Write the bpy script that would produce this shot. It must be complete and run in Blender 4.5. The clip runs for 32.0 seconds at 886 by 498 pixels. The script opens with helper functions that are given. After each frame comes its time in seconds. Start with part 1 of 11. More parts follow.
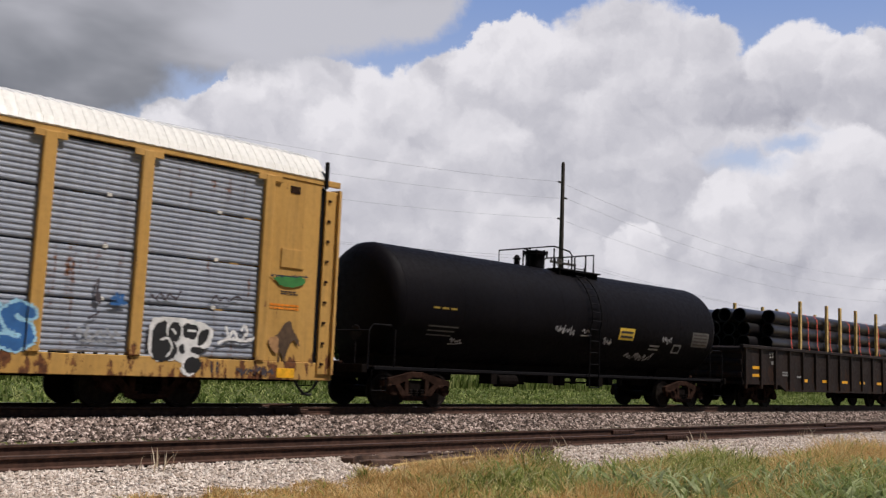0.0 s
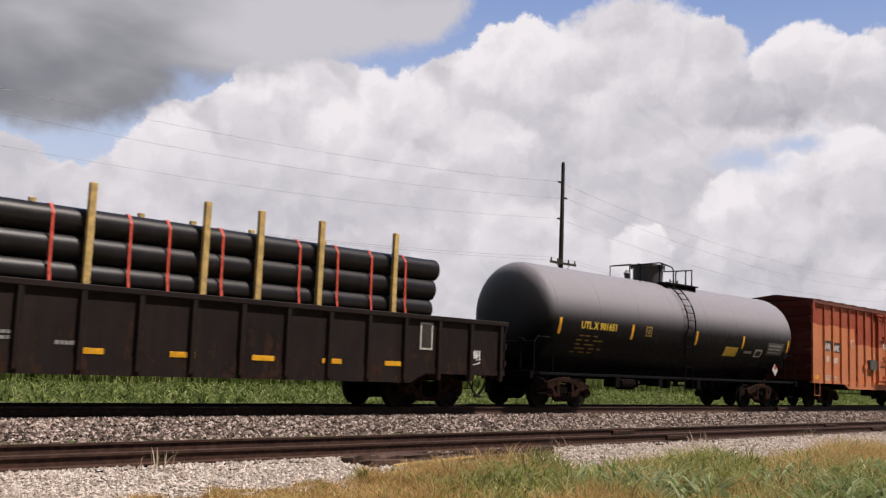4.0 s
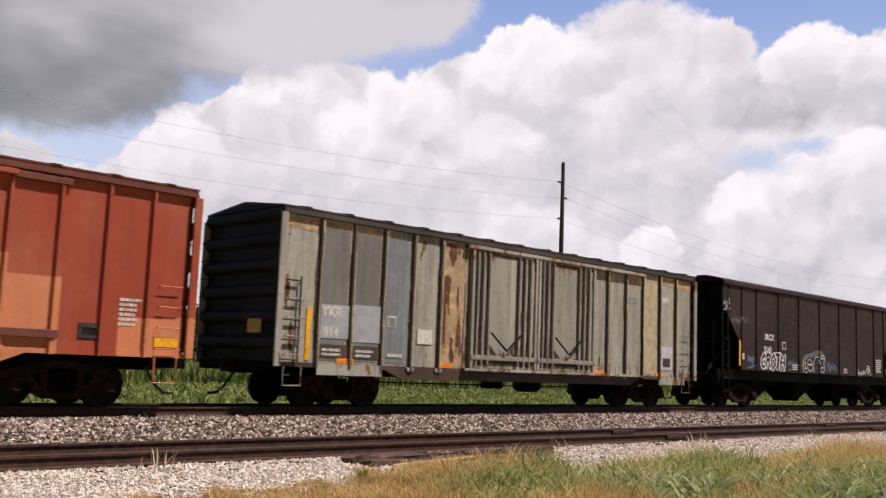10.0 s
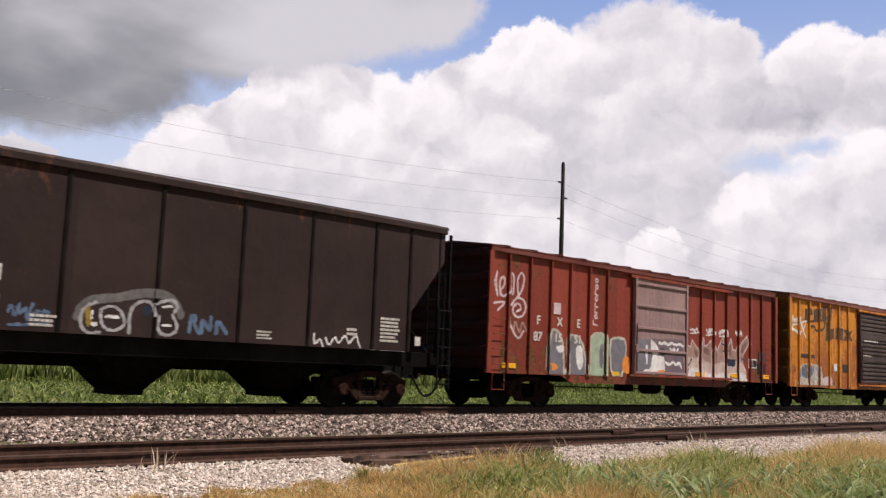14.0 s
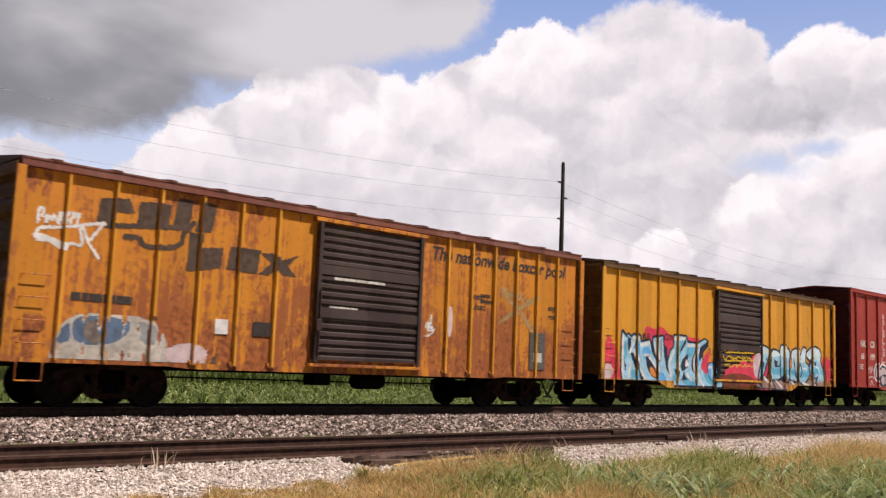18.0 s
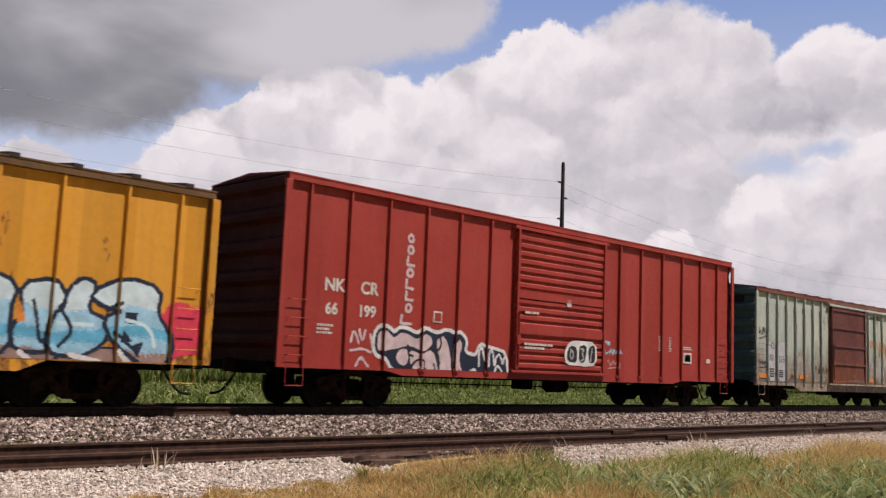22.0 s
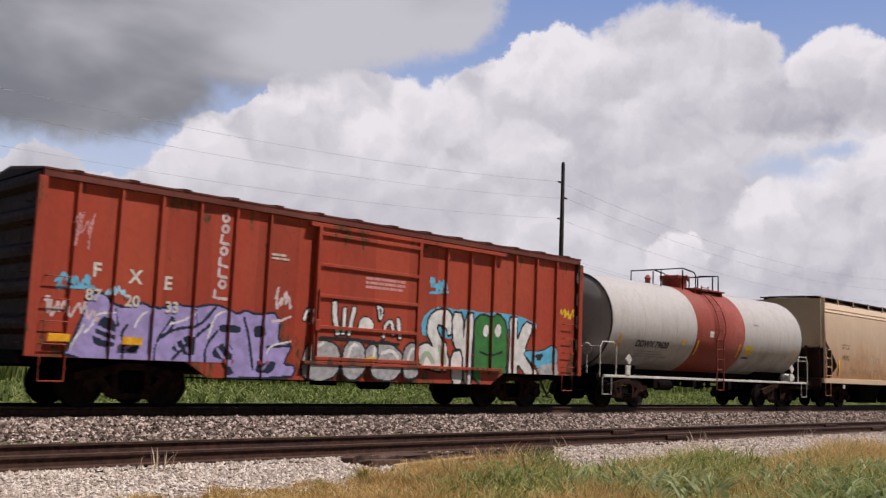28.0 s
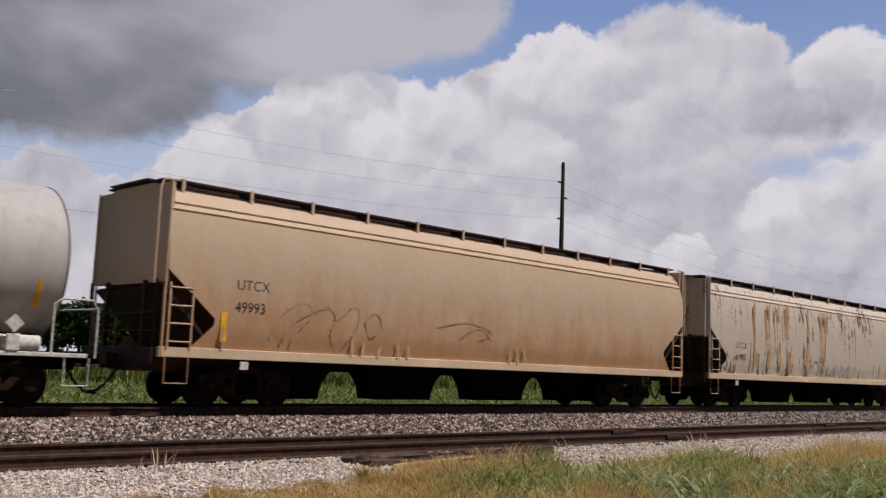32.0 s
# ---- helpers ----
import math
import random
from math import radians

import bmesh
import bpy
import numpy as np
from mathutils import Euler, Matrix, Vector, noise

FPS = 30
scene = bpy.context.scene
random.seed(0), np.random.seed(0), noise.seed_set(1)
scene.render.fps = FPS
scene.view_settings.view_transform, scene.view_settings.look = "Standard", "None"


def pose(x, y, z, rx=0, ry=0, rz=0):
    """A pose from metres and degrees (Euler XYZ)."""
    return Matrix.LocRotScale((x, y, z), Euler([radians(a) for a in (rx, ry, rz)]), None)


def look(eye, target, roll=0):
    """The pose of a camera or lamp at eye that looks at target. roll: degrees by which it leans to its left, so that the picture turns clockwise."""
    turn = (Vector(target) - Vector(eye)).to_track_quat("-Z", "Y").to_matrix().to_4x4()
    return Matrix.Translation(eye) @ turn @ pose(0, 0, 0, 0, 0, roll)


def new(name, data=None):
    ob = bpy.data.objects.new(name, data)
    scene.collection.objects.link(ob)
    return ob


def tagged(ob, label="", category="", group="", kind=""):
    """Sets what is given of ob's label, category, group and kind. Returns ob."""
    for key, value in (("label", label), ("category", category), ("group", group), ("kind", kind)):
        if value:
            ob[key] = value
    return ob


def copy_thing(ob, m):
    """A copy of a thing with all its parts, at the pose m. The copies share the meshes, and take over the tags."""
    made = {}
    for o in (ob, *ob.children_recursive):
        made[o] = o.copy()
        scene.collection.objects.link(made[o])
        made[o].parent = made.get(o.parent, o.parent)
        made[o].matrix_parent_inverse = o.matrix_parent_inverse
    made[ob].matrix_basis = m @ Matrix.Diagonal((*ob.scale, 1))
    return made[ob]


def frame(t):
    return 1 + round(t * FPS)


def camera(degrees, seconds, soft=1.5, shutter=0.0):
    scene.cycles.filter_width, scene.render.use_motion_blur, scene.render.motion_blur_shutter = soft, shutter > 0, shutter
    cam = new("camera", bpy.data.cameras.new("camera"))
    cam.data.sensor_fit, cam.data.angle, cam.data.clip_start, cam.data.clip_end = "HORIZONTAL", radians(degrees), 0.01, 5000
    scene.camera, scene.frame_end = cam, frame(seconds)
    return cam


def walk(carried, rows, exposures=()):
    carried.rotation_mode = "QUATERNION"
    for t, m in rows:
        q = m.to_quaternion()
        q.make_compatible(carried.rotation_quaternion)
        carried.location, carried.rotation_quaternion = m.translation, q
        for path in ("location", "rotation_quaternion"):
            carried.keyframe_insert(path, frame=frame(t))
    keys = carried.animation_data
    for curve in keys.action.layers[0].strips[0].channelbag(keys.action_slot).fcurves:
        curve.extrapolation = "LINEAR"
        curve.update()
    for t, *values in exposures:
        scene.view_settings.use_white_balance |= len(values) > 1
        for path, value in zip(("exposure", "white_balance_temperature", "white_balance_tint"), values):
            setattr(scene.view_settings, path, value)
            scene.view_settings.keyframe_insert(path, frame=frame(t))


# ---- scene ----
# ---- camera: it stands still on the verge, eye height 1.65 m ----
EYE = Vector((0.0, 0.0, 1.65))
YAW, TILT, LEAN, FOV = 44.625, 6.953, 2.312, 49.204
AIM = Vector((math.sin(radians(YAW)) * math.cos(radians(TILT)), math.cos(radians(YAW)) * math.cos(radians(TILT)), math.sin(radians(TILT))))
cam = camera(FOV, 32.0, soft=1.3, shutter=0.2)
STILL = look(EYE, EYE + AIM * 20.0, LEAN)
walk(cam, [(0.0, STILL), (32.0, STILL)],
     exposures=[(0.0, -0.18, 6480, 13), (1.5, -0.16, 6560, 14), (3.0, -0.16, 6650, 14), (6.0, 0.09, 6750, 17), (14.0, 0.09, 6750, 17), (18.0, 0.12, 6850, 18), (20.0, -0.1, 6800, 18), (22.0, -0.12, 6800, 18),
                (23.0, 0.08, 6850, 18), (24.0, 0.1, 6800, 18), (25.0, -0.08, 6750, 17), (28.0, -0.18, 6560, 16), (30.0, -0.24, 6480, 16), (31.0, -0.36, 6480, 16), (32.0, -0.4, 6480, 16)])

# the plan: x along the rails, y away from the camera, z up from the verge
TRACK_Y, RAIL_Z = 18.55, 0.63      # the train's track: centre line and rail top
SIDE_Y, SIDE_Z = 13.2, 0.33        # the empty siding
SPEED, GAIN = 7.2523, 0.00144      # metres a second towards -x, and its slight gain


def run(t):
    """How far the train has gone at t seconds."""
    return SPEED * t + GAIN * t * t


# ---- world and sun ----
SUN_WAY = Vector((0.26, -0.41, 0.88)).normalized()
world = bpy.data.worlds.new("sky")
scene.world = world
world.use_nodes = True
wt = world.node_tree
wt.nodes.clear()
w_out = wt.nodes.new("ShaderNodeOutputWorld")
w_bg = wt.nodes.new("ShaderNodeBackground")
w_sky = wt.nodes.new("ShaderNodeTexSky")
w_sky.sky_type, w_sky.sun_disc = "NISHITA", False
w_sky.sun_elevation = math.asin(SUN_WAY.z)
w_sky.sun_rotation = math.atan2(SUN_WAY.x, SUN_WAY.y)
w_bg.inputs["Strength"].default_value = 0.022
wt.links.new(w_sky.outputs[0], w_bg.inputs[0])
wt.links.new(w_bg.outputs[0], w_out.inputs[0])
sun = new("sun", bpy.data.lights.new("sun", "SUN"))
sun.data.energy, sun.data.angle, sun.data.color = 4.9, radians(0.7), (1.0, 0.94, 0.86)
sun.matrix_basis = look((0, 0, 60), Vector((0, 0, 60)) - SUN_WAY)


# ---- small node helpers ----
class Tree:
    """A material under construction."""

    def __init__(self, name):
        self.m = bpy.data.materials.new(name)
        self.m.use_nodes = True
        self.t = self.m.node_tree
        self.t.nodes.clear()
        self.out = self.t.nodes.new("ShaderNodeOutputMaterial")

    def node(self, kind, **values):
        n = self.t.nodes.new(kind)
        for k, v in values.items():
            n.inputs[k].default_value = v
        return n

    def link(self, a, b):
        self.t.links.new(a, b)

    def put(self, socket, value):
        if hasattr(value, "links"):
            self.link(value, socket)
        else:
            socket.default_value = value

    def math(self, op, a, b=0.0, c=0.0, clamp=False):
        n = self.t.nodes.new("ShaderNodeMath")
        n.operation, n.use_clamp = op, clamp
        for i, v in enumerate((a, b, c)):
            self.put(n.inputs[i], v)
        return n.outputs[0]

    def coords(self, scale=(1, 1, 1), which="Object", shift=(0, 0, 0)):
        tc = self.t.nodes.new("ShaderNodeTexCoord")
        mp = self.t.nodes.new("ShaderNodeMapping")
        mp.inputs["Scale"].default_value = scale
        mp.inputs["Location"].default_value = shift
        self.link(tc.outputs[which], mp.inputs[0])
        return mp.outputs[0]

    def noise(self, at, scale, detail=4.0, rough=0.55, distort=0.0):
        n = self.node("ShaderNodeTexNoise", Scale=scale, Detail=detail, Roughness=rough, Distortion=distort)
        self.link(at, n.inputs["Vector"])
        return n.outputs["Fac"]

    def ramp(self, fac, lo, hi, a=0.0, b=1.0):
        n = self.t.nodes.new("ShaderNodeMapRange")
        n.interpolation_type = "SMOOTHSTEP"
        for i, v in enumerate((fac, lo, hi, a, b)):
            self.put(n.inputs[i], v)
        return n.outputs[0]

    def mix(self, fac, a, b, how="MIX"):
        n = self.t.nodes.new("ShaderNodeMix")
        n.data_type, n.blend_type = "RGBA", how
        self.put(n.inputs[0], fac)
        for i, v in ((6, a), (7, b)):
            self.put(n.inputs[i], v if hasattr(v, "links") else (*v, 1.0))
        return n.outputs[2]

    def bump(self, height, strength, distance):
        n = self.node("ShaderNodeBump", Strength=strength, Distance=distance)
        self.link(height, n.inputs["Height"])
        return n.outputs[0]

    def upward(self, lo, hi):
        """How far a face looks up: where the painted sky sheen lies."""
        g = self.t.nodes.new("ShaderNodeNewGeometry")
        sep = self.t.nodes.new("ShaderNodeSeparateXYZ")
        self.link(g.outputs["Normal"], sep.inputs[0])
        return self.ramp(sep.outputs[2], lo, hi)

    def done(self, colour, rough=0.6, metal=0.0, normal=None, spec=0.4):
        b = self.t.nodes.new("ShaderNodeBsdfPrincipled")
        self.put(b.inputs["Base Color"], colour if hasattr(colour, "links") else (*colour, 1.0))
        self.put(b.inputs["Roughness"], rough)
        self.put(b.inputs["Metallic"], metal)
        b.inputs["Specular IOR Level"].default_value = spec
        if normal is not None:
            self.link(normal, b.inputs["Normal"])
        self.link(b.outputs[0], self.out.inputs[0])
        return self.m


RUST, RUST_LIGHT, GRIME = (0.075, 0.03, 0.016), (0.2, 0.075, 0.028), (0.035, 0.03, 0.026)


# where a two-tone boundary steps: x from, x to, lift before and after
LEVELS = {"faded_orange_paint": ((-3.75, -3.65, -0.66, 0.0), (4.4, 4.42, 0.0, 0.34), (5.38, 5.4, 0.0, 4.0), (6.5, 6.52, 0.0, -3.4))}


def paint(name, colour, second=None, level=0.0, rust=0.2, dirt=0.3, rough=0.6, faded=None, seed=0.0, streak=0.5, low=0.0, spec=0.3, sky_sheen=0.0, scale=None, plate=1.06, uneven=0.3, flake=0.0, run_top=0.0, tide=None):
    """Weathered paint on steel: fading, grime, rust patches and runs. second: the paint above level (metres).
    low: rust and dirt more common below that height. plate: width of the sheets, each faded its own way.
    flake: sharp patches where the paint came off; run_top: rust that runs down from the eave at that height.
    tide: (colour, height, depth, amount) of stain and painted shade over the lower sheet, with a ragged upper edge."""
    k = Tree(name)
    at = k.coords(shift=(seed * 3.1, seed, seed * 1.7))
    run_at = k.coords(scale=(5.0, 5.0, 0.35), shift=(seed, seed * 2.0, 0))
    big, fine, runs = k.noise(at, 0.55, 5.0), k.noise(at, 9.0, 7.0, 0.65), k.noise(run_at, 1.3, 5.0, 0.6)
    base = colour
    if second is not None:
        tc = k.t.nodes.new("ShaderNodeTexCoord")
        sep = k.t.nodes.new("ShaderNodeSeparateXYZ")
        k.link(tc.outputs["Object"], sep.inputs[0])
        edge = k.math("ADD", sep.outputs[2], k.math("MULTIPLY", k.math("SUBTRACT", big, 0.5), 0.06))
        for lift in LEVELS.get(name, ()):
            edge = k.math("ADD", edge, k.ramp(sep.outputs[0], *lift))
        step = k.math("MULTIPLY", k.math("SINE", k.math("MULTIPLY", k.math("FLOOR", k.math("DIVIDE", sep.outputs[0], 1.06)), 2.4)), 0.03)
        base = k.mix(k.ramp(k.math("ADD", edge, step), level - 0.015, level + 0.015), colour, second)
    pale = faded or tuple(min(1.0, c * 1.35 + 0.03) for c in colour)
    base = k.mix(k.ramp(big, 0.42, 0.72, 0.0, 0.55 if second is None else 0.2), base, pale if second is None else (0.6, 0.32, 0.2))
    base = k.mix(k.math("MULTIPLY", k.ramp(runs, 0.42, 0.75), dirt), base, GRIME)
    base = k.mix(k.math("MULTIPLY", k.ramp(fine, 0.35, 0.75), dirt * 0.5), base, GRIME)
    tc = k.t.nodes.new("ShaderNodeTexCoord")
    place = k.t.nodes.new("ShaderNodeSeparateXYZ")
    k.link(tc.outputs["Object"], place.inputs[0])
    own = k.t.nodes.new("ShaderNodeTexWhiteNoise")
    own.noise_dimensions = "1D"
    k.link(k.math("ADD", k.math("FLOOR", k.math("DIVIDE", place.outputs[0], plate)), seed), own.inputs["W"])
    base = k.mix(k.math("MULTIPLY", k.ramp(own.outputs["Value"], 0.45, 1.0), uneven), base, tuple(c * 0.55 for c in colour))
    base = k.mix(k.math("MULTIPLY", k.ramp(own.outputs["Value"], 0.4, 0.0), uneven * 0.8), base, pale if second is None else base)
    mask = k.math("ADD", k.math("MULTIPLY", big, 0.45), k.math("ADD", k.math("MULTIPLY", fine, 0.3), k.math("MULTIPLY", runs, streak * 0.5)))
    if low:
        tc = k.t.nodes.new("ShaderNodeTexCoord")
        sep = k.t.nodes.new("ShaderNodeSeparateXYZ")
        k.link(tc.outputs["Object"], sep.inputs[0])
        mask = k.math("ADD", mask, k.ramp(sep.outputs[2], low, 0.6, 0.0, 0.07))
    top = 0.72 - 0.3 * rust
    base = k.mix(k.ramp(mask, top - 0.03, top + 0.05), base, k.mix(fine, *(scale or (RUST, RUST_LIGHT))))
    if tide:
        tide_noise = k.noise(k.coords(scale=(1.2, 1.2, 0.5), shift=(seed, seed * 0.7, 0)), 1.4, 6.0, 0.62)
        edge = k.math("ADD", place.outputs[2], k.math("MULTIPLY", k.math("SUBTRACT", tide_noise, 0.5), 3.2))
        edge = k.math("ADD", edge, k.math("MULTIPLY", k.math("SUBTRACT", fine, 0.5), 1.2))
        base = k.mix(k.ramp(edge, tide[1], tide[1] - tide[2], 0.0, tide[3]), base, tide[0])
    if flake or run_top:
        tall = k.noise(k.coords(scale=(2.6, 2.6, 0.9), shift=(seed * 2.0, 0, seed)), 1.5, 9.0, 0.68)
        worn = k.math("ADD", tall, k.math("MULTIPLY", k.math("SUBTRACT", own.outputs["Value"], 0.5), 0.1))
        if flake:
            worn = k.math("ADD", worn, k.ramp(place.outputs[2], low or 2.5, 0.8, 0.0, 0.16))
        if run_top:
            worn = k.math("ADD", worn, k.ramp(place.outputs[2], run_top - 1.1, run_top, 0.0, 0.12))
        worn = k.ramp(worn, 0.7 - 0.12 * flake, 0.73 - 0.12 * flake)
        base = k.mix(worn, base, k.mix(k.ramp(fine, 0.35, 0.65), *(scale or (RUST, RUST_LIGHT))))
    # sky reflection painted in as a paler colour on upward faces
    if sky_sheen:
        base = k.mix(k.math("MULTIPLY", k.upward(-0.18, 0.42), sky_sheen), base, (0.5, 0.48, 0.53))
    hollow = k.noise(at, 2.2, 2.0)
    return k.done(base, k.ramp(fine, 0.3, 0.8, rough - 0.08, rough + 0.2), 0.0, k.bump(k.math("ADD", fine, k.math("MULTIPLY", hollow, 3.0)), 0.35, 0.012), spec)


def plain(name, colour, rough=0.6, metal=0.0, vary=0.35, scale=6.0, relief=0.004, spec=0.4):
    """A surface of one stuff, varied at two scales."""
    k = Tree(name)
    at = k.coords()
    a, b = k.noise(at, scale, 6.0, 0.6), k.noise(at, scale * 0.13, 3.0)
    dark = tuple(c * (1.0 - vary) for c in colour)
    light = tuple(min(1.0, c * (1.0 + vary)) for c in colour)
    c = k.mix(k.ramp(a, 0.3, 0.7), dark, light)
    c = k.mix(k.ramp(b, 0.4, 0.7, 0.0, vary), c, tuple(x * 0.6 for x in colour))
    return k.done(c, rough, metal, k.bump(a, 0.4, relief), spec)


def island(name, stops, rough=0.8, spec=0.2, grain=30.0, where="Random Per Island", relief=0.003, thin=0.0):
    """Many pieces of one stuff: each takes its own shade between the stops."""
    k = Tree(name)
    if where == "Random Per Island":
        g = k.t.nodes.new("ShaderNodeNewGeometry")
    else:
        g = k.t.nodes.new("ShaderNodeObjectInfo")
    r = k.t.nodes.new("ShaderNodeValToRGB")
    r.color_ramp.elements.remove(r.color_ramp.elements[0])
    for i, c in enumerate(stops):
        e = r.color_ramp.elements[0] if i == 0 else r.color_ramp.elements.new(i / (len(stops) - 1))
        e.position, e.color = i / (len(stops) - 1), (*c, 1.0)
    k.link(g.outputs[where], r.inputs[0])
    n = k.noise(k.coords(), grain, 4.0)
    c = k.mix(k.ramp(n, 0.3, 0.75, 0.0, 0.45), r.outputs[0], tuple(x * 0.4 for x in stops[0]))
    m = k.done(c, rough, 0.0, k.bump(n, 0.4, relief), spec)
    if thin:     # light passes through leaves
        tr = k.t.nodes.new("ShaderNodeBsdfTranslucent")
        k.link(c, tr.inputs[0])
        mx = k.t.nodes.new("ShaderNodeMixShader")
        mx.inputs[0].default_value = thin
        k.link(k.out.inputs[0].links[0].from_socket, mx.inputs[1])
        k.link(tr.outputs[0], mx.inputs[2])
        k.link(mx.outputs[0], k.out.inputs[0])
    return m


# ---- materials ----
M = {}
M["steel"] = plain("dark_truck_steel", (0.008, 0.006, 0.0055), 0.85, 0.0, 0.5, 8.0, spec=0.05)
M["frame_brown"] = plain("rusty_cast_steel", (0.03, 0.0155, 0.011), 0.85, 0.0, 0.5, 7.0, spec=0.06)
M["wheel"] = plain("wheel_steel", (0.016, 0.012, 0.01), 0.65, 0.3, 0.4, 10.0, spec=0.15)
M["black"] = plain("black_painted_steel", (0.012, 0.012, 0.013), 0.5, 0.0, 0.4, 5.0)
M["iron"] = plain("dark_fitting_steel", (0.008, 0.0075, 0.009), 0.7, 0.0, 0.4, 9.0, spec=0.08)
M["white_mark"] = plain("worn_white_stencil", (0.62, 0.6, 0.56), 0.7, 0.0, 0.25, 14.0)
M["yellow_mark"] = plain("yellow_reflective_strip", (0.85, 0.42, 0.02), 0.45, 0.0, 0.2, 9.0)
M["orange_mark"] = plain("orange_reflective_strip", (0.8, 0.25, 0.02), 0.45, 0.0, 0.2, 9.0)
M["gold_mark"] = plain("yellow_stencil", (0.72, 0.5, 0.06), 0.6, 0.0, 0.25, 12.0)
M["dark_mark"] = plain("dark_stencil", (0.045, 0.035, 0.032), 0.7, 0.0, 0.3, 12.0)
M["grey_mark"] = plain("grey_stencil_plate", (0.3, 0.3, 0.3), 0.7, 0.0, 0.3, 12.0)
M["red_mark"] = plain("red_placard", (0.5, 0.04, 0.03), 0.5, 0.0, 0.2, 9.0)
M["rail"] = plain("rusty_rail_steel", (0.085, 0.043, 0.03), 0.65, 0.3, 0.4, 9.0)
M["rail_top"] = plain("worn_rail_head", (0.14, 0.1, 0.085), 0.5, 0.6, 0.3, 12.0)
M["tie"] = island("creosoted_timber", [(0.03, 0.022, 0.017), (0.06, 0.045, 0.034), (0.1, 0.08, 0.062)], 0.85, 0.2, 9.0, "Random")
M["ballast"] = island("crushed_grey_rock", [(0.04, 0.028, 0.023), (0.15, 0.112, 0.094), (0.37, 0.285, 0.245), (0.75, 0.62, 0.56)], 0.9)
M["limestone"] = island("crushed_white_limestone", [(0.4, 0.32, 0.26), (0.66, 0.57, 0.5), (0.86, 0.78, 0.72)], 0.9)
M["dry_grass"] = island("dry_grass", [(0.56, 0.33, 0.12), (0.7, 0.47, 0.2), (0.78, 0.6, 0.31), (0.56, 0.47, 0.19)], 0.75, 0.2, thin=0.4)
M["green_grass"] = island("green_grass", [(0.15, 0.19, 0.045), (0.31, 0.36, 0.1), (0.5, 0.52, 0.2), (0.68, 0.64, 0.36)], 0.8, 0.12, thin=0.45)
M["pale_straw"] = island("pale_straw", [(0.5, 0.4, 0.27), (0.72, 0.62, 0.48)], 0.8, 0.15, thin=0.3)
M["pale_grass"] = island("pale_broad_grass", [(0.2, 0.26, 0.08), (0.38, 0.45, 0.2), (0.6, 0.66, 0.4)], 0.7, 0.15, thin=0.4)
M["weeds"] = island("field_weeds", [(0.08, 0.12, 0.025), (0.17, 0.23, 0.055), (0.3, 0.35, 0.11), (0.42, 0.44, 0.18)], 0.75, 0.15, thin=0.35)
M["leaf"] = island("tree_leaves", [(0.015, 0.035, 0.01), (0.03, 0.06, 0.015), (0.045, 0.08, 0.02)], 0.7, 0.25)
M["bark"] = plain("bark", (0.06, 0.045, 0.035), 0.9)
M["pole"] = plain("weathered_pole_timber", (0.05, 0.042, 0.038), 0.85, 0.0, 0.4, 5.0)
M["wire"] = plain("aluminium_wire", (0.3, 0.3, 0.33), 0.6, 0.3, 0.1)
M["insulator"] = plain("dark_glazed_porcelain", (0.035, 0.032, 0.035), 0.3)
M["pipe"] = plain("black_pipe_coating", (0.013, 0.011, 0.013), 0.4, 0.0, 0.4, 3.0)
M["lumber"] = plain("yellow_lumber_stake", (0.6, 0.42, 0.16), 0.75, 0.0, 0.25, 8.0)
M["strap"] = plain("orange_red_strap", (0.62, 0.085, 0.05), 0.6)

# ground: worn soil under the grass, with gravel near the siding and fields beyond
g_ = Tree("verge_and_field")
at_ = g_.coords()
n1_, n2_, n3_ = g_.noise(at_, 0.05, 6.0), g_.noise(at_, 1.3, 6.0, 0.65), g_.noise(at_, 14.0, 4.0)
c_ = g_.mix(g_.ramp(n1_, 0.4, 0.65), (0.055, 0.1, 0.022), (0.1, 0.14, 0.04))
c_ = g_.mix(g_.ramp(n2_, 0.35, 0.7, 0.0, 0.7), c_, (0.16, 0.14, 0.06))
c_ = g_.mix(g_.ramp(n3_, 0.4, 0.8, 0.0, 0.5), c_, (0.05, 0.045, 0.02))
y_ = g_.t.nodes.new("ShaderNodeSeparateXYZ")
g_.link(at_, y_.inputs[0])
c_ = g_.mix(g_.math("MULTIPLY", g_.ramp(y_.outputs[1], 12.5, 11.0), g_.ramp(n2_, 0.2, 0.6, 0.6, 1.0)), c_, (0.4, 0.3, 0.15))   # thatch of dead grass on the verge
M["ground"] = g_.done(c_, 0.95, 0.0, g_.bump(n3_, 0.6, 0.03), 0.1)


# ---- mesh helpers ----
def box(bm, x0, x1, y0, y1, z0, z1, bevel=0.0):
    v = [bm.verts.new((x, y, z)) for x in (x0, x1) for y in (y0, y1) for z in (z0, z1)]
    fs = [bm.faces.new([v[i] for i in q]) for q in ((0, 1, 3, 2), (4, 6, 7, 5), (0, 4, 5, 1), (2, 3, 7, 6), (0, 2, 6, 4), (1, 5, 7, 3))]
    if bevel:
        bmesh.ops.bevel(bm, geom=list({e for f in fs for e in f.edges}), offset=bevel, segments=1, affect="EDGES")


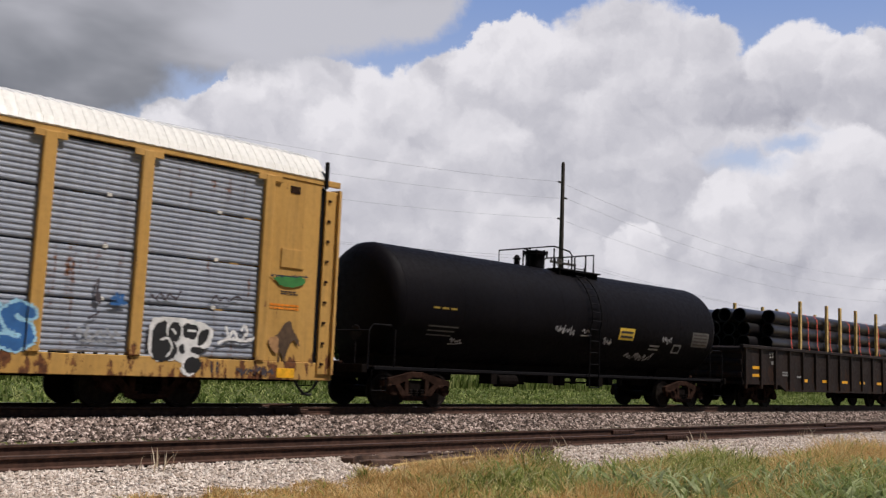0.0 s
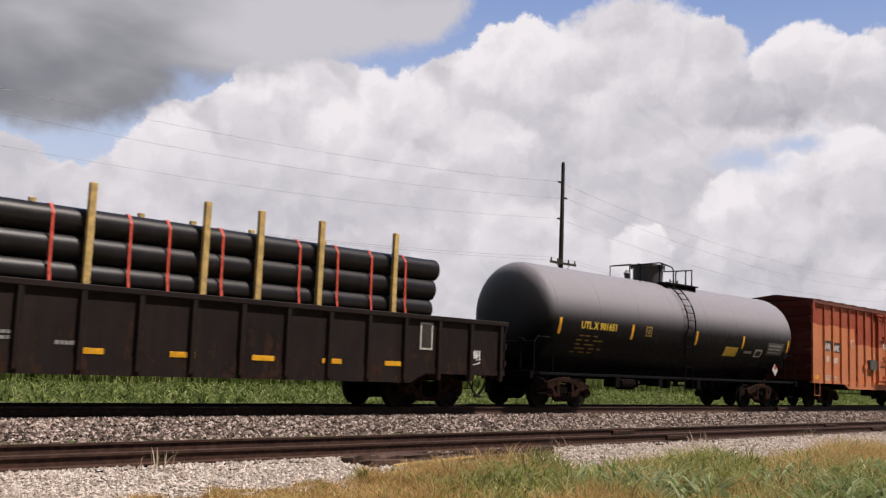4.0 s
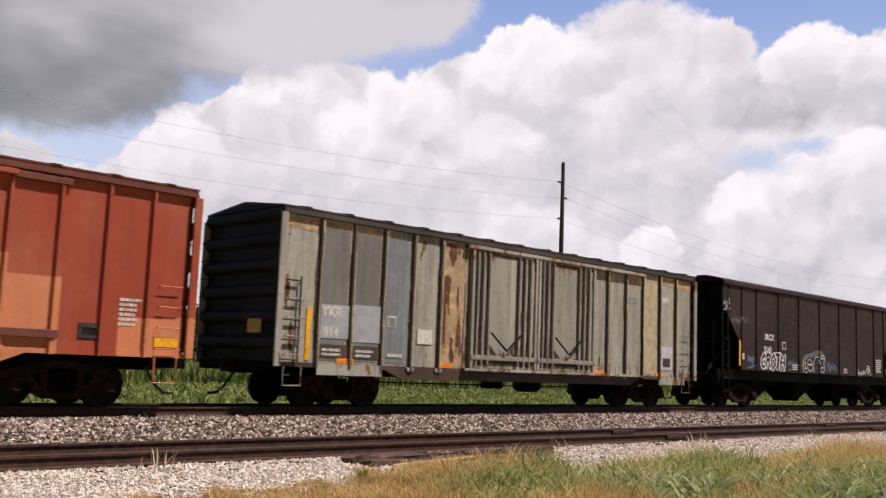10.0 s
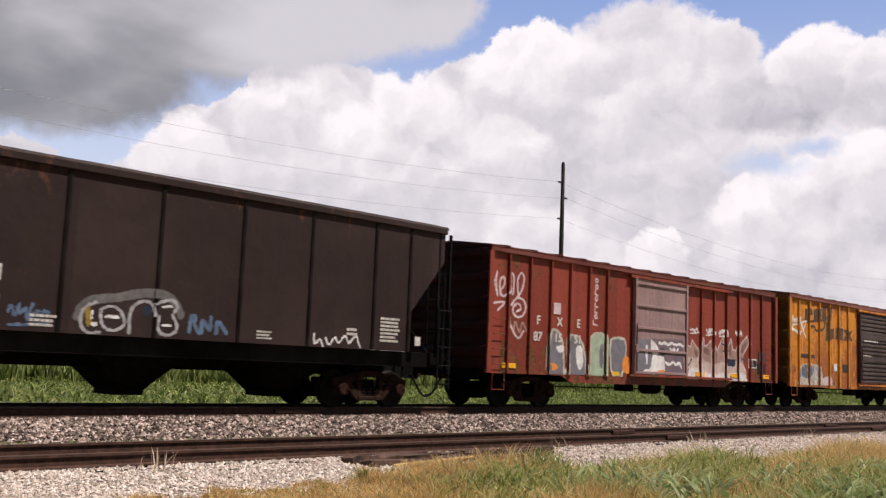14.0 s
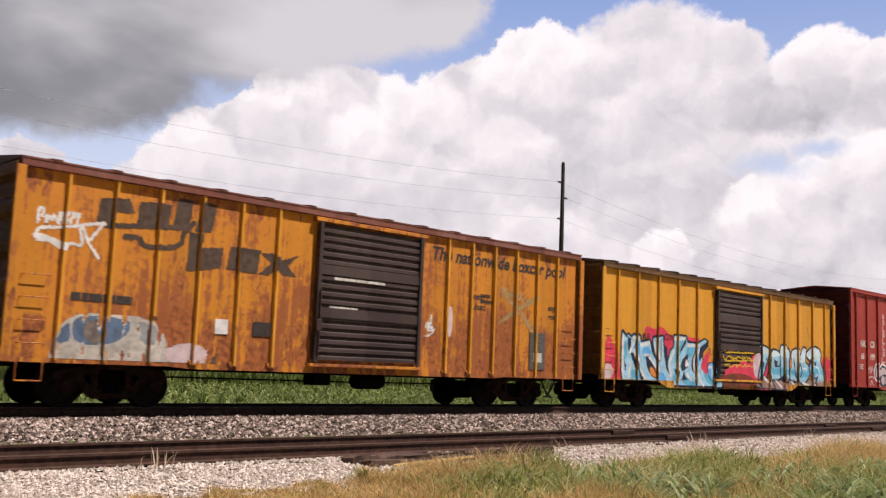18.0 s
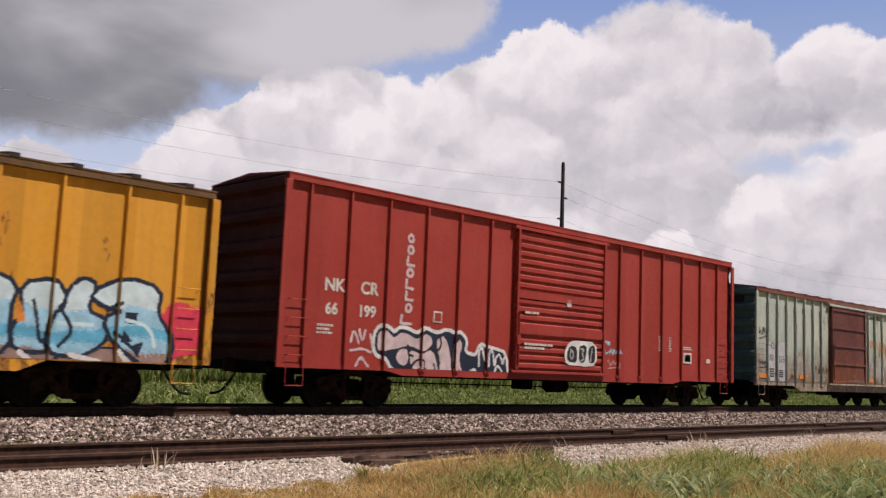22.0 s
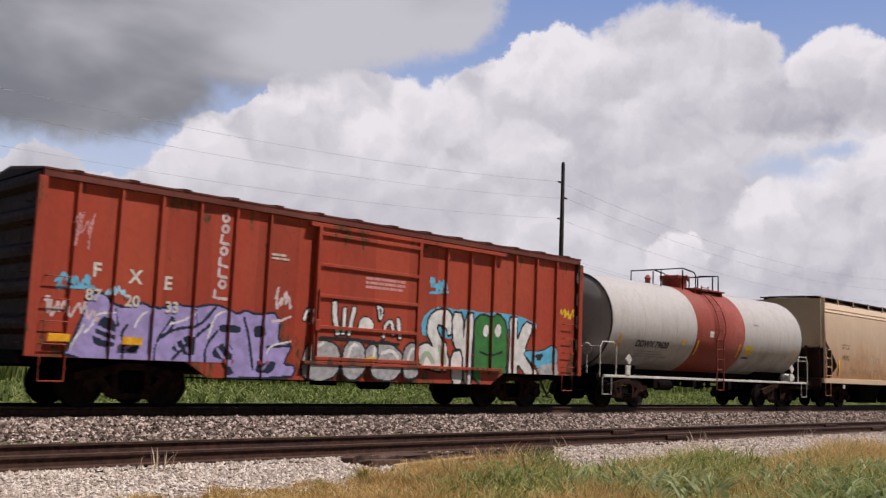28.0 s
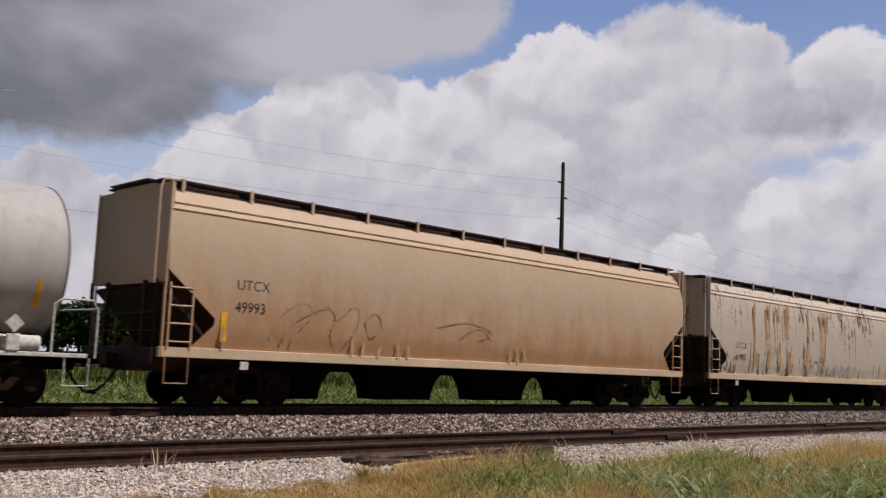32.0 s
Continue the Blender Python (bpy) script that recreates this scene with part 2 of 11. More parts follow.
def prism(bm, outline, a, b, axis="x", caps=True):
    """Sweep an outline from a to b. Axis x: outline in (y, z); axis y: in (x, z); axis z: in (x, y)."""
    def at(p, w):
        return {"x": (w, p[0], p[1]), "y": (p[0], w, p[1]), "z": (p[0], p[1], w)}[axis]
    r0, r1 = [bm.verts.new(at(p, a)) for p in outline], [bm.verts.new(at(p, b)) for p in outline]
    n = len(outline)
    for i in range(n):
        bm.faces.new((r0[i], r0[(i + 1) % n], r1[(i + 1) % n], r1[i]))
    if caps:
        bm.faces.new(r0[::-1])
        bm.faces.new(r1)


def tube(bm, points, r, seg=8):
    """A round bar along a line of points."""
    pts = [Vector(p) for p in points]
    rings = []
    for i, p in enumerate(pts):
        way = (pts[min(i + 1, len(pts) - 1)] - pts[max(i - 1, 0)]).normalized()
        side = way.cross(Vector((0, 0, 1)) if abs(way.z) < 0.9 else Vector((0, 1, 0))).normalized()
        up = side.cross(way)
        rings.append([bm.verts.new(p + (side * math.cos(a) + up * math.sin(a)) * r) for a in [2 * math.pi * j / seg for j in range(seg)]])
    for a, b in zip(rings, rings[1:]):
        for j in range(seg):
            bm.faces.new((a[j], a[(j + 1) % seg], b[(j + 1) % seg], b[j]))
    bm.faces.new(rings[0][::-1])
    bm.faces.new(rings[-1])


def lathe(bm, profile, seg=24, axis="y", at=(0, 0, 0)):
    """Turn a profile of (radius, along) round an axis through a point."""
    rings = []
    for r, w in profile:
        ring = []
        for j in range(seg):
            c, s = math.cos(2 * math.pi * j / seg) * r, math.sin(2 * math.pi * j / seg) * r
            p = {"y": (c, w, s), "x": (w, c, s), "z": (c, s, w)}[axis]
            ring.append(bm.verts.new((p[0] + at[0], p[1] + at[1], p[2] + at[2])))
        rings.append(ring)
    for a, b in zip(rings, rings[1:]):
        for j in range(seg):
            bm.faces.new((a[j], a[(j + 1) % seg], b[(j + 1) % seg], b[j]))
    bm.faces.new(rings[0][::-1])
    bm.faces.new(rings[-1])


def mesh_of(name, bm, material, smooth=0.0):
    bmesh.ops.recalc_face_normals(bm, faces=bm.faces)
    me = bpy.data.meshes.new(name)
    bm.to_mesh(me)
    bm.free()
    me.materials.append(material)
    if smooth:
        me.polygons.foreach_set("use_smooth", [True] * len(me.polygons))
        me.set_sharp_from_angle(angle=radians(smooth))
    return me


def part(name, bm, material, parent, label="", smooth=0.0):
    """Links a bmesh (or a mesh) as one object under a thing or a part."""
    me = bm if isinstance(bm, bpy.types.Mesh) else mesh_of(name, bm, material, smooth)
    ob = new(name, me)
    ob.parent = parent
    if label:
        ob["label"] = label
    return ob


def made(draw, *args):
    bm = bmesh.new()
    draw(bm, *args)
    return bm


def soup(name, verts, faces, material):
    """One mesh from arrays of corners and faces."""
    me = bpy.data.meshes.new(name)
    me.from_pydata(verts, [], faces)
    me.materials.append(material)
    return me

# ---- sky backdrop: a far shell with cumulus, drifting slowly ----
def cloud_shell():
    k = Tree("sky_with_cumulus")
    uv = k.t.nodes.new("ShaderNodeUVMap")
    uv.uv_map = "angles"
    base = uv.outputs[0]
    # billows bend the outlines at two sizes
    warp = k.node("ShaderNodeTexNoise", Scale=0.36, Detail=8.0, Roughness=0.64)
    k.link(base, warp.inputs["Vector"])
    sub = k.t.nodes.new("ShaderNodeVectorMath")
    sub.operation = "SUBTRACT"
    k.link(warp.outputs["Color"], sub.inputs[0])
    sub.inputs[1].default_value = (0.5, 0.5, 0.5)
    mad = k.t.nodes.new("ShaderNodeVectorMath")
    mad.operation = "MULTIPLY_ADD"
    k.link(sub.outputs[0], mad.inputs[0])
    mad.inputs[1].default_value = (3.6, 3.0, 0.0)
    k.link(base, mad.inputs[2])
    bent = mad.outputs[0]

    def field(blobs, at):
        out = None
        for cx, cy, rx, ry in blobs:
            mp = k.t.nodes.new("ShaderNodeMapping")
            mp.inputs["Scale"].default_value = (1 / rx, 1 / ry, 0)
            mp.inputs["Location"].default_value = (-cx / rx, -cy / ry, 0)
            k.link(at, mp.inputs[0])
            ln = k.t.nodes.new("ShaderNodeVectorMath")
            ln.operation = "LENGTH"
            k.link(mp.outputs[0], ln.inputs[0])
            v = k.math("SUBTRACT", 1.0, ln.outputs["Value"])
            out = v if out is None else k.math("SMOOTH_MAX", out, v, 0.12)
        return out

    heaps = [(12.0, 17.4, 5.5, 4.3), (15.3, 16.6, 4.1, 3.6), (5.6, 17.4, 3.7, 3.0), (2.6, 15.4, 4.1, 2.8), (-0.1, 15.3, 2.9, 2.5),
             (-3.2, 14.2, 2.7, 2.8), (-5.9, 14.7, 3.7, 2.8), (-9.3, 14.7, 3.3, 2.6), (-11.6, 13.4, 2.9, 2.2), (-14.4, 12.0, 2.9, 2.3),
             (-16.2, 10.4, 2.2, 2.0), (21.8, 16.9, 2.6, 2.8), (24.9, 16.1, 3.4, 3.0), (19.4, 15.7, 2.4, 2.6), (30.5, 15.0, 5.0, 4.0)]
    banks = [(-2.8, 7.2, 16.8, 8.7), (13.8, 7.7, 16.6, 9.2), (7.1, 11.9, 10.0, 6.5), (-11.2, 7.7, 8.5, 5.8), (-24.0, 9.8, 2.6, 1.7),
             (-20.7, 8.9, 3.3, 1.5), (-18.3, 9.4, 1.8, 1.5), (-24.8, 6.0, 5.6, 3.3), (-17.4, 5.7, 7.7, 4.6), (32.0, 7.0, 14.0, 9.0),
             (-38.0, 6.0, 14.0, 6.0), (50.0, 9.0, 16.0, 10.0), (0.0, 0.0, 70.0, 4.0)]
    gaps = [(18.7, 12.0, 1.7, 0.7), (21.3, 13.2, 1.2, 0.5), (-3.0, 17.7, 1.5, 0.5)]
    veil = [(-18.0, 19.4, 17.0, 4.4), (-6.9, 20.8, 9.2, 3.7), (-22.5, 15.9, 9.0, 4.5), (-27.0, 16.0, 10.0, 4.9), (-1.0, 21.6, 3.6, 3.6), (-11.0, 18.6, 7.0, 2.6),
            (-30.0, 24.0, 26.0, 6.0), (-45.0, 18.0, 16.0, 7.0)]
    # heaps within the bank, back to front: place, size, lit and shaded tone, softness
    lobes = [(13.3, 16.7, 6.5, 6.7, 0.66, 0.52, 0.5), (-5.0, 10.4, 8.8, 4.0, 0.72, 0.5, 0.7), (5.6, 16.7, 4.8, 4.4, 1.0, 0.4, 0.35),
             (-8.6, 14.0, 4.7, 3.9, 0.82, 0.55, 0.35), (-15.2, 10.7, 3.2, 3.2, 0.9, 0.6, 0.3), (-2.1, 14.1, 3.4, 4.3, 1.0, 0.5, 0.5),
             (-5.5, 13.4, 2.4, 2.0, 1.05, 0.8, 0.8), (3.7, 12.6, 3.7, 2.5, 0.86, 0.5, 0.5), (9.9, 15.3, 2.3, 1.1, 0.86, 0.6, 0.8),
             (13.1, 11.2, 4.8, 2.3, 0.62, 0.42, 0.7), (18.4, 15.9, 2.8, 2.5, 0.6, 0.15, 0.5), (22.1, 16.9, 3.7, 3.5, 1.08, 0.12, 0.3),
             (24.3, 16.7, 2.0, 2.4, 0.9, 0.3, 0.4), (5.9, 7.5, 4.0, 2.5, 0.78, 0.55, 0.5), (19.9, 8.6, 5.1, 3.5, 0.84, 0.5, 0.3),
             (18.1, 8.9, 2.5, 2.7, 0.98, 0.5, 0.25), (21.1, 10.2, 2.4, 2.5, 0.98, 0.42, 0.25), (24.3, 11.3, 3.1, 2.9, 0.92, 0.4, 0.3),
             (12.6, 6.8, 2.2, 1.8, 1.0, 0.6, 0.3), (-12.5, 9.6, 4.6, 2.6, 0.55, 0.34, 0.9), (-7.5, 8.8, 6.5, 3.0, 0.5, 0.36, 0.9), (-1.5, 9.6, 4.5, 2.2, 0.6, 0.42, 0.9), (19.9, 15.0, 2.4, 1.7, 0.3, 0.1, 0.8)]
    big = k.noise(base, 0.11, 3.0, 0.45, 0.3)
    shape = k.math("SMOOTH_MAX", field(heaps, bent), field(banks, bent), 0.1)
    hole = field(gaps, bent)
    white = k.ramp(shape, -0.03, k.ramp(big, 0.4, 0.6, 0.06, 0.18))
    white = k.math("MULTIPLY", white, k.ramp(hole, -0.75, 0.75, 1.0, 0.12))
    # the tone inside the bank: overlapping heaps, lit above, grey below
    lumps = k.noise(bent, 0.34, 6.0, 0.5)
    shifted = k.t.nodes.new("ShaderNodeVectorMath")
    shifted.operation = "ADD"
    k.link(bent, shifted.inputs[0])
    shifted.inputs[1].default_value = (-0.5, 0.9, 0.0)
    relief = k.math("SUBTRACT", lumps, k.noise(shifted.outputs[0], 0.34, 6.0, 0.5))
    sep = k.t.nodes.new("ShaderNodeSeparateXYZ")
    k.link(base, sep.inputs[0])
    half = k.t.nodes.new("ShaderNodeVectorMath")
    half.operation = "MULTIPLY_ADD"
    k.link(sub.outputs[0], half.inputs[0])
    half.inputs[1].default_value = (3.0, 2.4, 0.0)
    k.link(base, half.inputs[2])
    tone = k.math("ADD", k.ramp(big, 0.35, 0.65, -0.14, 0.1), 0.58)
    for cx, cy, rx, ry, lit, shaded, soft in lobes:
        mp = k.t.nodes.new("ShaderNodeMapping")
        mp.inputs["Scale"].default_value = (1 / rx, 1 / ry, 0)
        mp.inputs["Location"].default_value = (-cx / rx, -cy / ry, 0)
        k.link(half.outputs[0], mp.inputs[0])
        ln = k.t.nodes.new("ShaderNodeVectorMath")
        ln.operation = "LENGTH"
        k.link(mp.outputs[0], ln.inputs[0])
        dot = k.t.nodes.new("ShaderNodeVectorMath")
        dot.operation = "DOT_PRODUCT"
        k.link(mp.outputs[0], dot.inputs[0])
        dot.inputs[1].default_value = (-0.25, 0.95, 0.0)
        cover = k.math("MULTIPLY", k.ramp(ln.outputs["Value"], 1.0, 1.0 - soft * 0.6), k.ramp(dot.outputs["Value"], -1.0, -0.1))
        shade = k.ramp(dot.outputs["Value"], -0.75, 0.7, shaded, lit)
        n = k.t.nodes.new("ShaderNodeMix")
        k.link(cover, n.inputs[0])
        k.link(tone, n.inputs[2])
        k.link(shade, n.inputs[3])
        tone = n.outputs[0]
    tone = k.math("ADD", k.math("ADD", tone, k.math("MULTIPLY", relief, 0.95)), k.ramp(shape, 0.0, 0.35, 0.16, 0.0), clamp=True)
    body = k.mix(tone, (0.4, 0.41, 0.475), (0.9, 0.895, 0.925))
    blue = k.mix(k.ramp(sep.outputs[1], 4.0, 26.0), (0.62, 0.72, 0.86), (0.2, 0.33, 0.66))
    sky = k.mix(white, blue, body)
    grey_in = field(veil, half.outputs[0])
    stretch = k.t.nodes.new("ShaderNodeMapping")
    stretch.inputs["Scale"].default_value = (0.09, 0.2, 0)
    stretch.inputs["Rotation"].default_value = (0, 0, 0.25)
    k.link(base, stretch.inputs[0])
    wisps = k.noise(stretch.outputs[0], 1.0, 4.0, 0.45, 0.2)
    cast = k.math("ADD", wisps, k.math("ADD", k.ramp(sep.outputs[0], -26.0, 0.0, -0.1, 0.16), k.ramp(sep.outputs[1], 12.0, 19.0, -0.16, 0.06)))
    grey = k.mix(k.ramp(cast, 0.24, 0.72), (0.22, 0.235, 0.265), (0.6, 0.61, 0.66))
    sky = k.mix(k.ramp(grey_in, 0.0, 0.3), sky, grey)
    em = k.t.nodes.new("ShaderNodeEmission")
    k.link(sky, em.inputs[0])
    k.link(em.outputs[0], k.out.inputs[0])
    radius, verts, faces, angles = 3400.0, [], [], []
    na, ne = 60, 26
    for j in range(ne + 1):
        el = -2.5 + 48.0 * j / ne
        for i in range(na + 1):
            az = -75.0 + 150.0 * i / na
            a, e = radians(az + YAW), radians(el)
            verts.append((radius * math.sin(a) * math.cos(e), radius * math.cos(a) * math.cos(e), radius * math.sin(e)))
            angles.append((az, el))
    for j in range(ne):
        for i in range(na):
            q = j * (na + 1) + i
            faces.append((q, q + 1, q + na + 2, q + na + 1))
    me = soup("backdrop", verts, faces, k.m)
    layer = me.uv_layers.new(name="angles")
    for lp in me.loops:
        layer.data[lp.index].uv = angles[lp.vertex_index]
    ob = new("backdrop", me)
    ob.location = EYE
    return tagged(ob, "cloudy summer sky with heaped white cumulus", "sky", kind="structure")


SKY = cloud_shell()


# ---- ground: one sheet with the shallow track bed raised in it ----
def ground_height(y):
    stops = ((-5000, 0.0), (9.6, 0.0), (11.6, 0.1), (14.7, 0.1), (16.9, 0.38), (20.3, 0.38), (22.2, 0.0), (5000, 0.0))
    for (a, za), (b, zb) in zip(stops, stops[1:]):
        if a <= y <= b:
            return za + (zb - za) * (y - a) / (b - a)
    return 0.0


def ground_sheet():
    ys = [-4200, -1000, -200, -50, -10, 0, 5, 8, 9.6, 10.6, 11.6, 13, 14.7, 15.8, 16.9, 18.5, 20.3, 21.2, 22.2, 26, 34, 50, 90, 200, 600, 1500, 4200]
    xs = [-4200, -1200, -300, -80, -30, -10, 0, 10, 20, 30, 45, 60, 90, 140, 250, 600, 1500, 4200]
    verts = [(x, y, ground_height(y)) for y in ys for x in xs]
    n = len(xs)
    faces = [(j * n + i, j * n + i + 1, j * n + n + i + 1, j * n + n + i) for j in range(len(ys) - 1) for i in range(n - 1)]
    return tagged(new("ground", soup("ground", verts, faces, M["ground"])), "flat grassy verge and green field to the horizon", "ground", kind="structure")


ground_sheet()


def bed(name, outline, material, label):
    bm = bmesh.new()
    prism(bm, outline, -60.0, 330.0)
    me = mesh_of(name, bm, material)
    return tagged(new(name, me), label, "ballast", kind="structure")


def rock_bed(name, stops, scale):
    k = Tree(name)
    v = k.t.nodes.new("ShaderNodeTexVoronoi")
    v.inputs["Scale"].default_value = scale
    k.link(k.coords(), v.inputs[0])
    sep = k.t.nodes.new("ShaderNodeSeparateColor")
    k.link(v.outputs["Color"], sep.inputs[0])
    c = k.mix(sep.outputs[0], stops[0], stops[1])
    c = k.mix(k.ramp(v.outputs["Distance"], 0.35, 0.75), c, tuple(x * 0.25 for x in stops[0]))
    return k.done(c, 0.9, 0.0, k.bump(k.math("SUBTRACT", 1.0, v.outputs["Distance"]), 0.9, 0.04), 0.15)


M["ballast_bed"] = rock_bed("ballast_bed_rock", ((0.05, 0.04, 0.035), (0.24, 0.2, 0.18)), 14.0)
M["lime_bed"] = rock_bed("limestone_bed_rock", ((0.38, 0.31, 0.26), (0.72, 0.64, 0.58)), 24.0)
bed("ballast_main", [(15.0, 0.1), (16.75, 0.43), (20.35, 0.43), (21.9, 0.05), (21.9, -0.2), (15.0, -0.2)], M["ballast_bed"], "raised bed of crushed grey ballast under the main track")
bed("ballast_siding", [(11.95, 0.13), (14.75, 0.14), (15.02, 0.135), (15.02, -0.2), (11.95, -0.2)], M["ballast_bed"], "low bed of crushed grey ballast under the siding")
bed("gravel_shoulder", [(9.9, 0.012), (10.6, 0.08), (11.96, 0.15), (11.96, -0.2), (9.9, -0.2)], M["lime_bed"], "shoulder of crushed white limestone beside the siding")


# ---- tracks ----
def rail_outline(y, z):
    h = 0.171
    half = [(0.037, 0.0), (0.037, -0.03), (0.009, -0.045), (0.009, -h + 0.03), (0.07, -h + 0.012), (0.07, -h)]
    return [(y + a, z + b) for a, b in half] + [(y - a, z + b) for a, b in reversed(half)]


def track(name, y, top, label, far):
    base = tagged(new(name), label, "railway track", kind="structure")
    base.location = (0, y, 0)
    for s in (-1, 1):
        bm = bmesh.new()
        prism(bm, rail_outline(s * 0.7545, top), -60.0, far)
        r = part("rail", bm, M["rail"], base, "rusty brown steel rail")
        bm = bmesh.new()
        box(bm, -60.0, far, s * 0.7545 - 0.03, s * 0.7545 + 0.03, top + 0.001, top + 0.004)
        part("running_surface", bm, M["rail_top"], r, "worn bare rail head")
    return base


MAIN = track("track_main", TRACK_Y, RAIL_Z, "straight main track with rusty rails on timber ties", 330.0)
SIDING = track("track_siding", SIDE_Y, SIDE_Z, "empty siding with dark rusty rails on timber ties", 330.0)


def joint_bars():
    bm = bmesh.new()
    box(bm, -0.45, 0.45, -0.03, 0.03, -0.13, -0.04, 0.008)
    for i in range(6):
        box(bm, -0.38 + i * 0.15, -0.35 + i * 0.15, -0.045, -0.03, -0.1, -0.07)
    me = mesh_of("joint_bar", bm, M["rail"])
    for base, top, xs in ((SIDING, SIDE_Z, (20.2, 32.1)), (MAIN, RAIL_Z, (13.0, 36.5))):
        for x in xs:
            for s in (-1, 1):
                ob = part("joint_bar", me, None, base)
                ob.location = (x, s * 0.7545 - 0.04, top)


joint_bars()


# ---- ballast stones: uncounted, one mesh for each kind ----
def stones(name, count, xr, yr, size, height, material, label, seed):
    rng = np.random.default_rng(seed)
    u = rng.random(count)
    x = xr[0] + (xr[1] - xr[0]) * u ** 1.6
    y = rng.uniform(yr[0], yr[1], count)
    z = np.array([height(b) for b in y])
    s = rng.uniform(size[0], size[1], count)
    shape = np.array([(1, 0, 0), (-1, 0, 0), (0, 1, 0), (0, -1, 0), (0, 0, 1), (0, 0, -1)], float)
    p = shape[None] * rng.uniform(0.55, 1.25, (count, 6, 1)) + rng.normal(0, 0.18, (count, 6, 3))
    ang = rng.uniform(0, 6.28, count)
    c, sn = np.cos(ang)[:, None], np.sin(ang)[:, None]
    q = np.stack([p[..., 0] * c - p[..., 1] * sn, p[..., 0] * sn + p[..., 1] * c, p[..., 2] * 0.75], -1) * s[:, None, None]
    q += np.stack([x, y, z + s * 0.25], -1)[:, None]
    tri = np.array([(0, 2, 4), (2, 1, 4), (1, 3, 4), (3, 0, 4), (2, 0, 5), (1, 2, 5), (3, 1, 5), (0, 3, 5)])
    f = (tri[None] + 6 * np.arange(count)[:, None, None]).reshape(-1, 3)
    return tagged(new(name, soup(name, q.reshape(-1, 3).tolist(), f.tolist(), material)), label, "gravel", kind="stuff")


def main_crown(y):
    return np.interp(y, (15.0, 16.75, 20.3), (0.1, 0.43, 0.43)) + 0.0


def shoulder(y):
    return np.interp(y, (9.9, 10.6, 11.96), (0.012, 0.08, 0.15)) + 0.0


stones("ballast_stones", 46000, (2.0, 75.0), (14.5, 17.6), (0.028, 0.062), main_crown, M["ballast"], "loose crushed grey ballast stones between the tracks", 3)
stones("siding_stones", 9000, (2.0, 60.0), (12.0, 14.9), (0.02, 0.045), lambda y: 0.135, M["ballast"], "loose grey ballast stones in the siding", 4)
stones("limestone_gravel", 30000, (2.0, 55.0), (10.0, 12.25), (0.015, 0.042), shoulder, M["limestone"], "loose crushed white limestone gravel", 5)


# ---- grass: curved tapering blades, one mesh for each stand ----
def blades(name, x, y, z, tall, wide, material, label, seed, lean=0.45, flop=0.0):
    rng = np.random.default_rng(seed)
    n = len(x)
    h = tall * rng.uniform(0.55, 1.15, n)
    a, b = rng.uniform(0, 6.28, n), rng.uniform(0, 6.28, n)
    ln = rng.uniform(0.1, lean, n) * h
    steps = np.array([0.0, 0.4, 0.75, 1.0])
    cx = x[:, None] + np.cos(a)[:, None] * ln[:, None] * steps[None] ** 2
    cy = y[:, None] + np.sin(a)[:, None] * ln[:, None] * steps[None] ** 2
    cz = z[:, None] - 0.02 + h[:, None] * (steps[None] - flop * steps[None] ** 3)
    w = wide * rng.uniform(0.6, 1.2, n)[:, None] * np.array([0.8, 1.0, 0.7, 0.06])[None]
    dx, dy = np.cos(b)[:, None] * w, np.sin(b)[:, None] * w
    left, right = np.stack([cx - dx, cy - dy, cz], -1), np.stack([cx + dx, cy + dy, cz], -1)
    v = np.stack([left, right], 2).reshape(-1, 3)
    quad = np.array([(0, 1, 3, 2), (2, 3, 5, 4), (4, 5, 7, 6)])
    f = (quad[None] + 8 * np.arange(n)[:, None, None]).reshape(-1, 4)
    return tagged(new(name, soup(name, v.tolist(), f.tolist(), material)), label, "grass", kind="stuff")


def patches(x, y, size, seed):
    """A soft uneven field in 0..1 over the plan."""
    rng = np.random.default_rng(seed)
    out = np.zeros(len(x))
    for i in range(7):
        f = (1.0 + i * 0.8) / size
        a, p = rng.uniform(0, 6.28), rng.uniform(0, 6.28)
        out += np.sin((x * math.cos(a) + y * math.sin(a)) * f * 6.28 + p) / (1 + i * 0.4)
    return 1 / (1 + np.exp(-out * 1.3))


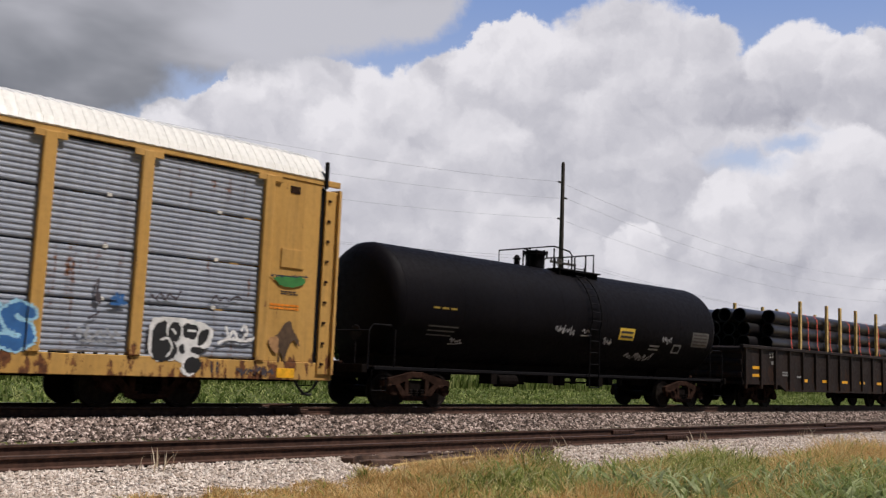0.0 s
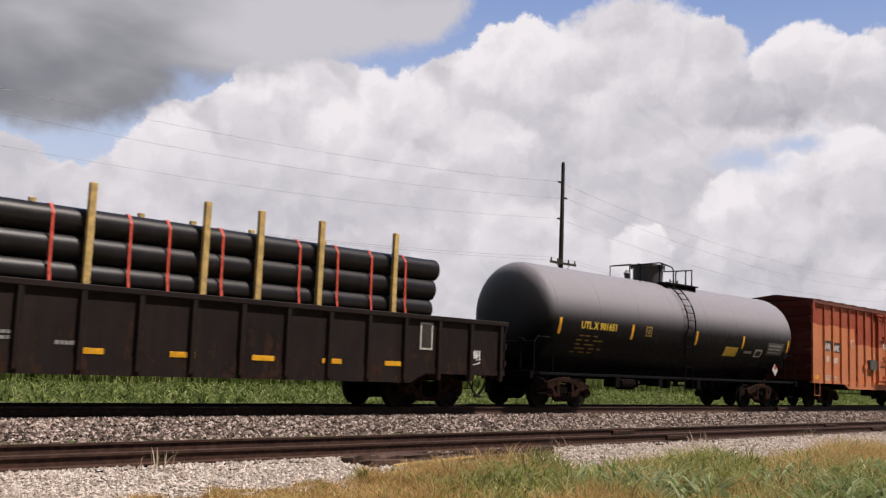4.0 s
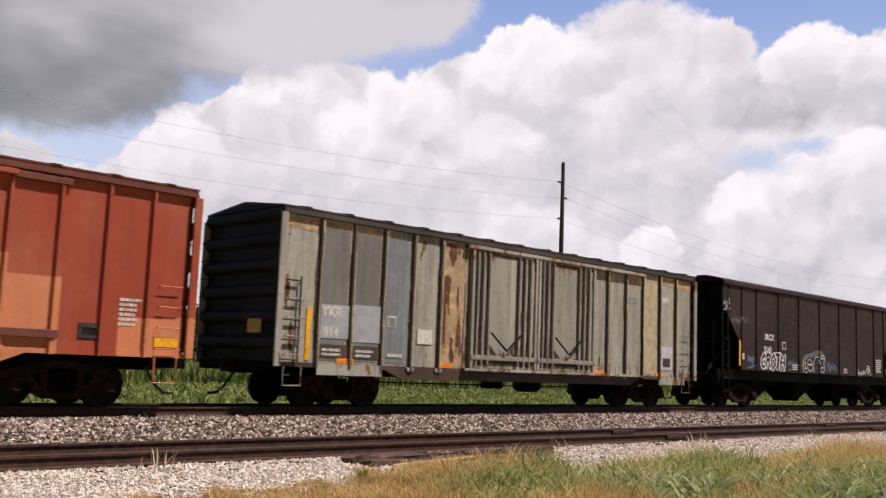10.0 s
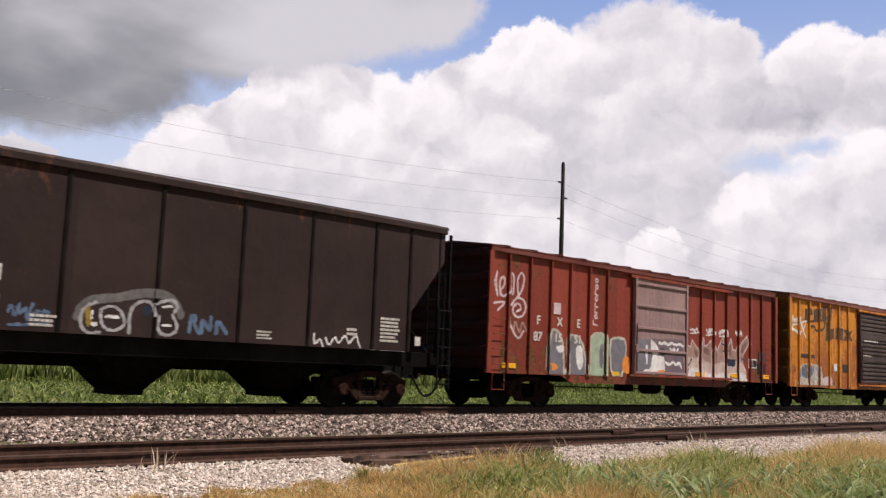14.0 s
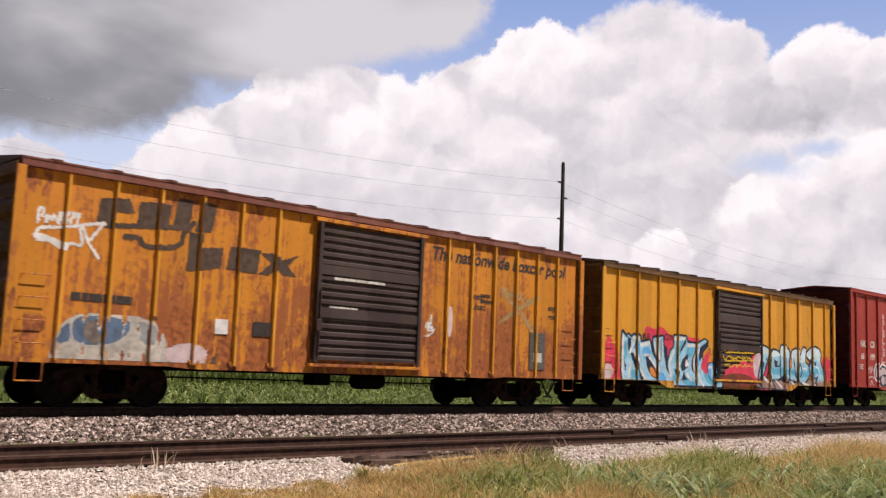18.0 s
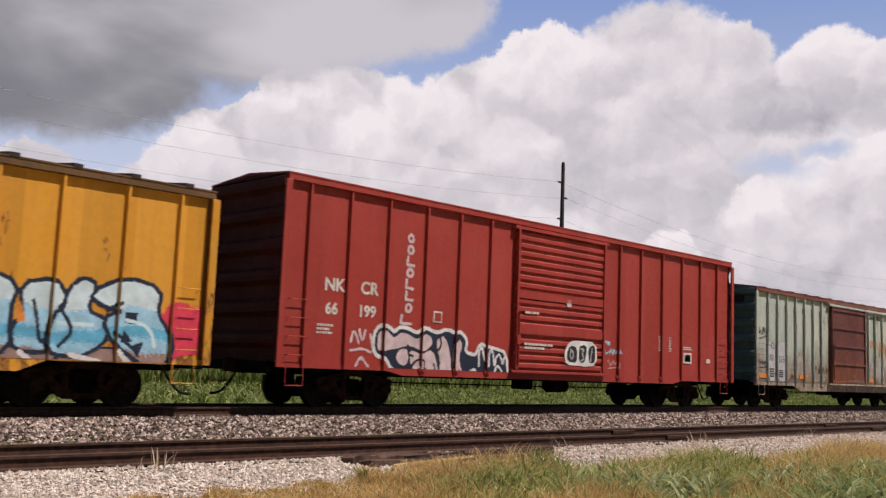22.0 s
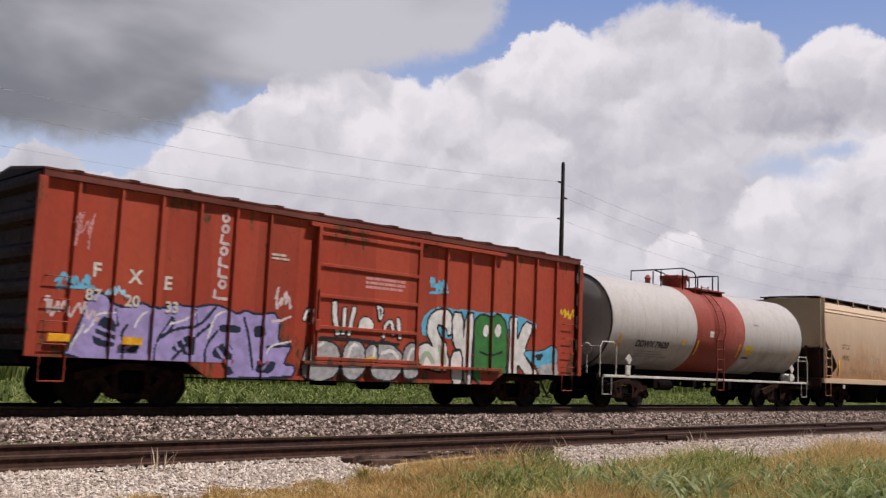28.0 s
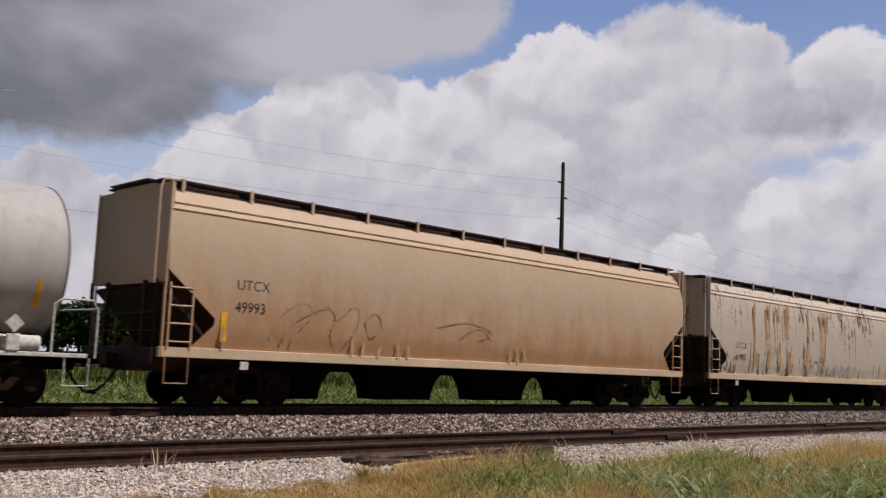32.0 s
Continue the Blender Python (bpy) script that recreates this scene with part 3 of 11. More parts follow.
def verge():
    rng = np.random.default_rng(11)
    n = 150000
    x = 2.0 + 58.0 * rng.random(n) ** 1.5
    y = rng.uniform(4.5, 11.2, n)
    edge = np.interp(x, (4, 6, 8, 9, 15, 30), (9.7, 9.8, 10.0, 10.3, 9.7, 9.4)) + 0.25 * np.sin(x * 0.9) + 0.2 * np.sin(x * 2.3 + 1.0)
    edge = np.where((x > 10.4) & (x < 12.8), 10.9, edge)
    keep = (y < edge) & (rng.random(n) < np.interp(edge - y, (0.0, 0.7), (0.25, 1.0)))
    x, y = x[keep], y[keep]
    # thick straw along the gravel; green tussocks in a broad belt, a golden stand beyond
    m = 16000
    ex = rng.uniform(3.2, 10.4, m)
    ey = np.interp(ex, (3.2, 4.3, 5, 6, 8, 9, 10.4), (9.2, 9.5, 9.9, 10.05, 10.25, 10.45, 10.7)) + 0.1 * np.sin(ex * 5.0) - 1.7 * rng.random(m) ** 1.4
    x, y = np.concatenate([x, ex]), np.concatenate([y, ey])
    tuft = np.clip((patches(x, y, 4.0, 2) - 0.3) * 3.0, 0.0, 1.0)
    belt = np.interp(x, (8.4, 10.2, 17.0, 19.0), (0.04, 1.0, 1.0, 0.1))
    near = np.interp(y, (6.6, 7.6), (1.0, 0.0)) * np.interp(x, (9.5, 12.0), (0.0, 1.0))
    green = np.clip(np.maximum(belt * tuft, near * (0.35 + 0.6 * tuft)), 0.03, 0.86)
    pick = rng.random(len(x))
    g, d = pick < green, pick >= green
    z = np.array([ground_height(b) for b in y])
    rise = np.interp(x, (5, 8.2, 9.8, 16, 30), (0.13, 0.16, 0.34, 0.42, 0.48)) * (0.5 + 0.9 * patches(x, y, 2.2, 5))
    blades("dry_grass", x[d], y[d], z[d], rise[d], 0.006, M["dry_grass"], "dry straw-coloured grass on the verge", 21, 1.0, 0.15)
    blades("green_grass", x[g], y[g], z[g], rise[g], 0.012, M["green_grass"], "green grass growing among the dry stalks", 22, 1.1, 0.2)
    # shorter grass round about
    m = 42000
    sx, sy = rng.uniform(-14.0, 26.0, m), rng.uniform(-12.0, 5.0, m)
    w = (np.hypot(sx, sy) > 0.6) & (patches(sx, sy, 5.0, 4) + 0.4 * rng.random(m) > 0.45)
    blades("short_grass", sx[w], sy[w], np.zeros(w.sum()), np.full(w.sum(), 0.16), 0.008, M["green_grass"], "short green grass on the open verge", 26, 0.9, 0.15)
    # broad pale leaves in the nearest corner
    m = 9000
    bx, by = rng.uniform(10.5, 21.0, m), rng.uniform(4.8, 9.6, m)
    k = (patches(bx, by, 2.5, 9) > 0.62) & (by < np.interp(bx, (11, 13, 19), (9.6, 7.4, 7.0)))
    blades("broad_grass", bx[k], by[k], np.zeros(k.sum()), 0.36 + 0.3 * patches(bx[k], by[k], 1.5, 3), 0.028, M["pale_grass"], "broad pale green grass blades arching over", 23, 1.1, 0.3)
    # seed stalks that stand above the siding rail
    c = np.array([6.50, 6.74, 15.33, 20.36, 25.77])
    c = np.repeat(c, 7) + rng.normal(0, 0.1, len(c) * 7)
    blades("seed_stalks", c, 11.9 + rng.normal(0, 0.15, len(c)), np.full(len(c), 0.12), np.full(len(c), 0.34), 0.012, M["pale_straw"], "pale dry seed stalks beside the siding rail", 24, 0.7)


verge()


def field_weeds():
    rng = np.random.default_rng(31)
    n = 70000
    x = rng.uniform(4.0, 130.0, n)
    y = 21.8 + 45.0 * rng.random(n) ** 1.8
    keep = np.abs(np.arctan2(x, y) - radians(YAW)) < radians(30)
    x, y = x[keep], y[keep]
    z = np.array([ground_height(b) for b in y])
    tall = 0.14 + 0.5 * patches(x, y, 3.5, 8) ** 2
    blades("field_weeds", x, y, z, tall, 0.045, M["weeds"], "rank green weeds along the far side of the track", 32, 1.5, 0.35)


field_weeds()


def crop_field():
    """A tall green crop beyond the weeds."""
    rng = np.random.default_rng(41)
    n = 42000
    y = 52.0 + 70.0 * rng.random(n) ** 1.5
    x = y * np.tan(radians(YAW) + rng.uniform(-radians(29), radians(29), n))
    keep = x < 260
    x, y = x[keep], y[keep]
    blades("crop_field", x, y, np.zeros(len(x)), np.full(len(x), 1.45), 0.07, M["weeds"], "tall green crop in the field", 42, 0.5, 0.1)


crop_field()


def far_trees():
    rng = random.Random(5)
    protos = []
    for s in range(3):
        root = new("tree")
        tagged(root, "dark green leafy tree on the far edge of the field", "tree", "trees on the horizon")
        h = 8.0
        bm = bmesh.new()
        tube(bm, [(0, 0, -0.2), (0.1, 0, 2.0), (0.0, 0.1, 4.5), (0.1, 0, 6.0)], 0.22, 6)
        for i in range(5):
            a = i * 1.3 + s
            tube(bm, [(0.05, 0, 2.2 + i * 0.5), (math.cos(a) * 1.3, math.sin(a) * 1.3, 3.6 + i * 0.6)], 0.08, 5)
        part("trunk", bm, M["bark"], root)
        v, f = [], []
        for i in range(900):
            lump = i % 11
            ca, cr = lump * 2.4 + s, 0.5 + 1.6 * ((lump * 7 + s) % 5) / 5
            c = Vector((math.cos(ca) * cr, math.sin(ca) * cr, 2.6 + lump * 0.47))
            d = Vector((rng.gauss(0, 1), rng.gauss(0, 1), rng.gauss(0, 0.8))).normalized() * rng.uniform(0.4, 1.5)
            p = c + d
            e1 = Vector((rng.gauss(0, 1), rng.gauss(0, 1), rng.gauss(0, 1))).normalized() * 0.34
            e2 = e1.cross(Vector((rng.gauss(0, 1), rng.gauss(0, 1), 1.0))).normalized() * 0.26
            q = len(v)
            v += [tuple(p - e1), tuple(p + e2), tuple(p + e1), tuple(p - e2)]
            f.append((q, q + 1, q + 2, q + 3))
        part("crown", soup("crown", v, f, M["leaf"]), None, root)
        protos.append(root)
    spots = [(84 + i * 1.75 + rng.uniform(-1.2, 1.2), 290 - i * 0.95 + rng.uniform(-9, 9), rng.uniform(1.15, 1.5)) for i in range(60)]
    for i, (x, y, s) in enumerate(spots):
        m = pose(x, y, 0, 0, 0, rng.uniform(0, 360))
        root = protos[i % 3]
        wide = Matrix.Diagonal((1.5, 1.5, s, 1))
        if i < 3:
            root.matrix_basis = m @ wide
        else:
            copy_thing(root, m @ wide)


far_trees()


# ---- power line beyond the track ----
def power_line():
    """Tall single poles with staggered post insulators and a crossarm below, far out in the field."""
    root = tagged(new("utility_pole"), "tall weathered timber utility pole with post insulators", "utility pole", "poles of the power line")
    bm = bmesh.new()
    lathe(bm, [(0.27, -0.3), (0.26, 3.0), (0.21, 13.7), (0.165, 21.1), (0.11, 21.3)], 14, "z")
    part("shaft", bm, M["pole"], root, "tall tapered timber shaft", 40)
    for s, z in ((-1, 19.32), (1, 17.9), (-1, 15.84)):
        bm = bmesh.new()
        tube(bm, [(s * 0.16, 0, z - 0.08), (s * 0.38, 0, z)], 0.055)
        lathe(bm, [(0.06, s * 0.3), (0.1, s * 0.34), (0.065, s * 0.4), (0.1, s * 0.46), (0.065, s * 0.52), (0.1, s * 0.58), (0.04, s * 0.7)], 10, "x", (0, 0, z))
        part("insulator", bm, M["insulator"], root, "grey post insulator", 40)
    bm = bmesh.new()
    box(bm, -1.9, 1.9, -0.36, -0.2, 11.55, 11.76, 0.02)
    for s in (-1, 1):
        tube(bm, [(s * 1.0, -0.28, 11.6), (s * 0.08, -0.3, 10.6)], 0.035)
    arm = part("crossarm", bm, M["pole"], root, "timber crossarm with iron braces")
    for x in (-1.75, -0.8, 0.8, 1.75):
        bm = bmesh.new()
        lathe(bm, [(0.04, 11.76), (0.09, 11.84), (0.06, 11.93), (0.09, 11.99), (0.04, 12.08)], 10, "z", (x, -0.28, 0))
        part("pin_insulator", bm, M["insulator"], arm, "", 40)
    px, py, span = 70.81, 56.05, 100.7
    root.matrix_basis = pose(px, py, 0)
    for i in (-1, 1, 2):
        copy_thing(root, pose(px + span * i, py, 0))
    for dx, z, sag in ((-0.68, 19.32, 2.95), (0.68, 17.9, 2.95), (-0.68, 15.84, 2.75), (-1.75, 12.08, 2.1), (1.75, 12.08, 2.1)):
        dy = -0.28 if z < 13 else 0.0
        for i in (-1, 0, 1):
            x0 = px + span * i
            pts = [(x0 + dx + span * j / 26, py + dy, z - sag * 4 * (j / 26) * (1 - j / 26)) for j in range(27)]
            bm = bmesh.new()
            tube(bm, pts, 0.0095, 5)
            tagged(new("power_wire", mesh_of("power_wire", bm, M["wire"])), "thin sagging aluminium wire between the poles", "wire", "wires of the power line")


power_line()


# ---- old timbers laid at the edge of the siding ----
def timbers():
    rng = random.Random(9)
    M["old_timber"] = plain("rotting_timber", (0.085, 0.05, 0.036), 0.9, 0.0, 0.6, 7.0, 0.02)
    for i, (x0, x1, y, z) in enumerate(((9.6, 12.2, 11.62, 0.13), (12.0, 14.4, 11.55, 0.14), (9.7, 13.9, 11.3, 0.08))):
        bm = bmesh.new()
        box(bm, x0, x1, y - 0.13, y + 0.13, z - 0.1, z + 0.12, 0.015)
        bmesh.ops.subdivide_edges(bm, edges=[e for e in bm.edges if e.calc_length() > 1], cuts=8)
        for v in bm.verts:
            v.co += Vector((rng.uniform(-0.03, 0.03), rng.uniform(-0.03, 0.03), rng.uniform(-0.035, 0.03)))
        tagged(new("old_tie", mesh_of("old_tie", bm, M["old_timber"])), "dark rotting railway tie lying in the grass", "timber", "old ties beside the siding")
    bm = bmesh.new()
    tube(bm, [(9.95, 10.95, 0.16), (10.8, 10.9, 0.2), (11.6, 10.85, 0.24)], 0.02, 6)
    tagged(new("dead_stick", mesh_of("dead_stick", bm, M["lumber"])), "pale dry stick lying across the grass", "stick")


timbers()

# ---- rolling stock: shared pieces ----
CARS, ROLLERS, LOADS, SILL_OF = [], [], [], {}
HALF = 1.55          # half width of a box body
WHEEL_R = 0.43


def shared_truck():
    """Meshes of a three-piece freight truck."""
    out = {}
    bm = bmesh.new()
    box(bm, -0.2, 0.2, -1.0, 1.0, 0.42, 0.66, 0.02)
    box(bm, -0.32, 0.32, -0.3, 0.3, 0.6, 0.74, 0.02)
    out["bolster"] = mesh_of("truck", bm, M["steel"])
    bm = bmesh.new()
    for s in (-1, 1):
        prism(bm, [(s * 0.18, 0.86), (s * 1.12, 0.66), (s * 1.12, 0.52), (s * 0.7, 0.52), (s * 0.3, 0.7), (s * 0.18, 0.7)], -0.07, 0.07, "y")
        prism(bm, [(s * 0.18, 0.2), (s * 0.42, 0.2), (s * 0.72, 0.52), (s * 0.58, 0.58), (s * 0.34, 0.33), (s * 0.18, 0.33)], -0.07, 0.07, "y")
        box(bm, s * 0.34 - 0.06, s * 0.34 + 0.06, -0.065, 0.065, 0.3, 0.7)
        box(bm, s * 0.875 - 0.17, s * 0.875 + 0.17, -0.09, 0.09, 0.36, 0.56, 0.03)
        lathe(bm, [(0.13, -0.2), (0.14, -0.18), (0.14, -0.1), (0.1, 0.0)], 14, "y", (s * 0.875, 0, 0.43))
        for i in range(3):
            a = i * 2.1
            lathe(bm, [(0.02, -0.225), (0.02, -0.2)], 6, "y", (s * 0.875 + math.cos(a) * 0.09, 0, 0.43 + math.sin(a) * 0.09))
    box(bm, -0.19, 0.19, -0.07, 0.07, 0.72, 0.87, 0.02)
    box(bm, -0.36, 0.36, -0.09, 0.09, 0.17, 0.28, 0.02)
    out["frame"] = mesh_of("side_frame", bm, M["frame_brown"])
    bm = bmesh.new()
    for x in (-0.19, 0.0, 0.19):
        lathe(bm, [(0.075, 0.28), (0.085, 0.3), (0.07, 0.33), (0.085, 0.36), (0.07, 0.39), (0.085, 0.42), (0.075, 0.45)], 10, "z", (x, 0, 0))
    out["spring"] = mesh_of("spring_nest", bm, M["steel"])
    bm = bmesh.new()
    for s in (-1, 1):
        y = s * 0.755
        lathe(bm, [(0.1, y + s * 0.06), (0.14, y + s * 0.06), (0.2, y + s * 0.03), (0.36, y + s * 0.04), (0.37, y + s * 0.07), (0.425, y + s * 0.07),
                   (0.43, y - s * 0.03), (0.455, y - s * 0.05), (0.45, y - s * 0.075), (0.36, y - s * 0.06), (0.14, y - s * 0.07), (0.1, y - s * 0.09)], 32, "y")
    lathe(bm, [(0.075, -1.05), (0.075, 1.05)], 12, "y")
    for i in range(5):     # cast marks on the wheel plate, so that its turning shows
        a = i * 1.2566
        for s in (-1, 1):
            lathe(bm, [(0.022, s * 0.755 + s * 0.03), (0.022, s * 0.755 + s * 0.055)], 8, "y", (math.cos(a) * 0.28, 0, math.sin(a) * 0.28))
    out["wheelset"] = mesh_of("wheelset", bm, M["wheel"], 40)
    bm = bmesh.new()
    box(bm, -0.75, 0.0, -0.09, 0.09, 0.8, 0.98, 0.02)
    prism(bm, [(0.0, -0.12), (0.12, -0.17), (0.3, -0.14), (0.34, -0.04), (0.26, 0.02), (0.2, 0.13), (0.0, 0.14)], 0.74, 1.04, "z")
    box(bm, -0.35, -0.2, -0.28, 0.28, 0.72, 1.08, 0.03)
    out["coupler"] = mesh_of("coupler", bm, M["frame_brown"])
    bm = bmesh.new()
    tube(bm, [(-0.25, -0.36, 0.82), (-0.12, -0.38, 0.6), (0.05, -0.36, 0.4), (0.24, -0.3, 0.28), (0.45, -0.24, 0.25), (0.52, -0.2, 0.26)], 0.03, 8)
    out["hose"] = mesh_of("air_hose", bm, M["black"], 40)
    bm = bmesh.new()
    tube(bm, [(-0.25, -0.3, 1.02), (-0.25, -1.45, 1.0), (-0.25, -1.5, 0.8)], 0.018, 6)
    out["lever"] = mesh_of("uncoupling_lever", bm, M["iron"])
    return out


GEAR = shared_truck()


def add_truck(car, x, brown=True):
    t = part("truck", GEAR["bolster"], None, car, "three-piece freight truck")
    t.location = (x, 0, 0)
    for s in (-1, 1):
        f = part("side_frame", GEAR["frame"], None, t, "rusty cast side frame")
        f.location = (0, s * 1.0, 0)
        if s > 0:
            f.rotation_euler = (0, 0, math.pi)
        sp = part("spring_nest", GEAR["spring"], None, t)
        sp.location = (0, s * 1.0, 0)
        w = part("wheelset", GEAR["wheelset"], None, t, "steel wheels on their axle")
        w.location = (s * 0.875, 0, WHEEL_R)
        ROLLERS.append((w, s * 0.875))


def new_car(name, label, category, x0, x1, trucks, coupler=None):
    """An empty at the middle of the car on the rail top; x0, x1: its ends at the clip's start."""
    mid = (x0 + x1) / 2
    car = tagged(new(name), label, category, "freight cars of the train")
    car.location = (mid, TRACK_Y, RAIL_Z)
    CARS.append((car, mid))
    half = (x1 - x0) / 2
    for s in (-1, 1):
        add_truck(car, s * trucks)
        e = half if coupler is None else coupler
        c = part("coupler", GEAR["coupler"], None, car, "dark steel knuckle coupler")
        h = part("air_hose", GEAR["hose"], None, c)
        lv = part("uncoupling_lever", GEAR["lever"], None, c)
        c.location = (s * e, 0, 0)
        if s < 0:
            c.rotation_euler = (0, 0, math.pi)
    return car


def ladder(bm, x, w, y, z0, z1, n, r=0.014, stiles=True):
    """Rungs in the plane y, standing off the wall."""
    d = 0.07 if y < 0 else -0.07
    for i in range(n):
        z = z0 + (z1 - z0) * i / (n - 1)
        tube(bm, [(x - w / 2, y + d, z), (x - w / 2, y, z), (x + w / 2, y, z), (x + w / 2, y + d, z)], r, 5)
    if stiles:
        for s in (-1, 1):
            box(bm, x + s * w / 2 - 0.02, x + s * w / 2 + 0.02, y - 0.005, y + 0.02, z0 - 0.1, z1 + 0.1)


# ---- lettering ----
def letters(text, size, material, slant=0.0, wide=1.0, bold=0.0):
    cu = bpy.data.curves.new("marking", "FONT")
    cu.body, cu.size, cu.shear, cu.extrude, cu.offset = text, size, slant, 0.001, bold
    cu.resolution_u = 3
    ob = bpy.data.objects.new("marking", cu)
    scene.collection.objects.link(ob)
    bpy.context.view_layer.update()
    me = bpy.data.meshes.new_from_object(ob.evaluated_get(bpy.context.evaluated_depsgraph_get()))
    bpy.data.objects.remove(ob)
    co = np.zeros(len(me.vertices) * 3)
    me.vertices.foreach_get("co", co)
    co = co.reshape(-1, 3)
    co[:, 0] *= wide
    me.vertices.foreach_set("co", np.stack([co[:, 0], -co[:, 2], co[:, 1]], -1).ravel())
    me.materials.clear()
    me.materials.append(material)
    return me


def mark(car, text, x, z, size, material, y=-HALF + 0.069, turn=0.0, slant=0.0, wide=1.0, bold=0.0, label="", bend=None):
    """A line of lettering on the near side; its lower left corner at x, z. bend: (radius, height of axis) of a tank."""
    me = letters(text, size, material, slant, wide, bold)
    co = np.zeros(len(me.vertices) * 3)
    me.vertices.foreach_get("co", co)
    co = co.reshape(-1, 3)
    c, s = math.cos(radians(turn)), math.sin(radians(turn))
    px, pz = x + co[:, 0] * c - co[:, 2] * s, z + co[:, 0] * s + co[:, 2] * c
    py = y + co[:, 1]
    if bend:
        r, axis = bend
        a = (pz - axis) / r
        py, pz = -(r + 0.006 + co[:, 1] * 0.2) * np.cos(a), axis + (r + 0.006) * np.sin(a)
    me.vertices.foreach_set("co", np.stack([px, py, pz], -1).ravel())
    return part("marking", me, None, car, label or "stencilled lettering")


def bars(car, x, z, w, h, rows, material, y=-HALF + 0.07, label="small worn stencil lines", seed=0):
    """Stencilled lines too small to read: plain bars."""
    rng = random.Random(seed + int(x * 100))
    bm = bmesh.new()
    pitch = h / rows
    for i in range(rows):
        a = x
        end = x + w * rng.uniform(0.7, 1.0)
        while a < end:
            b = min(end, a + rng.uniform(0.06, 0.2) * max(w, 0.4))
            box(bm, a, b, y - 0.004, y + 0.01, z + i * pitch, z + i * pitch + pitch * 0.6)
            a = b + 0.02
    return tagged(part("stencil", bm, material, car, label), kind="stuff")


def plate(car, name, x, z, w, h, material, y=-HALF + 0.066, thick=0.012, label=""):
    bm = bmesh.new()
    box(bm, x, x + w, y - thick, y + 0.01, z, z + h, 0.003)
    return part(name, bm, material, car, label)


# ---- graffiti: sprayed shapes laid over sheet and ribs ----
GLYPHS = {
    "S": [[(0.9, 0.85), (0.5, 1), (0.1, 0.8), (0.3, 0.55), (0.8, 0.42), (0.9, 0.18), (0.5, 0), (0.1, 0.12)]],
    "H": [[(0.1, 0), (0.15, 1)], [(0.85, 0), (0.9, 1)], [(0.12, 0.5), (0.88, 0.52)]],
    "K": [[(0.15, 0), (0.15, 1)], [(0.9, 1), (0.2, 0.45)], [(0.4, 0.55), (0.95, 0)]],
    "M": [[(0.05, 0), (0.18, 1), (0.5, 0.35), (0.82, 1), (0.95, 0)]],
    "O": [[(0.5, 0), (0.1, 0.3), (0.12, 0.75), (0.5, 1), (0.88, 0.72), (0.9, 0.28), (0.5, 0)]],
    "N": [[(0.1, 0), (0.15, 1), (0.85, 0), (0.9, 1)]],
    "E": [[(0.85, 0.95), (0.15, 1), (0.12, 0.5), (0.7, 0.52)], [(0.12, 0.5), (0.12, 0), (0.9, 0.05)]],
    "L": [[(0.15, 1), (0.12, 0), (0.9, 0.08)]],
    "A": [[(0.05, 0), (0.5, 1), (0.95, 0)], [(0.25, 0.35), (0.78, 0.35)]],
    "R": [[(0.12, 0), (0.12, 1), (0.75, 0.85), (0.7, 0.55), (0.15, 0.48)], [(0.45, 0.5), (0.95, 0)]],
    "T": [[(0.0, 0.95), (1.0, 1.0)], [(0.5, 0.97), (0.45, 0)]],
    "U": [[(0.1, 1), (0.12, 0.2), (0.5, 0), (0.88, 0.2), (0.9, 1)]],
    "V": [[(0.05, 1), (0.45, 0), (0.95, 1)]],
    "W": [[(0.03, 1), (0.25, 0), (0.5, 0.7), (0.75, 0), (0.97, 1)]],
    "Z": [[(0.05, 1), (0.9, 0.95), (0.1, 0.05), (0.95, 0)]],
    "Y": [[(0.05, 1), (0.5, 0.5), (0.95, 1)], [(0.5, 0.5), (0.45, 0)]],
    "C": [[(0.9, 0.85), (0.5, 1), (0.1, 0.7), (0.12, 0.25), (0.5, 0), (0.9, 0.15)]],
    "B": [[(0.12, 0), (0.12, 1), (0.75, 0.9), (0.75, 0.6), (0.15, 0.52), (0.85, 0.4), (0.8, 0.08), (0.12, 0)]],
    "G": [[(0.9, 0.85), (0.5, 1), (0.1, 0.65), (0.15, 0.15), (0.55, 0), (0.9, 0.2), (0.9, 0.45), (0.55, 0.45)]],
    "X": [[(0.05, 0), (0.95, 1)], [(0.05, 1), (0.95, 0)]],
    "D": [[(0.12, 0), (0.12, 1), (0.7, 0.85), (0.9, 0.5), (0.7, 0.12), (0.12, 0)]],
    "P": [[(0.12, 0), (0.12, 1), (0.8, 0.88), (0.78, 0.58), (0.12, 0.5)]],
    "F": [[(0.12, 0), (0.12, 1), (0.9, 0.95)], [(0.12, 0.5), (0.7, 0.52)]],
    "I": [[(0.5, 0), (0.5, 1)]],
    "1": [[(0.1, 0), (0.1, 0.6), (0.5, 0.75), (0.9, 0.6), (0.9, 0), (0.5, -0.05), (0.1, 0)]],
    "2": [[(0.1, -0.05), (0.1, 0.7), (0.8, 0.62)]],
    "3": [[(0.1, -0.05), (0.12, 0.65), (0.85, 0.65), (0.9, -0.05)]],
    "4": [[(0.1, 0.0), (0.85, 0.7)], [(0.15, 0.7), (0.5, 0.35)]],
    "5": [[(0.9, 0.1), (0.15, 0.0), (0.12, 0.65), (0.85, 0.6), (0.8, 0.35), (0.2, 0.33)]],
}


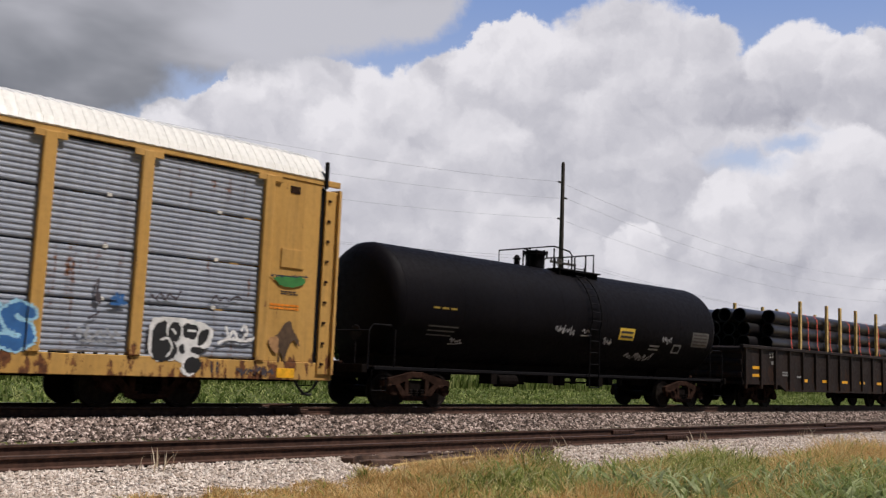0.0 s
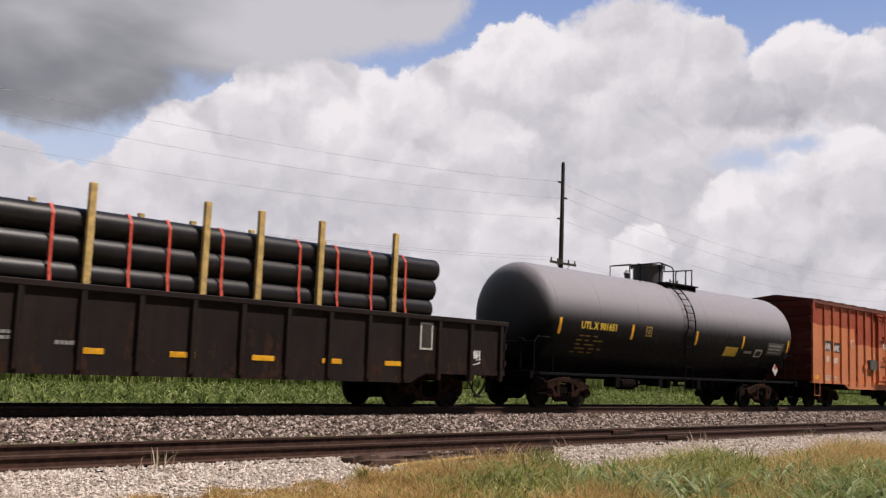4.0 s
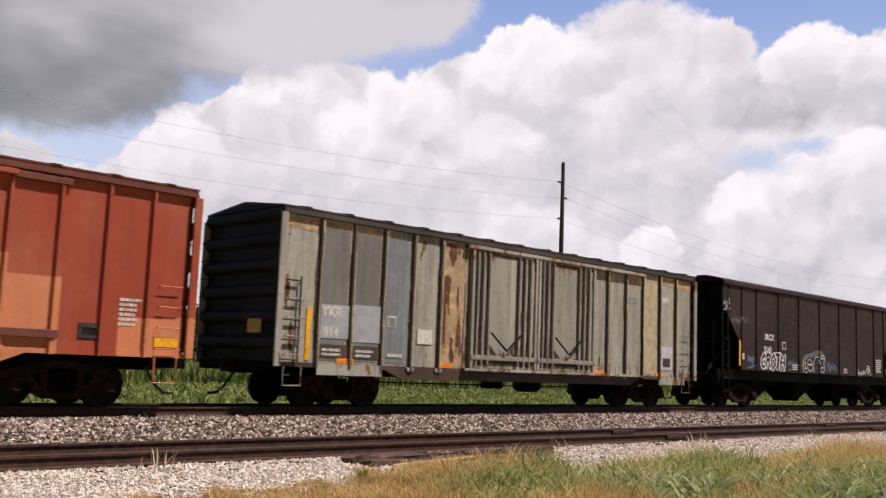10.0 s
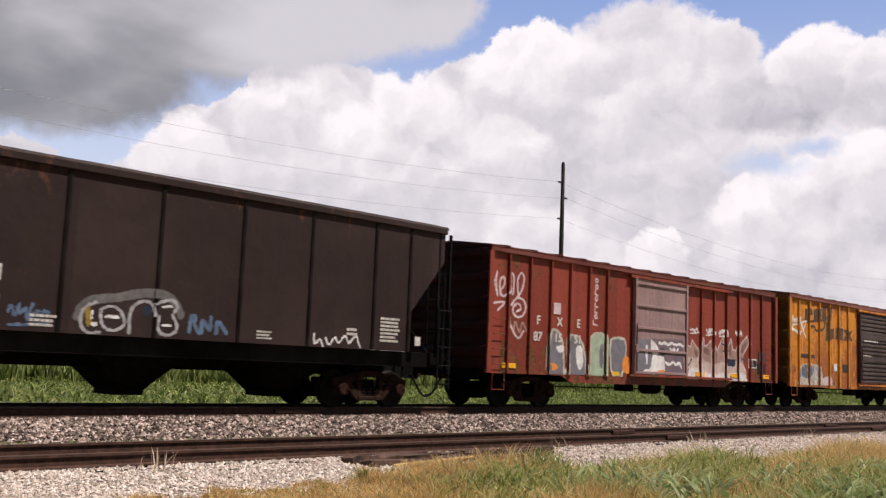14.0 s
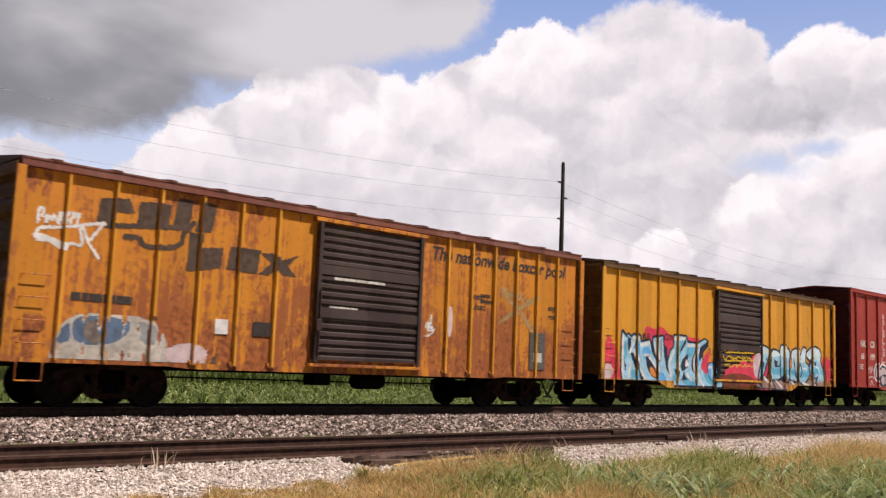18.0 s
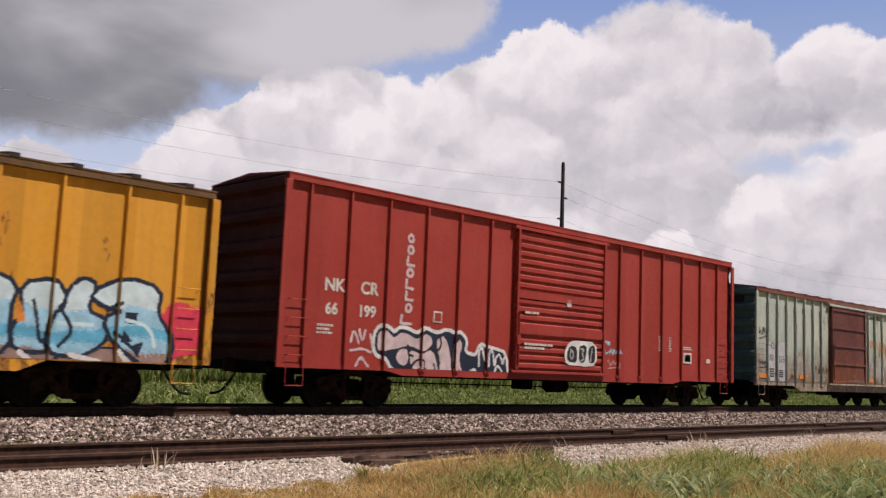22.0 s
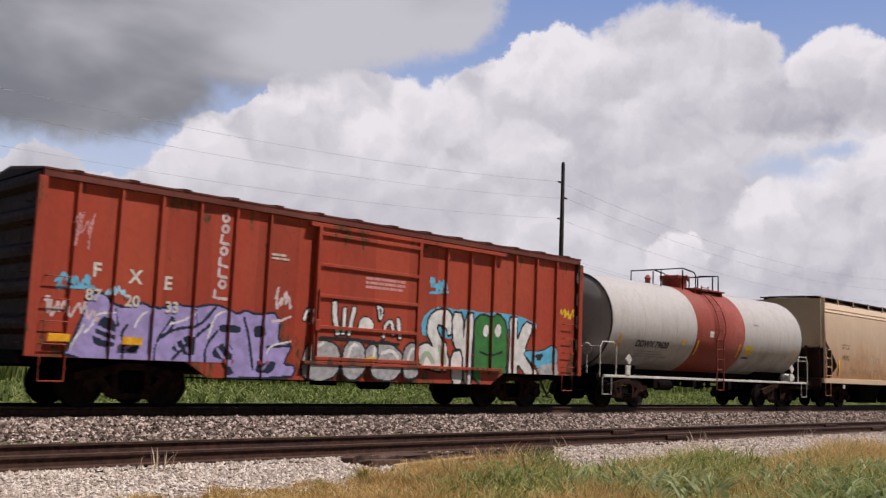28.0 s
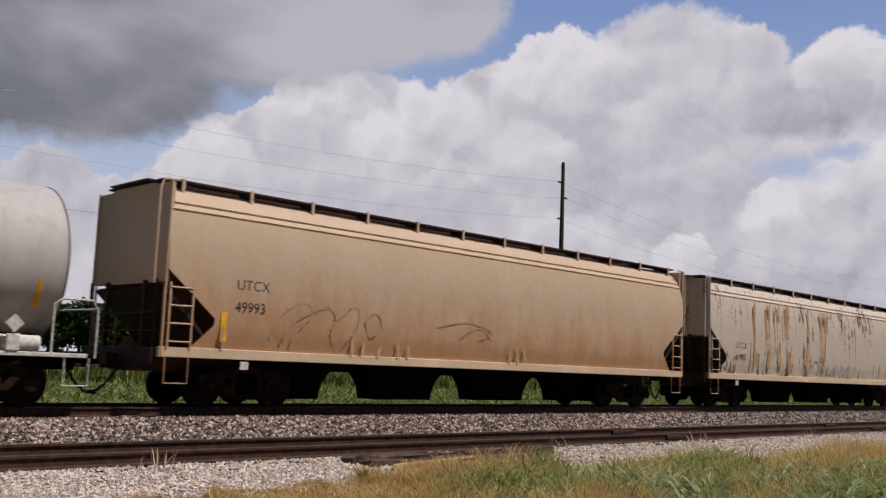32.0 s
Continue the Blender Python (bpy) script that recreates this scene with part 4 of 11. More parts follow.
def near_line(px, pz, line):
    d = np.full(px.shape, 9.0)
    for (ax, az), (bx, bz) in zip(line, line[1:]):
        vx, vz = bx - ax, bz - az
        u = np.clip(((px - ax) * vx + (pz - az) * vz) / (vx * vx + vz * vz + 1e-9), 0, 1)
        d = np.minimum(d, np.hypot(px - ax - u * vx, pz - az - u * vz))
    return d


class Spray:
    """A painted area on a car's near side, x0..x1 by z0..z1, on a fine raster. Later coats cover earlier ones."""

    def __init__(self, x0, x1, z0, z1, cell=0.022, seed=1):
        self.x0, self.z0, self.cell = x0, z0, cell
        self.nx, self.nz = int((x1 - x0) / cell), int((z1 - z0) / cell)
        gx, gz = np.meshgrid(x0 + (np.arange(self.nx) + 0.5) * cell, z0 + (np.arange(self.nz) + 0.5) * cell)
        rng = np.random.default_rng(seed)
        self.soft = rng.normal(0, cell * 0.35, gx.shape)
        w = np.zeros(gx.shape)
        for i in range(6):
            a, p, f = rng.uniform(0, 6.28), rng.uniform(0, 6.28), 1.5 + 1.6 * i
            w += np.sin((gx * math.cos(a) + gz * math.sin(a)) * f + p) / (1.5 + i)
        self.wave = w
        self.X, self.Z = gx + 0.02 * w, gz + 0.02 * np.roll(w, 17, 1)
        self.top = np.zeros(gx.shape, int)
        self.coats = []

    def coat(self, mask, material):
        self.coats.append(material)
        self.top[mask] = len(self.coats)

    def cloud(self, cx, cz, rx, rz, material, ragged=0.35):
        d = np.hypot((self.X - cx) / rx, (self.Z - cz) / rz) + self.wave * ragged * 0.4 + self.soft * 4
        self.coat(d < 1, material)

    def word(self, text, x, z, w, h, fill, line, fat=0.1, edge=0.035, lean=0.0, shine=None, lap=1.06, glow=None, halo=0.09, hop=0.0, upright=False, fade=None, kink=0.0, shade=None, blade=0.0, ramp=()):
        """Fat outlined letters, each as wide as w / len(text)."""
        each = w / max(1, len(text))
        shapes, shades = [], []
        gx = self.X + kink * (np.abs((self.Z * 1.35 + self.wave * 0.05) % 1.0 - 0.5) - 0.25) * 2.0 + kink * 0.5 * self.wave
        for i, ch in enumerate(text):
            ox, oz = x + i * each, z + hop * (i % 2)
            d = np.full(self.X.shape, 9.0)
            for ln in GLYPHS.get(ch, []):
                if upright:
                    pts = [(x - pz * h - lean * px * h, z + (i + px * 0.8) * each) for px, pz in ln]
                else:
                    pts = [(ox + (px * lap) * each * 0.92 + lean * pz * h, oz + pz * h) for px, pz in ln]
                d = np.minimum(d, near_line(gx, self.Z, pts))
            if blade:    # broad feet, pointed tops
                d = d / (1.0 + blade * (0.45 - np.clip((self.Z - oz) / h, -0.2, 1.2) + 0.12 * self.wave))
                d = np.where(self.Z > oz + h * 1.12 + 0.1 * math.sin(i * 2.1), 9.0, np.abs(d))
            shapes.append(d + self.soft)
            if shade is not None:
                drop = max(2, int(0.1 / self.cell))
                moved = np.full(d.shape, 9.0)
                moved[:-drop, drop:] = d[drop:, :-drop]
                shades.append(moved)
        for d in shades:
            self.coat(d < fat + edge, shade)
        if glow is not None:
            for d in shapes:
                self.coat(d < fat + edge + halo + self.wave * 0.03, glow)
        for d in shapes:
            if line is not None:
                self.coat(d < fat + edge, line)
            if fill is not None:
                self.coat(d < fat, fill)
            if fade is not None:
                self.coat((d < fat) & (self.Z + 0.16 * self.wave < z + h * 0.42), fade)
            for level, m in ramp:    # sprayed from dark to light, by height
                self.coat((d < fat) & (self.Z + 0.2 * self.wave + 4 * self.soft < z + h * level), m)
            if shine is not None:
                self.coat((d < fat * 0.72) & (d > fat * 0.1) & (self.wave > 0.25), shine)

    def form(self, pts, fill, line=None, edge=0.045, ramp=(), rounds=1, worn=None):
        """A filled patch with a hand-drawn outline; ramp: (height, paint) pairs that cover it below that height."""
        pts = list(pts)
        for _ in range(rounds):    # round the corners
            pts = [p for a, b in zip(pts, pts[1:] + pts[:1]) for p in ((a[0] * 0.78 + b[0] * 0.22, a[1] * 0.78 + b[1] * 0.22), (a[0] * 0.22 + b[0] * 0.78, a[1] * 0.22 + b[1] * 0.78))]
        inside = np.zeros(self.X.shape, bool)
        for (ax, az), (bx, bz) in zip(pts, pts[1:] + pts[:1]):
            if az != bz:
                inside ^= ((az > self.Z) != (bz > self.Z)) & (self.X < (bx - ax) * (self.Z - az) / (bz - az) + ax)
        if worn is not None:    # patchy: eaten away in streaks, with a ragged edge
            rim = near_line(self.X, self.Z, pts + pts[:1])
            inside &= np.sin(self.X * 15.0 + 2.5 * self.wave) + np.sin(self.Z * 8.0 + 4.0 * self.wave) + 0.7 * np.sin(self.X * 41.0) + 16 * self.soft + 6.0 * np.minimum(rim, 0.3) > worn
        if line is not None:
            self.coat(inside | (near_line(self.X, self.Z, pts + pts[:1]) + self.soft * 0.5 < edge), line)
        if fill is not None:
            self.coat(inside, fill)
        for level, m in ramp:
            self.coat(inside & (self.Z + 0.1 * self.wave + 3 * self.soft < level), m)

    def stroke(self, pts, material, fat=0.03, rounds=2):
        """One pull of the can along a bent line."""
        pts = list(pts)
        for _ in range(rounds):
            if len(pts) > 2:
                pts = pts[:1] + [p for a, b in zip(pts, pts[1:]) for p in ((a[0] * 0.75 + b[0] * 0.25, a[1] * 0.75 + b[1] * 0.25), (a[0] * 0.25 + b[0] * 0.75, a[1] * 0.25 + b[1] * 0.75))] + pts[-1:]
        self.coat(near_line(self.X, self.Z, pts) + self.soft * 0.6 < fat, material)

    def strip(self, x, z, w, h, n, material):
        """A name painted upwards, as plain open shapes with a tall one first."""
        each = h / n
        for i in range(n):
            a, tall, b = z + i * each, w * (1.5 if i == 0 else 1.0), each * 0.36
            m = a + each * 0.45
            bar = near_line(self.X, self.Z, [(x + w * 0.5, m - b), (x + w * 0.5 - tall, m - b * 0.8)])
            if i in (0, 2, 3, 5):
                d = np.minimum(bar, near_line(self.X, self.Z, [(x + w * 0.5 - tall, m - b * 0.8), (x + w * 0.5 - tall * 0.92, m + b)]))
            else:
                d = np.abs(np.hypot((self.X - x) / (w * 0.46), (self.Z - m) / b) - 0.85) * b
            self.coat(d + self.soft * 0.4 < each * 0.13, material)

    def scrawl(self, text, x, z, w, h, material, fat=0.016, lean=0.15):
        """A quick tag that nobody can read: one running line of hooks and loops with a flourish below."""
        rng = random.Random(len(text) * 31 + int(x * 97) + int(z * 53))
        n = len(text) * 4 + 2
        pts = []
        for i in range(n):
            u = i / (n - 1)
            v = (0.95 if i % 2 else 0.05) + rng.uniform(-0.3, 0.3)
            pts.append((x + w * (u + rng.uniform(-0.07, 0.09)) + lean * v * h, z + v * h))
        curve = []
        for a, b, c in zip(pts, pts[1:], pts[2:]):
            m0, m1 = ((a[0] + b[0]) / 2, (a[1] + b[1]) / 2), ((b[0] + c[0]) / 2, (b[1] + c[1]) / 2)
            for q in (0.0, 0.25, 0.5, 0.75):
                curve.append(tuple(m0[k] * (1 - q) ** 2 + 2 * q * (1 - q) * b[k] + q * q * m1[k] for k in (0, 1)))
        d = near_line(self.X, self.Z, curve)
        if rng.random() < 0.6:
            y = z - h * 0.12
            d = np.minimum(d, near_line(self.X, self.Z, [(x + w * 0.1, y), (x + w * 0.6, y + h * 0.06), (x + w * 1.05, y + h * 0.2)]))
        self.coat(d + self.soft * 0.7 < fat, material)

    def lay(self, car, depth, name="graffiti", label="sprayed graffiti paint"):
        """depth(x): how far out the wall or a rib stands at x."""
        ys = [depth(self.x0 + (i + 0.5) * self.cell) for i in range(self.nx)]
        edge, face, short, bend = SILL_OF.get(car.name, (-9.0, 0.0, -9.0, 99.0))    # paint runs over the side sill
        for n, material in enumerate(self.coats, 1):
            verts, faces = [], []
            for j in range(self.nz):
                row = self.top[j]
                i = 0
                while i < self.nx:
                    if row[i] != n:
                        i += 1
                        continue
                    k = i
                    while k + 1 < self.nx and row[k + 1] == n and ys[k + 1] == ys[i]:
                        k += 1
                    a, b, y = self.x0 + i * self.cell, self.x0 + (k + 1) * self.cell, ys[i] - 0.006
                    z = self.z0 + j * self.cell
                    i = k + 1
                    if z < edge:
                        y = min(y, face - 0.006)
                        if z < short and max(abs(a), abs(b)) > bend:
                            if min(abs(a), abs(b)) > bend or a * b < 0:
                                continue
                            a, b = max(a, -bend), min(b, bend)
                    q = len(verts)
                    verts += [(a, y, z), (b, y, z), (b, y, z + self.cell), (a, y, z + self.cell)]
                    faces.append((q, q + 1, q + 2, q + 3))
            if faces:
                tagged(part(name, soup(name, verts, faces, material), None, car, label), kind="stuff")


for key, colour in (("s_white", (0.72, 0.72, 0.72)), ("s_black", (0.015, 0.015, 0.017)), ("s_grey", (0.3, 0.31, 0.33)), ("s_pink", (0.62, 0.5, 0.52)),
                    ("s_cyan", (0.11, 0.44, 0.66)), ("s_blue", (0.03, 0.13, 0.36)), ("s_pale", (0.33, 0.6, 0.78)), ("s_magenta", (0.7, 0.05, 0.1)),
                    ("s_lilac", (0.36, 0.3, 0.6)), ("s_green", (0.04, 0.2, 0.05)), ("s_mint", (0.35, 0.45, 0.33)),
                    ("s_dark", (0.06, 0.05, 0.06)), ("s_yellow", (0.7, 0.45, 0.03)), ("s_rose", (0.6, 0.3, 0.3))):
    M[key] = plain("spray_" + key[2:], colour, 0.65, 0.0, 0.18, 4.0, 0.001)


# ---- box cars ----
def corrugated(z0, z1, n, deep):
    """An end wall's outline in (out, z): n broad ridges."""
    pts = []
    for i in range(n):
        a, h = z0 + (z1 - z0) * i / n, (z1 - z0) / n
        pts += [(0.0, a), (0.0, a + h * 0.42), (deep, a + h * 0.58), (deep * 1.1, a + h * 0.72), (deep, a + h * 0.86)]
    return pts + [(0.0, z1)]


def box_car(name, label, x0, x1, door, eave=4.3, sill=0.85, drop=0.66, ribs=14, body="", end="", roof="", door_mat="", door_kind="panel",
            rib_w=0.085, rib_d=0.075, ridge=5, trucks=None, doors=1, rise=0.22, rib_at=None, foot=1.0, cap=0.05, rib_mat="", sill_mat="", rod_mat=""):
    car = new_car(name, label, "box car", x0, x1, trucks or (x1 - x0) / 2 - 2.2)
    h = (x1 - x0) / 2
    d0, d1 = door[0] - (x0 + x1) / 2, door[1] - (x0 + x1) / 2
    y = HALF - rib_d
    SILL_OF[car.name] = (foot + 0.02, -(y + 0.02), sill, h - 4.0)
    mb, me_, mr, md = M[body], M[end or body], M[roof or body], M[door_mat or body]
    for s in (-1, 1):
        bm = bmesh.new()
        box(bm, -h + 0.04, h - 0.04, s * y - (0.0 if s < 0 else 0.04), s * y + (0.04 if s < 0 else 0.0), foot, eave - 0.02)
        part("side_sheet", bm, mb, car)
        # side sill, deeper between the trucks
        bm = bmesh.new()
        t = h - 3.6
        prism(bm, [(-h, sill), (-t - 0.5, sill), (-t, drop), (t, drop), (t + 0.5, sill), (h, sill), (h, foot + 0.02), (-h, foot + 0.02)], s * (y - 0.05), s * (y + 0.02), "y")
        part("side_sill", bm, M[sill_mat or body], car)
        bm = bmesh.new()
        box(bm, -h - 0.02, h + 0.02, s * (y - 0.02), s * (HALF + 0.02), eave - 0.14, eave, 0.01)
        part("top_chord", bm, mr, car)
        for e in (-1, 1):
            bm = bmesh.new()
            box(bm, min(e * h - e * 0.06, e * h + e * 0.11), max(e * h - e * 0.06, e * h + e * 0.11), s * HALF - 0.06, s * HALF + 0.005 * s, sill, eave - 0.14, 0.01)
            part("corner_post", bm, mb, car)
    # ribs, each in the space of its car so that the paint runs on over it
    places = [p - (x0 + x1) / 2 for p in rib_at] if rib_at else [-h + (2 * h) * i / (ribs + 1) for i in range(1, ribs + 1)]
    places = [p for p in places if p < d0 - 0.08 or p > d1 + 0.08]
    for s in (-1, 1):
        for p in places:
            bm = bmesh.new()
            prism(bm, [(p - rib_w / 2, s * y), (p - rib_w / 2 + 0.015, s * HALF), (p + rib_w / 2 - 0.015, s * HALF), (p + rib_w / 2, s * y)], foot - 0.08, eave - 0.14, "z")
            part("rib", bm, M[rib_mat or body], car)
    # ends
    bm = bmesh.new()
    tube(bm, [(0, -0.2, 0), (0.14, -0.2, 0), (0.14, 0.2, 0), (0, 0.2, 0)], 0.011, 5)
    end_rung = mesh_of("grab_iron", bm, me_)
    bm = bmesh.new()
    tube(bm, [(-0.23, 0.07, 0), (-0.23, -0.02, 0), (0.23, -0.02, 0), (0.23, 0.07, 0)], 0.01, 5)
    side_rung = mesh_of("grab_iron", bm, mb)
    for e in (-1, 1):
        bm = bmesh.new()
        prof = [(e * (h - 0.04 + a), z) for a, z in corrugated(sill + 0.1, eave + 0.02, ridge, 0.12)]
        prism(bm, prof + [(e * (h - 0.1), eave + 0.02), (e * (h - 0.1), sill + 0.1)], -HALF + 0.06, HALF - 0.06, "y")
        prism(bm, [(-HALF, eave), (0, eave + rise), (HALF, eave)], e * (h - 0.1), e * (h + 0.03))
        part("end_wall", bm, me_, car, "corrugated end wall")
        bm = bmesh.new()
        box(bm, e * h - 0.02, e * h + e * 0.14, -1.3, 1.3, 0.78, 1.0, 0.01)
        part("end_sill", bm, M["steel"], car)
        for yy in (-1.32, 1.32):
            for i in range(7):
                rung = part("grab_iron", end_rung, None, car)
                rung.location = (e * h, yy, 1.15 + i * 0.42)
                rung.rotation_euler = (0, 0, 0 if e > 0 else math.pi)
    # roof with seam caps
    bm = bmesh.new()
    prism(bm, [(-HALF - 0.03, eave - 0.005), (-HALF - 0.03, eave + 0.03), (0, eave + rise), (HALF + 0.03, eave + 0.03), (HALF + 0.03, eave - 0.005), (0, eave + rise - 0.06)], -h - 0.03, h + 0.03)
    part("roof", bm, mr, car, "ribbed steel roof")
    bm = bmesh.new()
    prism(bm, [(-HALF - 0.035, eave + 0.005), (-HALF - 0.05, eave + 0.035 + cap), (0, eave + rise + 0.01 + cap), (HALF + 0.05, eave + 0.035 + cap), (HALF + 0.05, eave + 0.005)], -0.09, 0.09)
    seam = mesh_of("roof_seam", bm, M["roof_dark"] if cap > 0.04 else mr)
    for i in range(14 if cap else 0):
        part("roof_seam", seam, None, car).location = (-h + 0.6 + (2 * h - 1.2) * i / 13, 0, 0)
    # small gussets under the ribs
    bm = bmesh.new()
    prism(bm, [(-0.13, 0.0), (0.13, 0.0), (0.08, -0.1), (-0.08, -0.1)], -0.035, 0.0, "y")
    tab = mesh_of("gusset", bm, mb)
    for p in places:
        if abs(p) < h - 3.4:
            part("gusset", tab, None, car).location = (p, -y - 0.02, foot + 0.0)
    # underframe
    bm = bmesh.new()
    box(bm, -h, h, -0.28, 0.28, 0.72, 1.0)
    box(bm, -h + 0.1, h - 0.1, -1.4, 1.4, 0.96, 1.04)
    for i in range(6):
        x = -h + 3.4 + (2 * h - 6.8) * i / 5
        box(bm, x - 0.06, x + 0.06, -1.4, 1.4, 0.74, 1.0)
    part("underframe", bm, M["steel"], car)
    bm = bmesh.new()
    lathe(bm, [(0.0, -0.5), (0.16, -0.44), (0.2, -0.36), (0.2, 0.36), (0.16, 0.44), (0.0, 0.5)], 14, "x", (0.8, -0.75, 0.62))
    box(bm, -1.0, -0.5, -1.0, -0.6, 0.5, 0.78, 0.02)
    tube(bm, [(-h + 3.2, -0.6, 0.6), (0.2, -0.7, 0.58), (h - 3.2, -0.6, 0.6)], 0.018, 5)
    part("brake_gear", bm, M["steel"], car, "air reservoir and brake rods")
    # side ladders and sill steps
    for s in (-1, 1):
        for e in (-1, 1):
            bm = bmesh.new()
            for i in range(4):
                rung = part("grab_iron", side_rung, None, car)
                rung.location = (e * (h - 0.42), s * HALF, 1.15 + 0.4 * i)
                rung.rotation_euler = (0, 0, 0 if s < 0 else math.pi)
            tube(bm, [(e * (h - 0.66), s * (HALF - 0.03), sill), (e * (h - 0.66), s * (HALF - 0.03), 0.5), (e * (h - 0.2), s * (HALF - 0.03), 0.5), (e * (h - 0.2), s * (HALF - 0.03), sill)], 0.018, 5)
            part("sill_step", bm, mb, car, "bent sill step")
    # doors
    for s in (-1, 1):
        w = (d1 - d0) / doors
        for k in range(doors):
            a, b = d0 + k * w + 0.03, d0 + (k + 1) * w - 0.03
            face = s * (HALF + (0.03 if door_kind != "plug" else -0.0))
            bm = bmesh.new()
            if door_kind == "corr":
                prof = corrugated(foot + 0.12, eave - 0.3, 17, -0.045)
                prism(bm, [(face + s * (p - 0.0), z) for p, z in prof] + [(face - s * 0.1, eave - 0.3), (face - s * 0.1, foot + 0.12)], a, b)
                for z in (2.0, 2.95):
                    box(bm, a, b, face - 0.02, face + 0.02, z, z + 0.22)
            else:
                box(bm, a, b, face - s * 0.08 if s > 0 else face, face if s > 0 else face + 0.08, foot + 0.05, eave - 0.25, 0.008)
                k_n = 4 if door_kind == "panel" else 3
            dr = part("door", bm, md, car, "sliding door")
            if door_kind != "corr" and doors == 1:
                for i in range(k_n + 1):
                    z = foot + 0.1 + (eave - foot - 0.5) * i / k_n
                    bm = bmesh.new()
                    box(bm, a + 0.02, b - 0.02, min(face, face + s * 0.045), max(face, face + s * 0.045), z - 0.04, z + 0.04, 0.008)
                    part("door_rib", bm, md, dr)
            for x in (a + 0.04, b - 0.04):
                bm = bmesh.new()
                box(bm, x - 0.05, x + 0.05, min(face, face + s * 0.05), max(face, face + s * 0.05), foot + 0.05, eave - 0.25, 0.008)
                part("door_stile", bm, md, dr)
            bm = bmesh.new()
            if doors == 2:
                for u in (0.07, 0.15, 0.24, 0.7, 0.79, 0.88):
                    x = a + (b - a) * u
                    rod = bmesh.new()
                    box(rod, x - 0.026, x + 0.026, min(face, face + s * 0.08), max(face, face + s * 0.1), foot + 0.12, eave - 0.32, 0.008)
                    part("lock_rod", rod, M[rod_mat or body], dr)
                box(bm, a, b, min(face, face + s * 0.07), max(face, face + s * 0.07), 1.24, 1.36, 0.01)
            elif door_kind == "plug":
                for i in range(2):
                    x = a + (b - a) * (0.2 + 0.6 * i)
                    rod = bmesh.new()
                    tube(rod, [(x, face + s * 0.1, foot - 0.1), (x, face + s * 0.1, eave - 0.2)], 0.028, 8)
                    part("lock_rod", rod, M[rod_mat or body], dr)
                    for z in (1.35, 2.2, 3.1, 3.9):
                        rod = bmesh.new()
                        box(rod, x - 0.08, x + 0.08, min(face, face + s * 0.12), max(face, face + s * 0.12), z - 0.04, z + 0.04)
                        part("rod_bracket", rod, M[rod_mat or body], dr)
                xm = (a + b) / 2
                box(bm, xm - 0.16, xm + 0.16, min(face, face + s * 0.09), max(face, face + s * 0.09), 1.75, 2.35, 0.02)
                tube(bm, [(a + 0.1, face + s * 0.07, 1.95), (xm, face + s * 0.1, 2.05), (b - 0.1, face + s * 0.07, 1.95)], 0.022, 6)
                tube(bm, [(a + 0.1, face + s * 0.07, 1.2), (b - 0.1, face + s * 0.07, 1.2)], 0.022, 6)
            else:
                box(bm, a - 0.02, a + 0.12, min(face, face + s * 0.1), max(face, face + s * 0.1), 1.7, 1.95, 0.01)
                tube(bm, [(a + 0.06, face + s * 0.08, 1.15), (a + 0.06, face + s * 0.08, 2.6)], 0.02, 6)
            part("door_latch", bm, M[rod_mat or door_mat or body], dr, "locking bars and handle")
        bm = bmesh.new()
        lo, hi = (d0 - 0.2, d1 + (d1 - d0) / doors * 0.95) if door_kind != "corr" else (d0 - 0.1, d1 + 0.1)
        box(bm, lo, hi, min(s * y, s * (HALF + 0.07)), max(s * y, s * (HALF + 0.07)), foot - 0.03, foot + 0.04, 0.006)
        part("door_track", bm, mb, car, "lower door track")
        bm = bmesh.new()
        box(bm, lo, hi, min(s * y, s * (HALF + 0.07)), max(s * y, s * (HALF + 0.07)), eave - 0.26, eave - 0.17, 0.006)
        part("door_track", bm, mb, car, "upper door track")

    def depth(x):
        if d0 <= x <= d1:
            return -HALF - 0.035 if door_kind != "plug" else -HALF - 0.002
        for p in places:
            if abs(x - p) < rib_w / 2:
                return -HALF
        return -HALF + rib_d
    return car, depth, (x0 + x1) / 2

# ---- paints of the cars ----
M["orange"] = paint("faded_orange_paint", (0.66, 0.23, 0.105), (0.36, 0.062, 0.03), 2.68, rust=0.05, dirt=0.18, seed=1.0, plate=0.82, uneven=0.15)
# the car's red darkened: shade of the end wall put into the paint
M["orange_dark"] = paint("shaded_red_end_paint", (0.1, 0.022, 0.015), rust=0.25, dirt=0.4, seed=2.0, spec=0.08)
M["roof_brown"] = paint("red_brown_roof_paint", (0.16, 0.045, 0.03), rust=0.3, dirt=0.4, seed=3.0)
M["roof_dark"] = paint("dark_roof_paint", (0.05, 0.04, 0.035), rust=0.45, dirt=0.4, seed=4.0)
M["putty"] = paint("pale_grey_putty_paint", (0.39, 0.375, 0.32), rust=0.22, dirt=0.5, faded=(0.45, 0.43, 0.375), seed=5.0, low=1.7, plate=0.94, uneven=0.45, flake=0.25, run_top=4.3, scale=((0.07, 0.03, 0.018), (0.26, 0.12, 0.05)))
M["sill_rust"] = paint("rusted_sill_steel", (0.075, 0.045, 0.035), rust=0.4, dirt=0.3, seed=5.4)
# ribs darkened to stand for the shade line beside each
M["rib_shade"] = paint("grimy_shaded_rib_paint", (0.1, 0.082, 0.068), rust=0.4, dirt=0.3, faded=(0.2, 0.18, 0.15), seed=5.2, uneven=0.1)
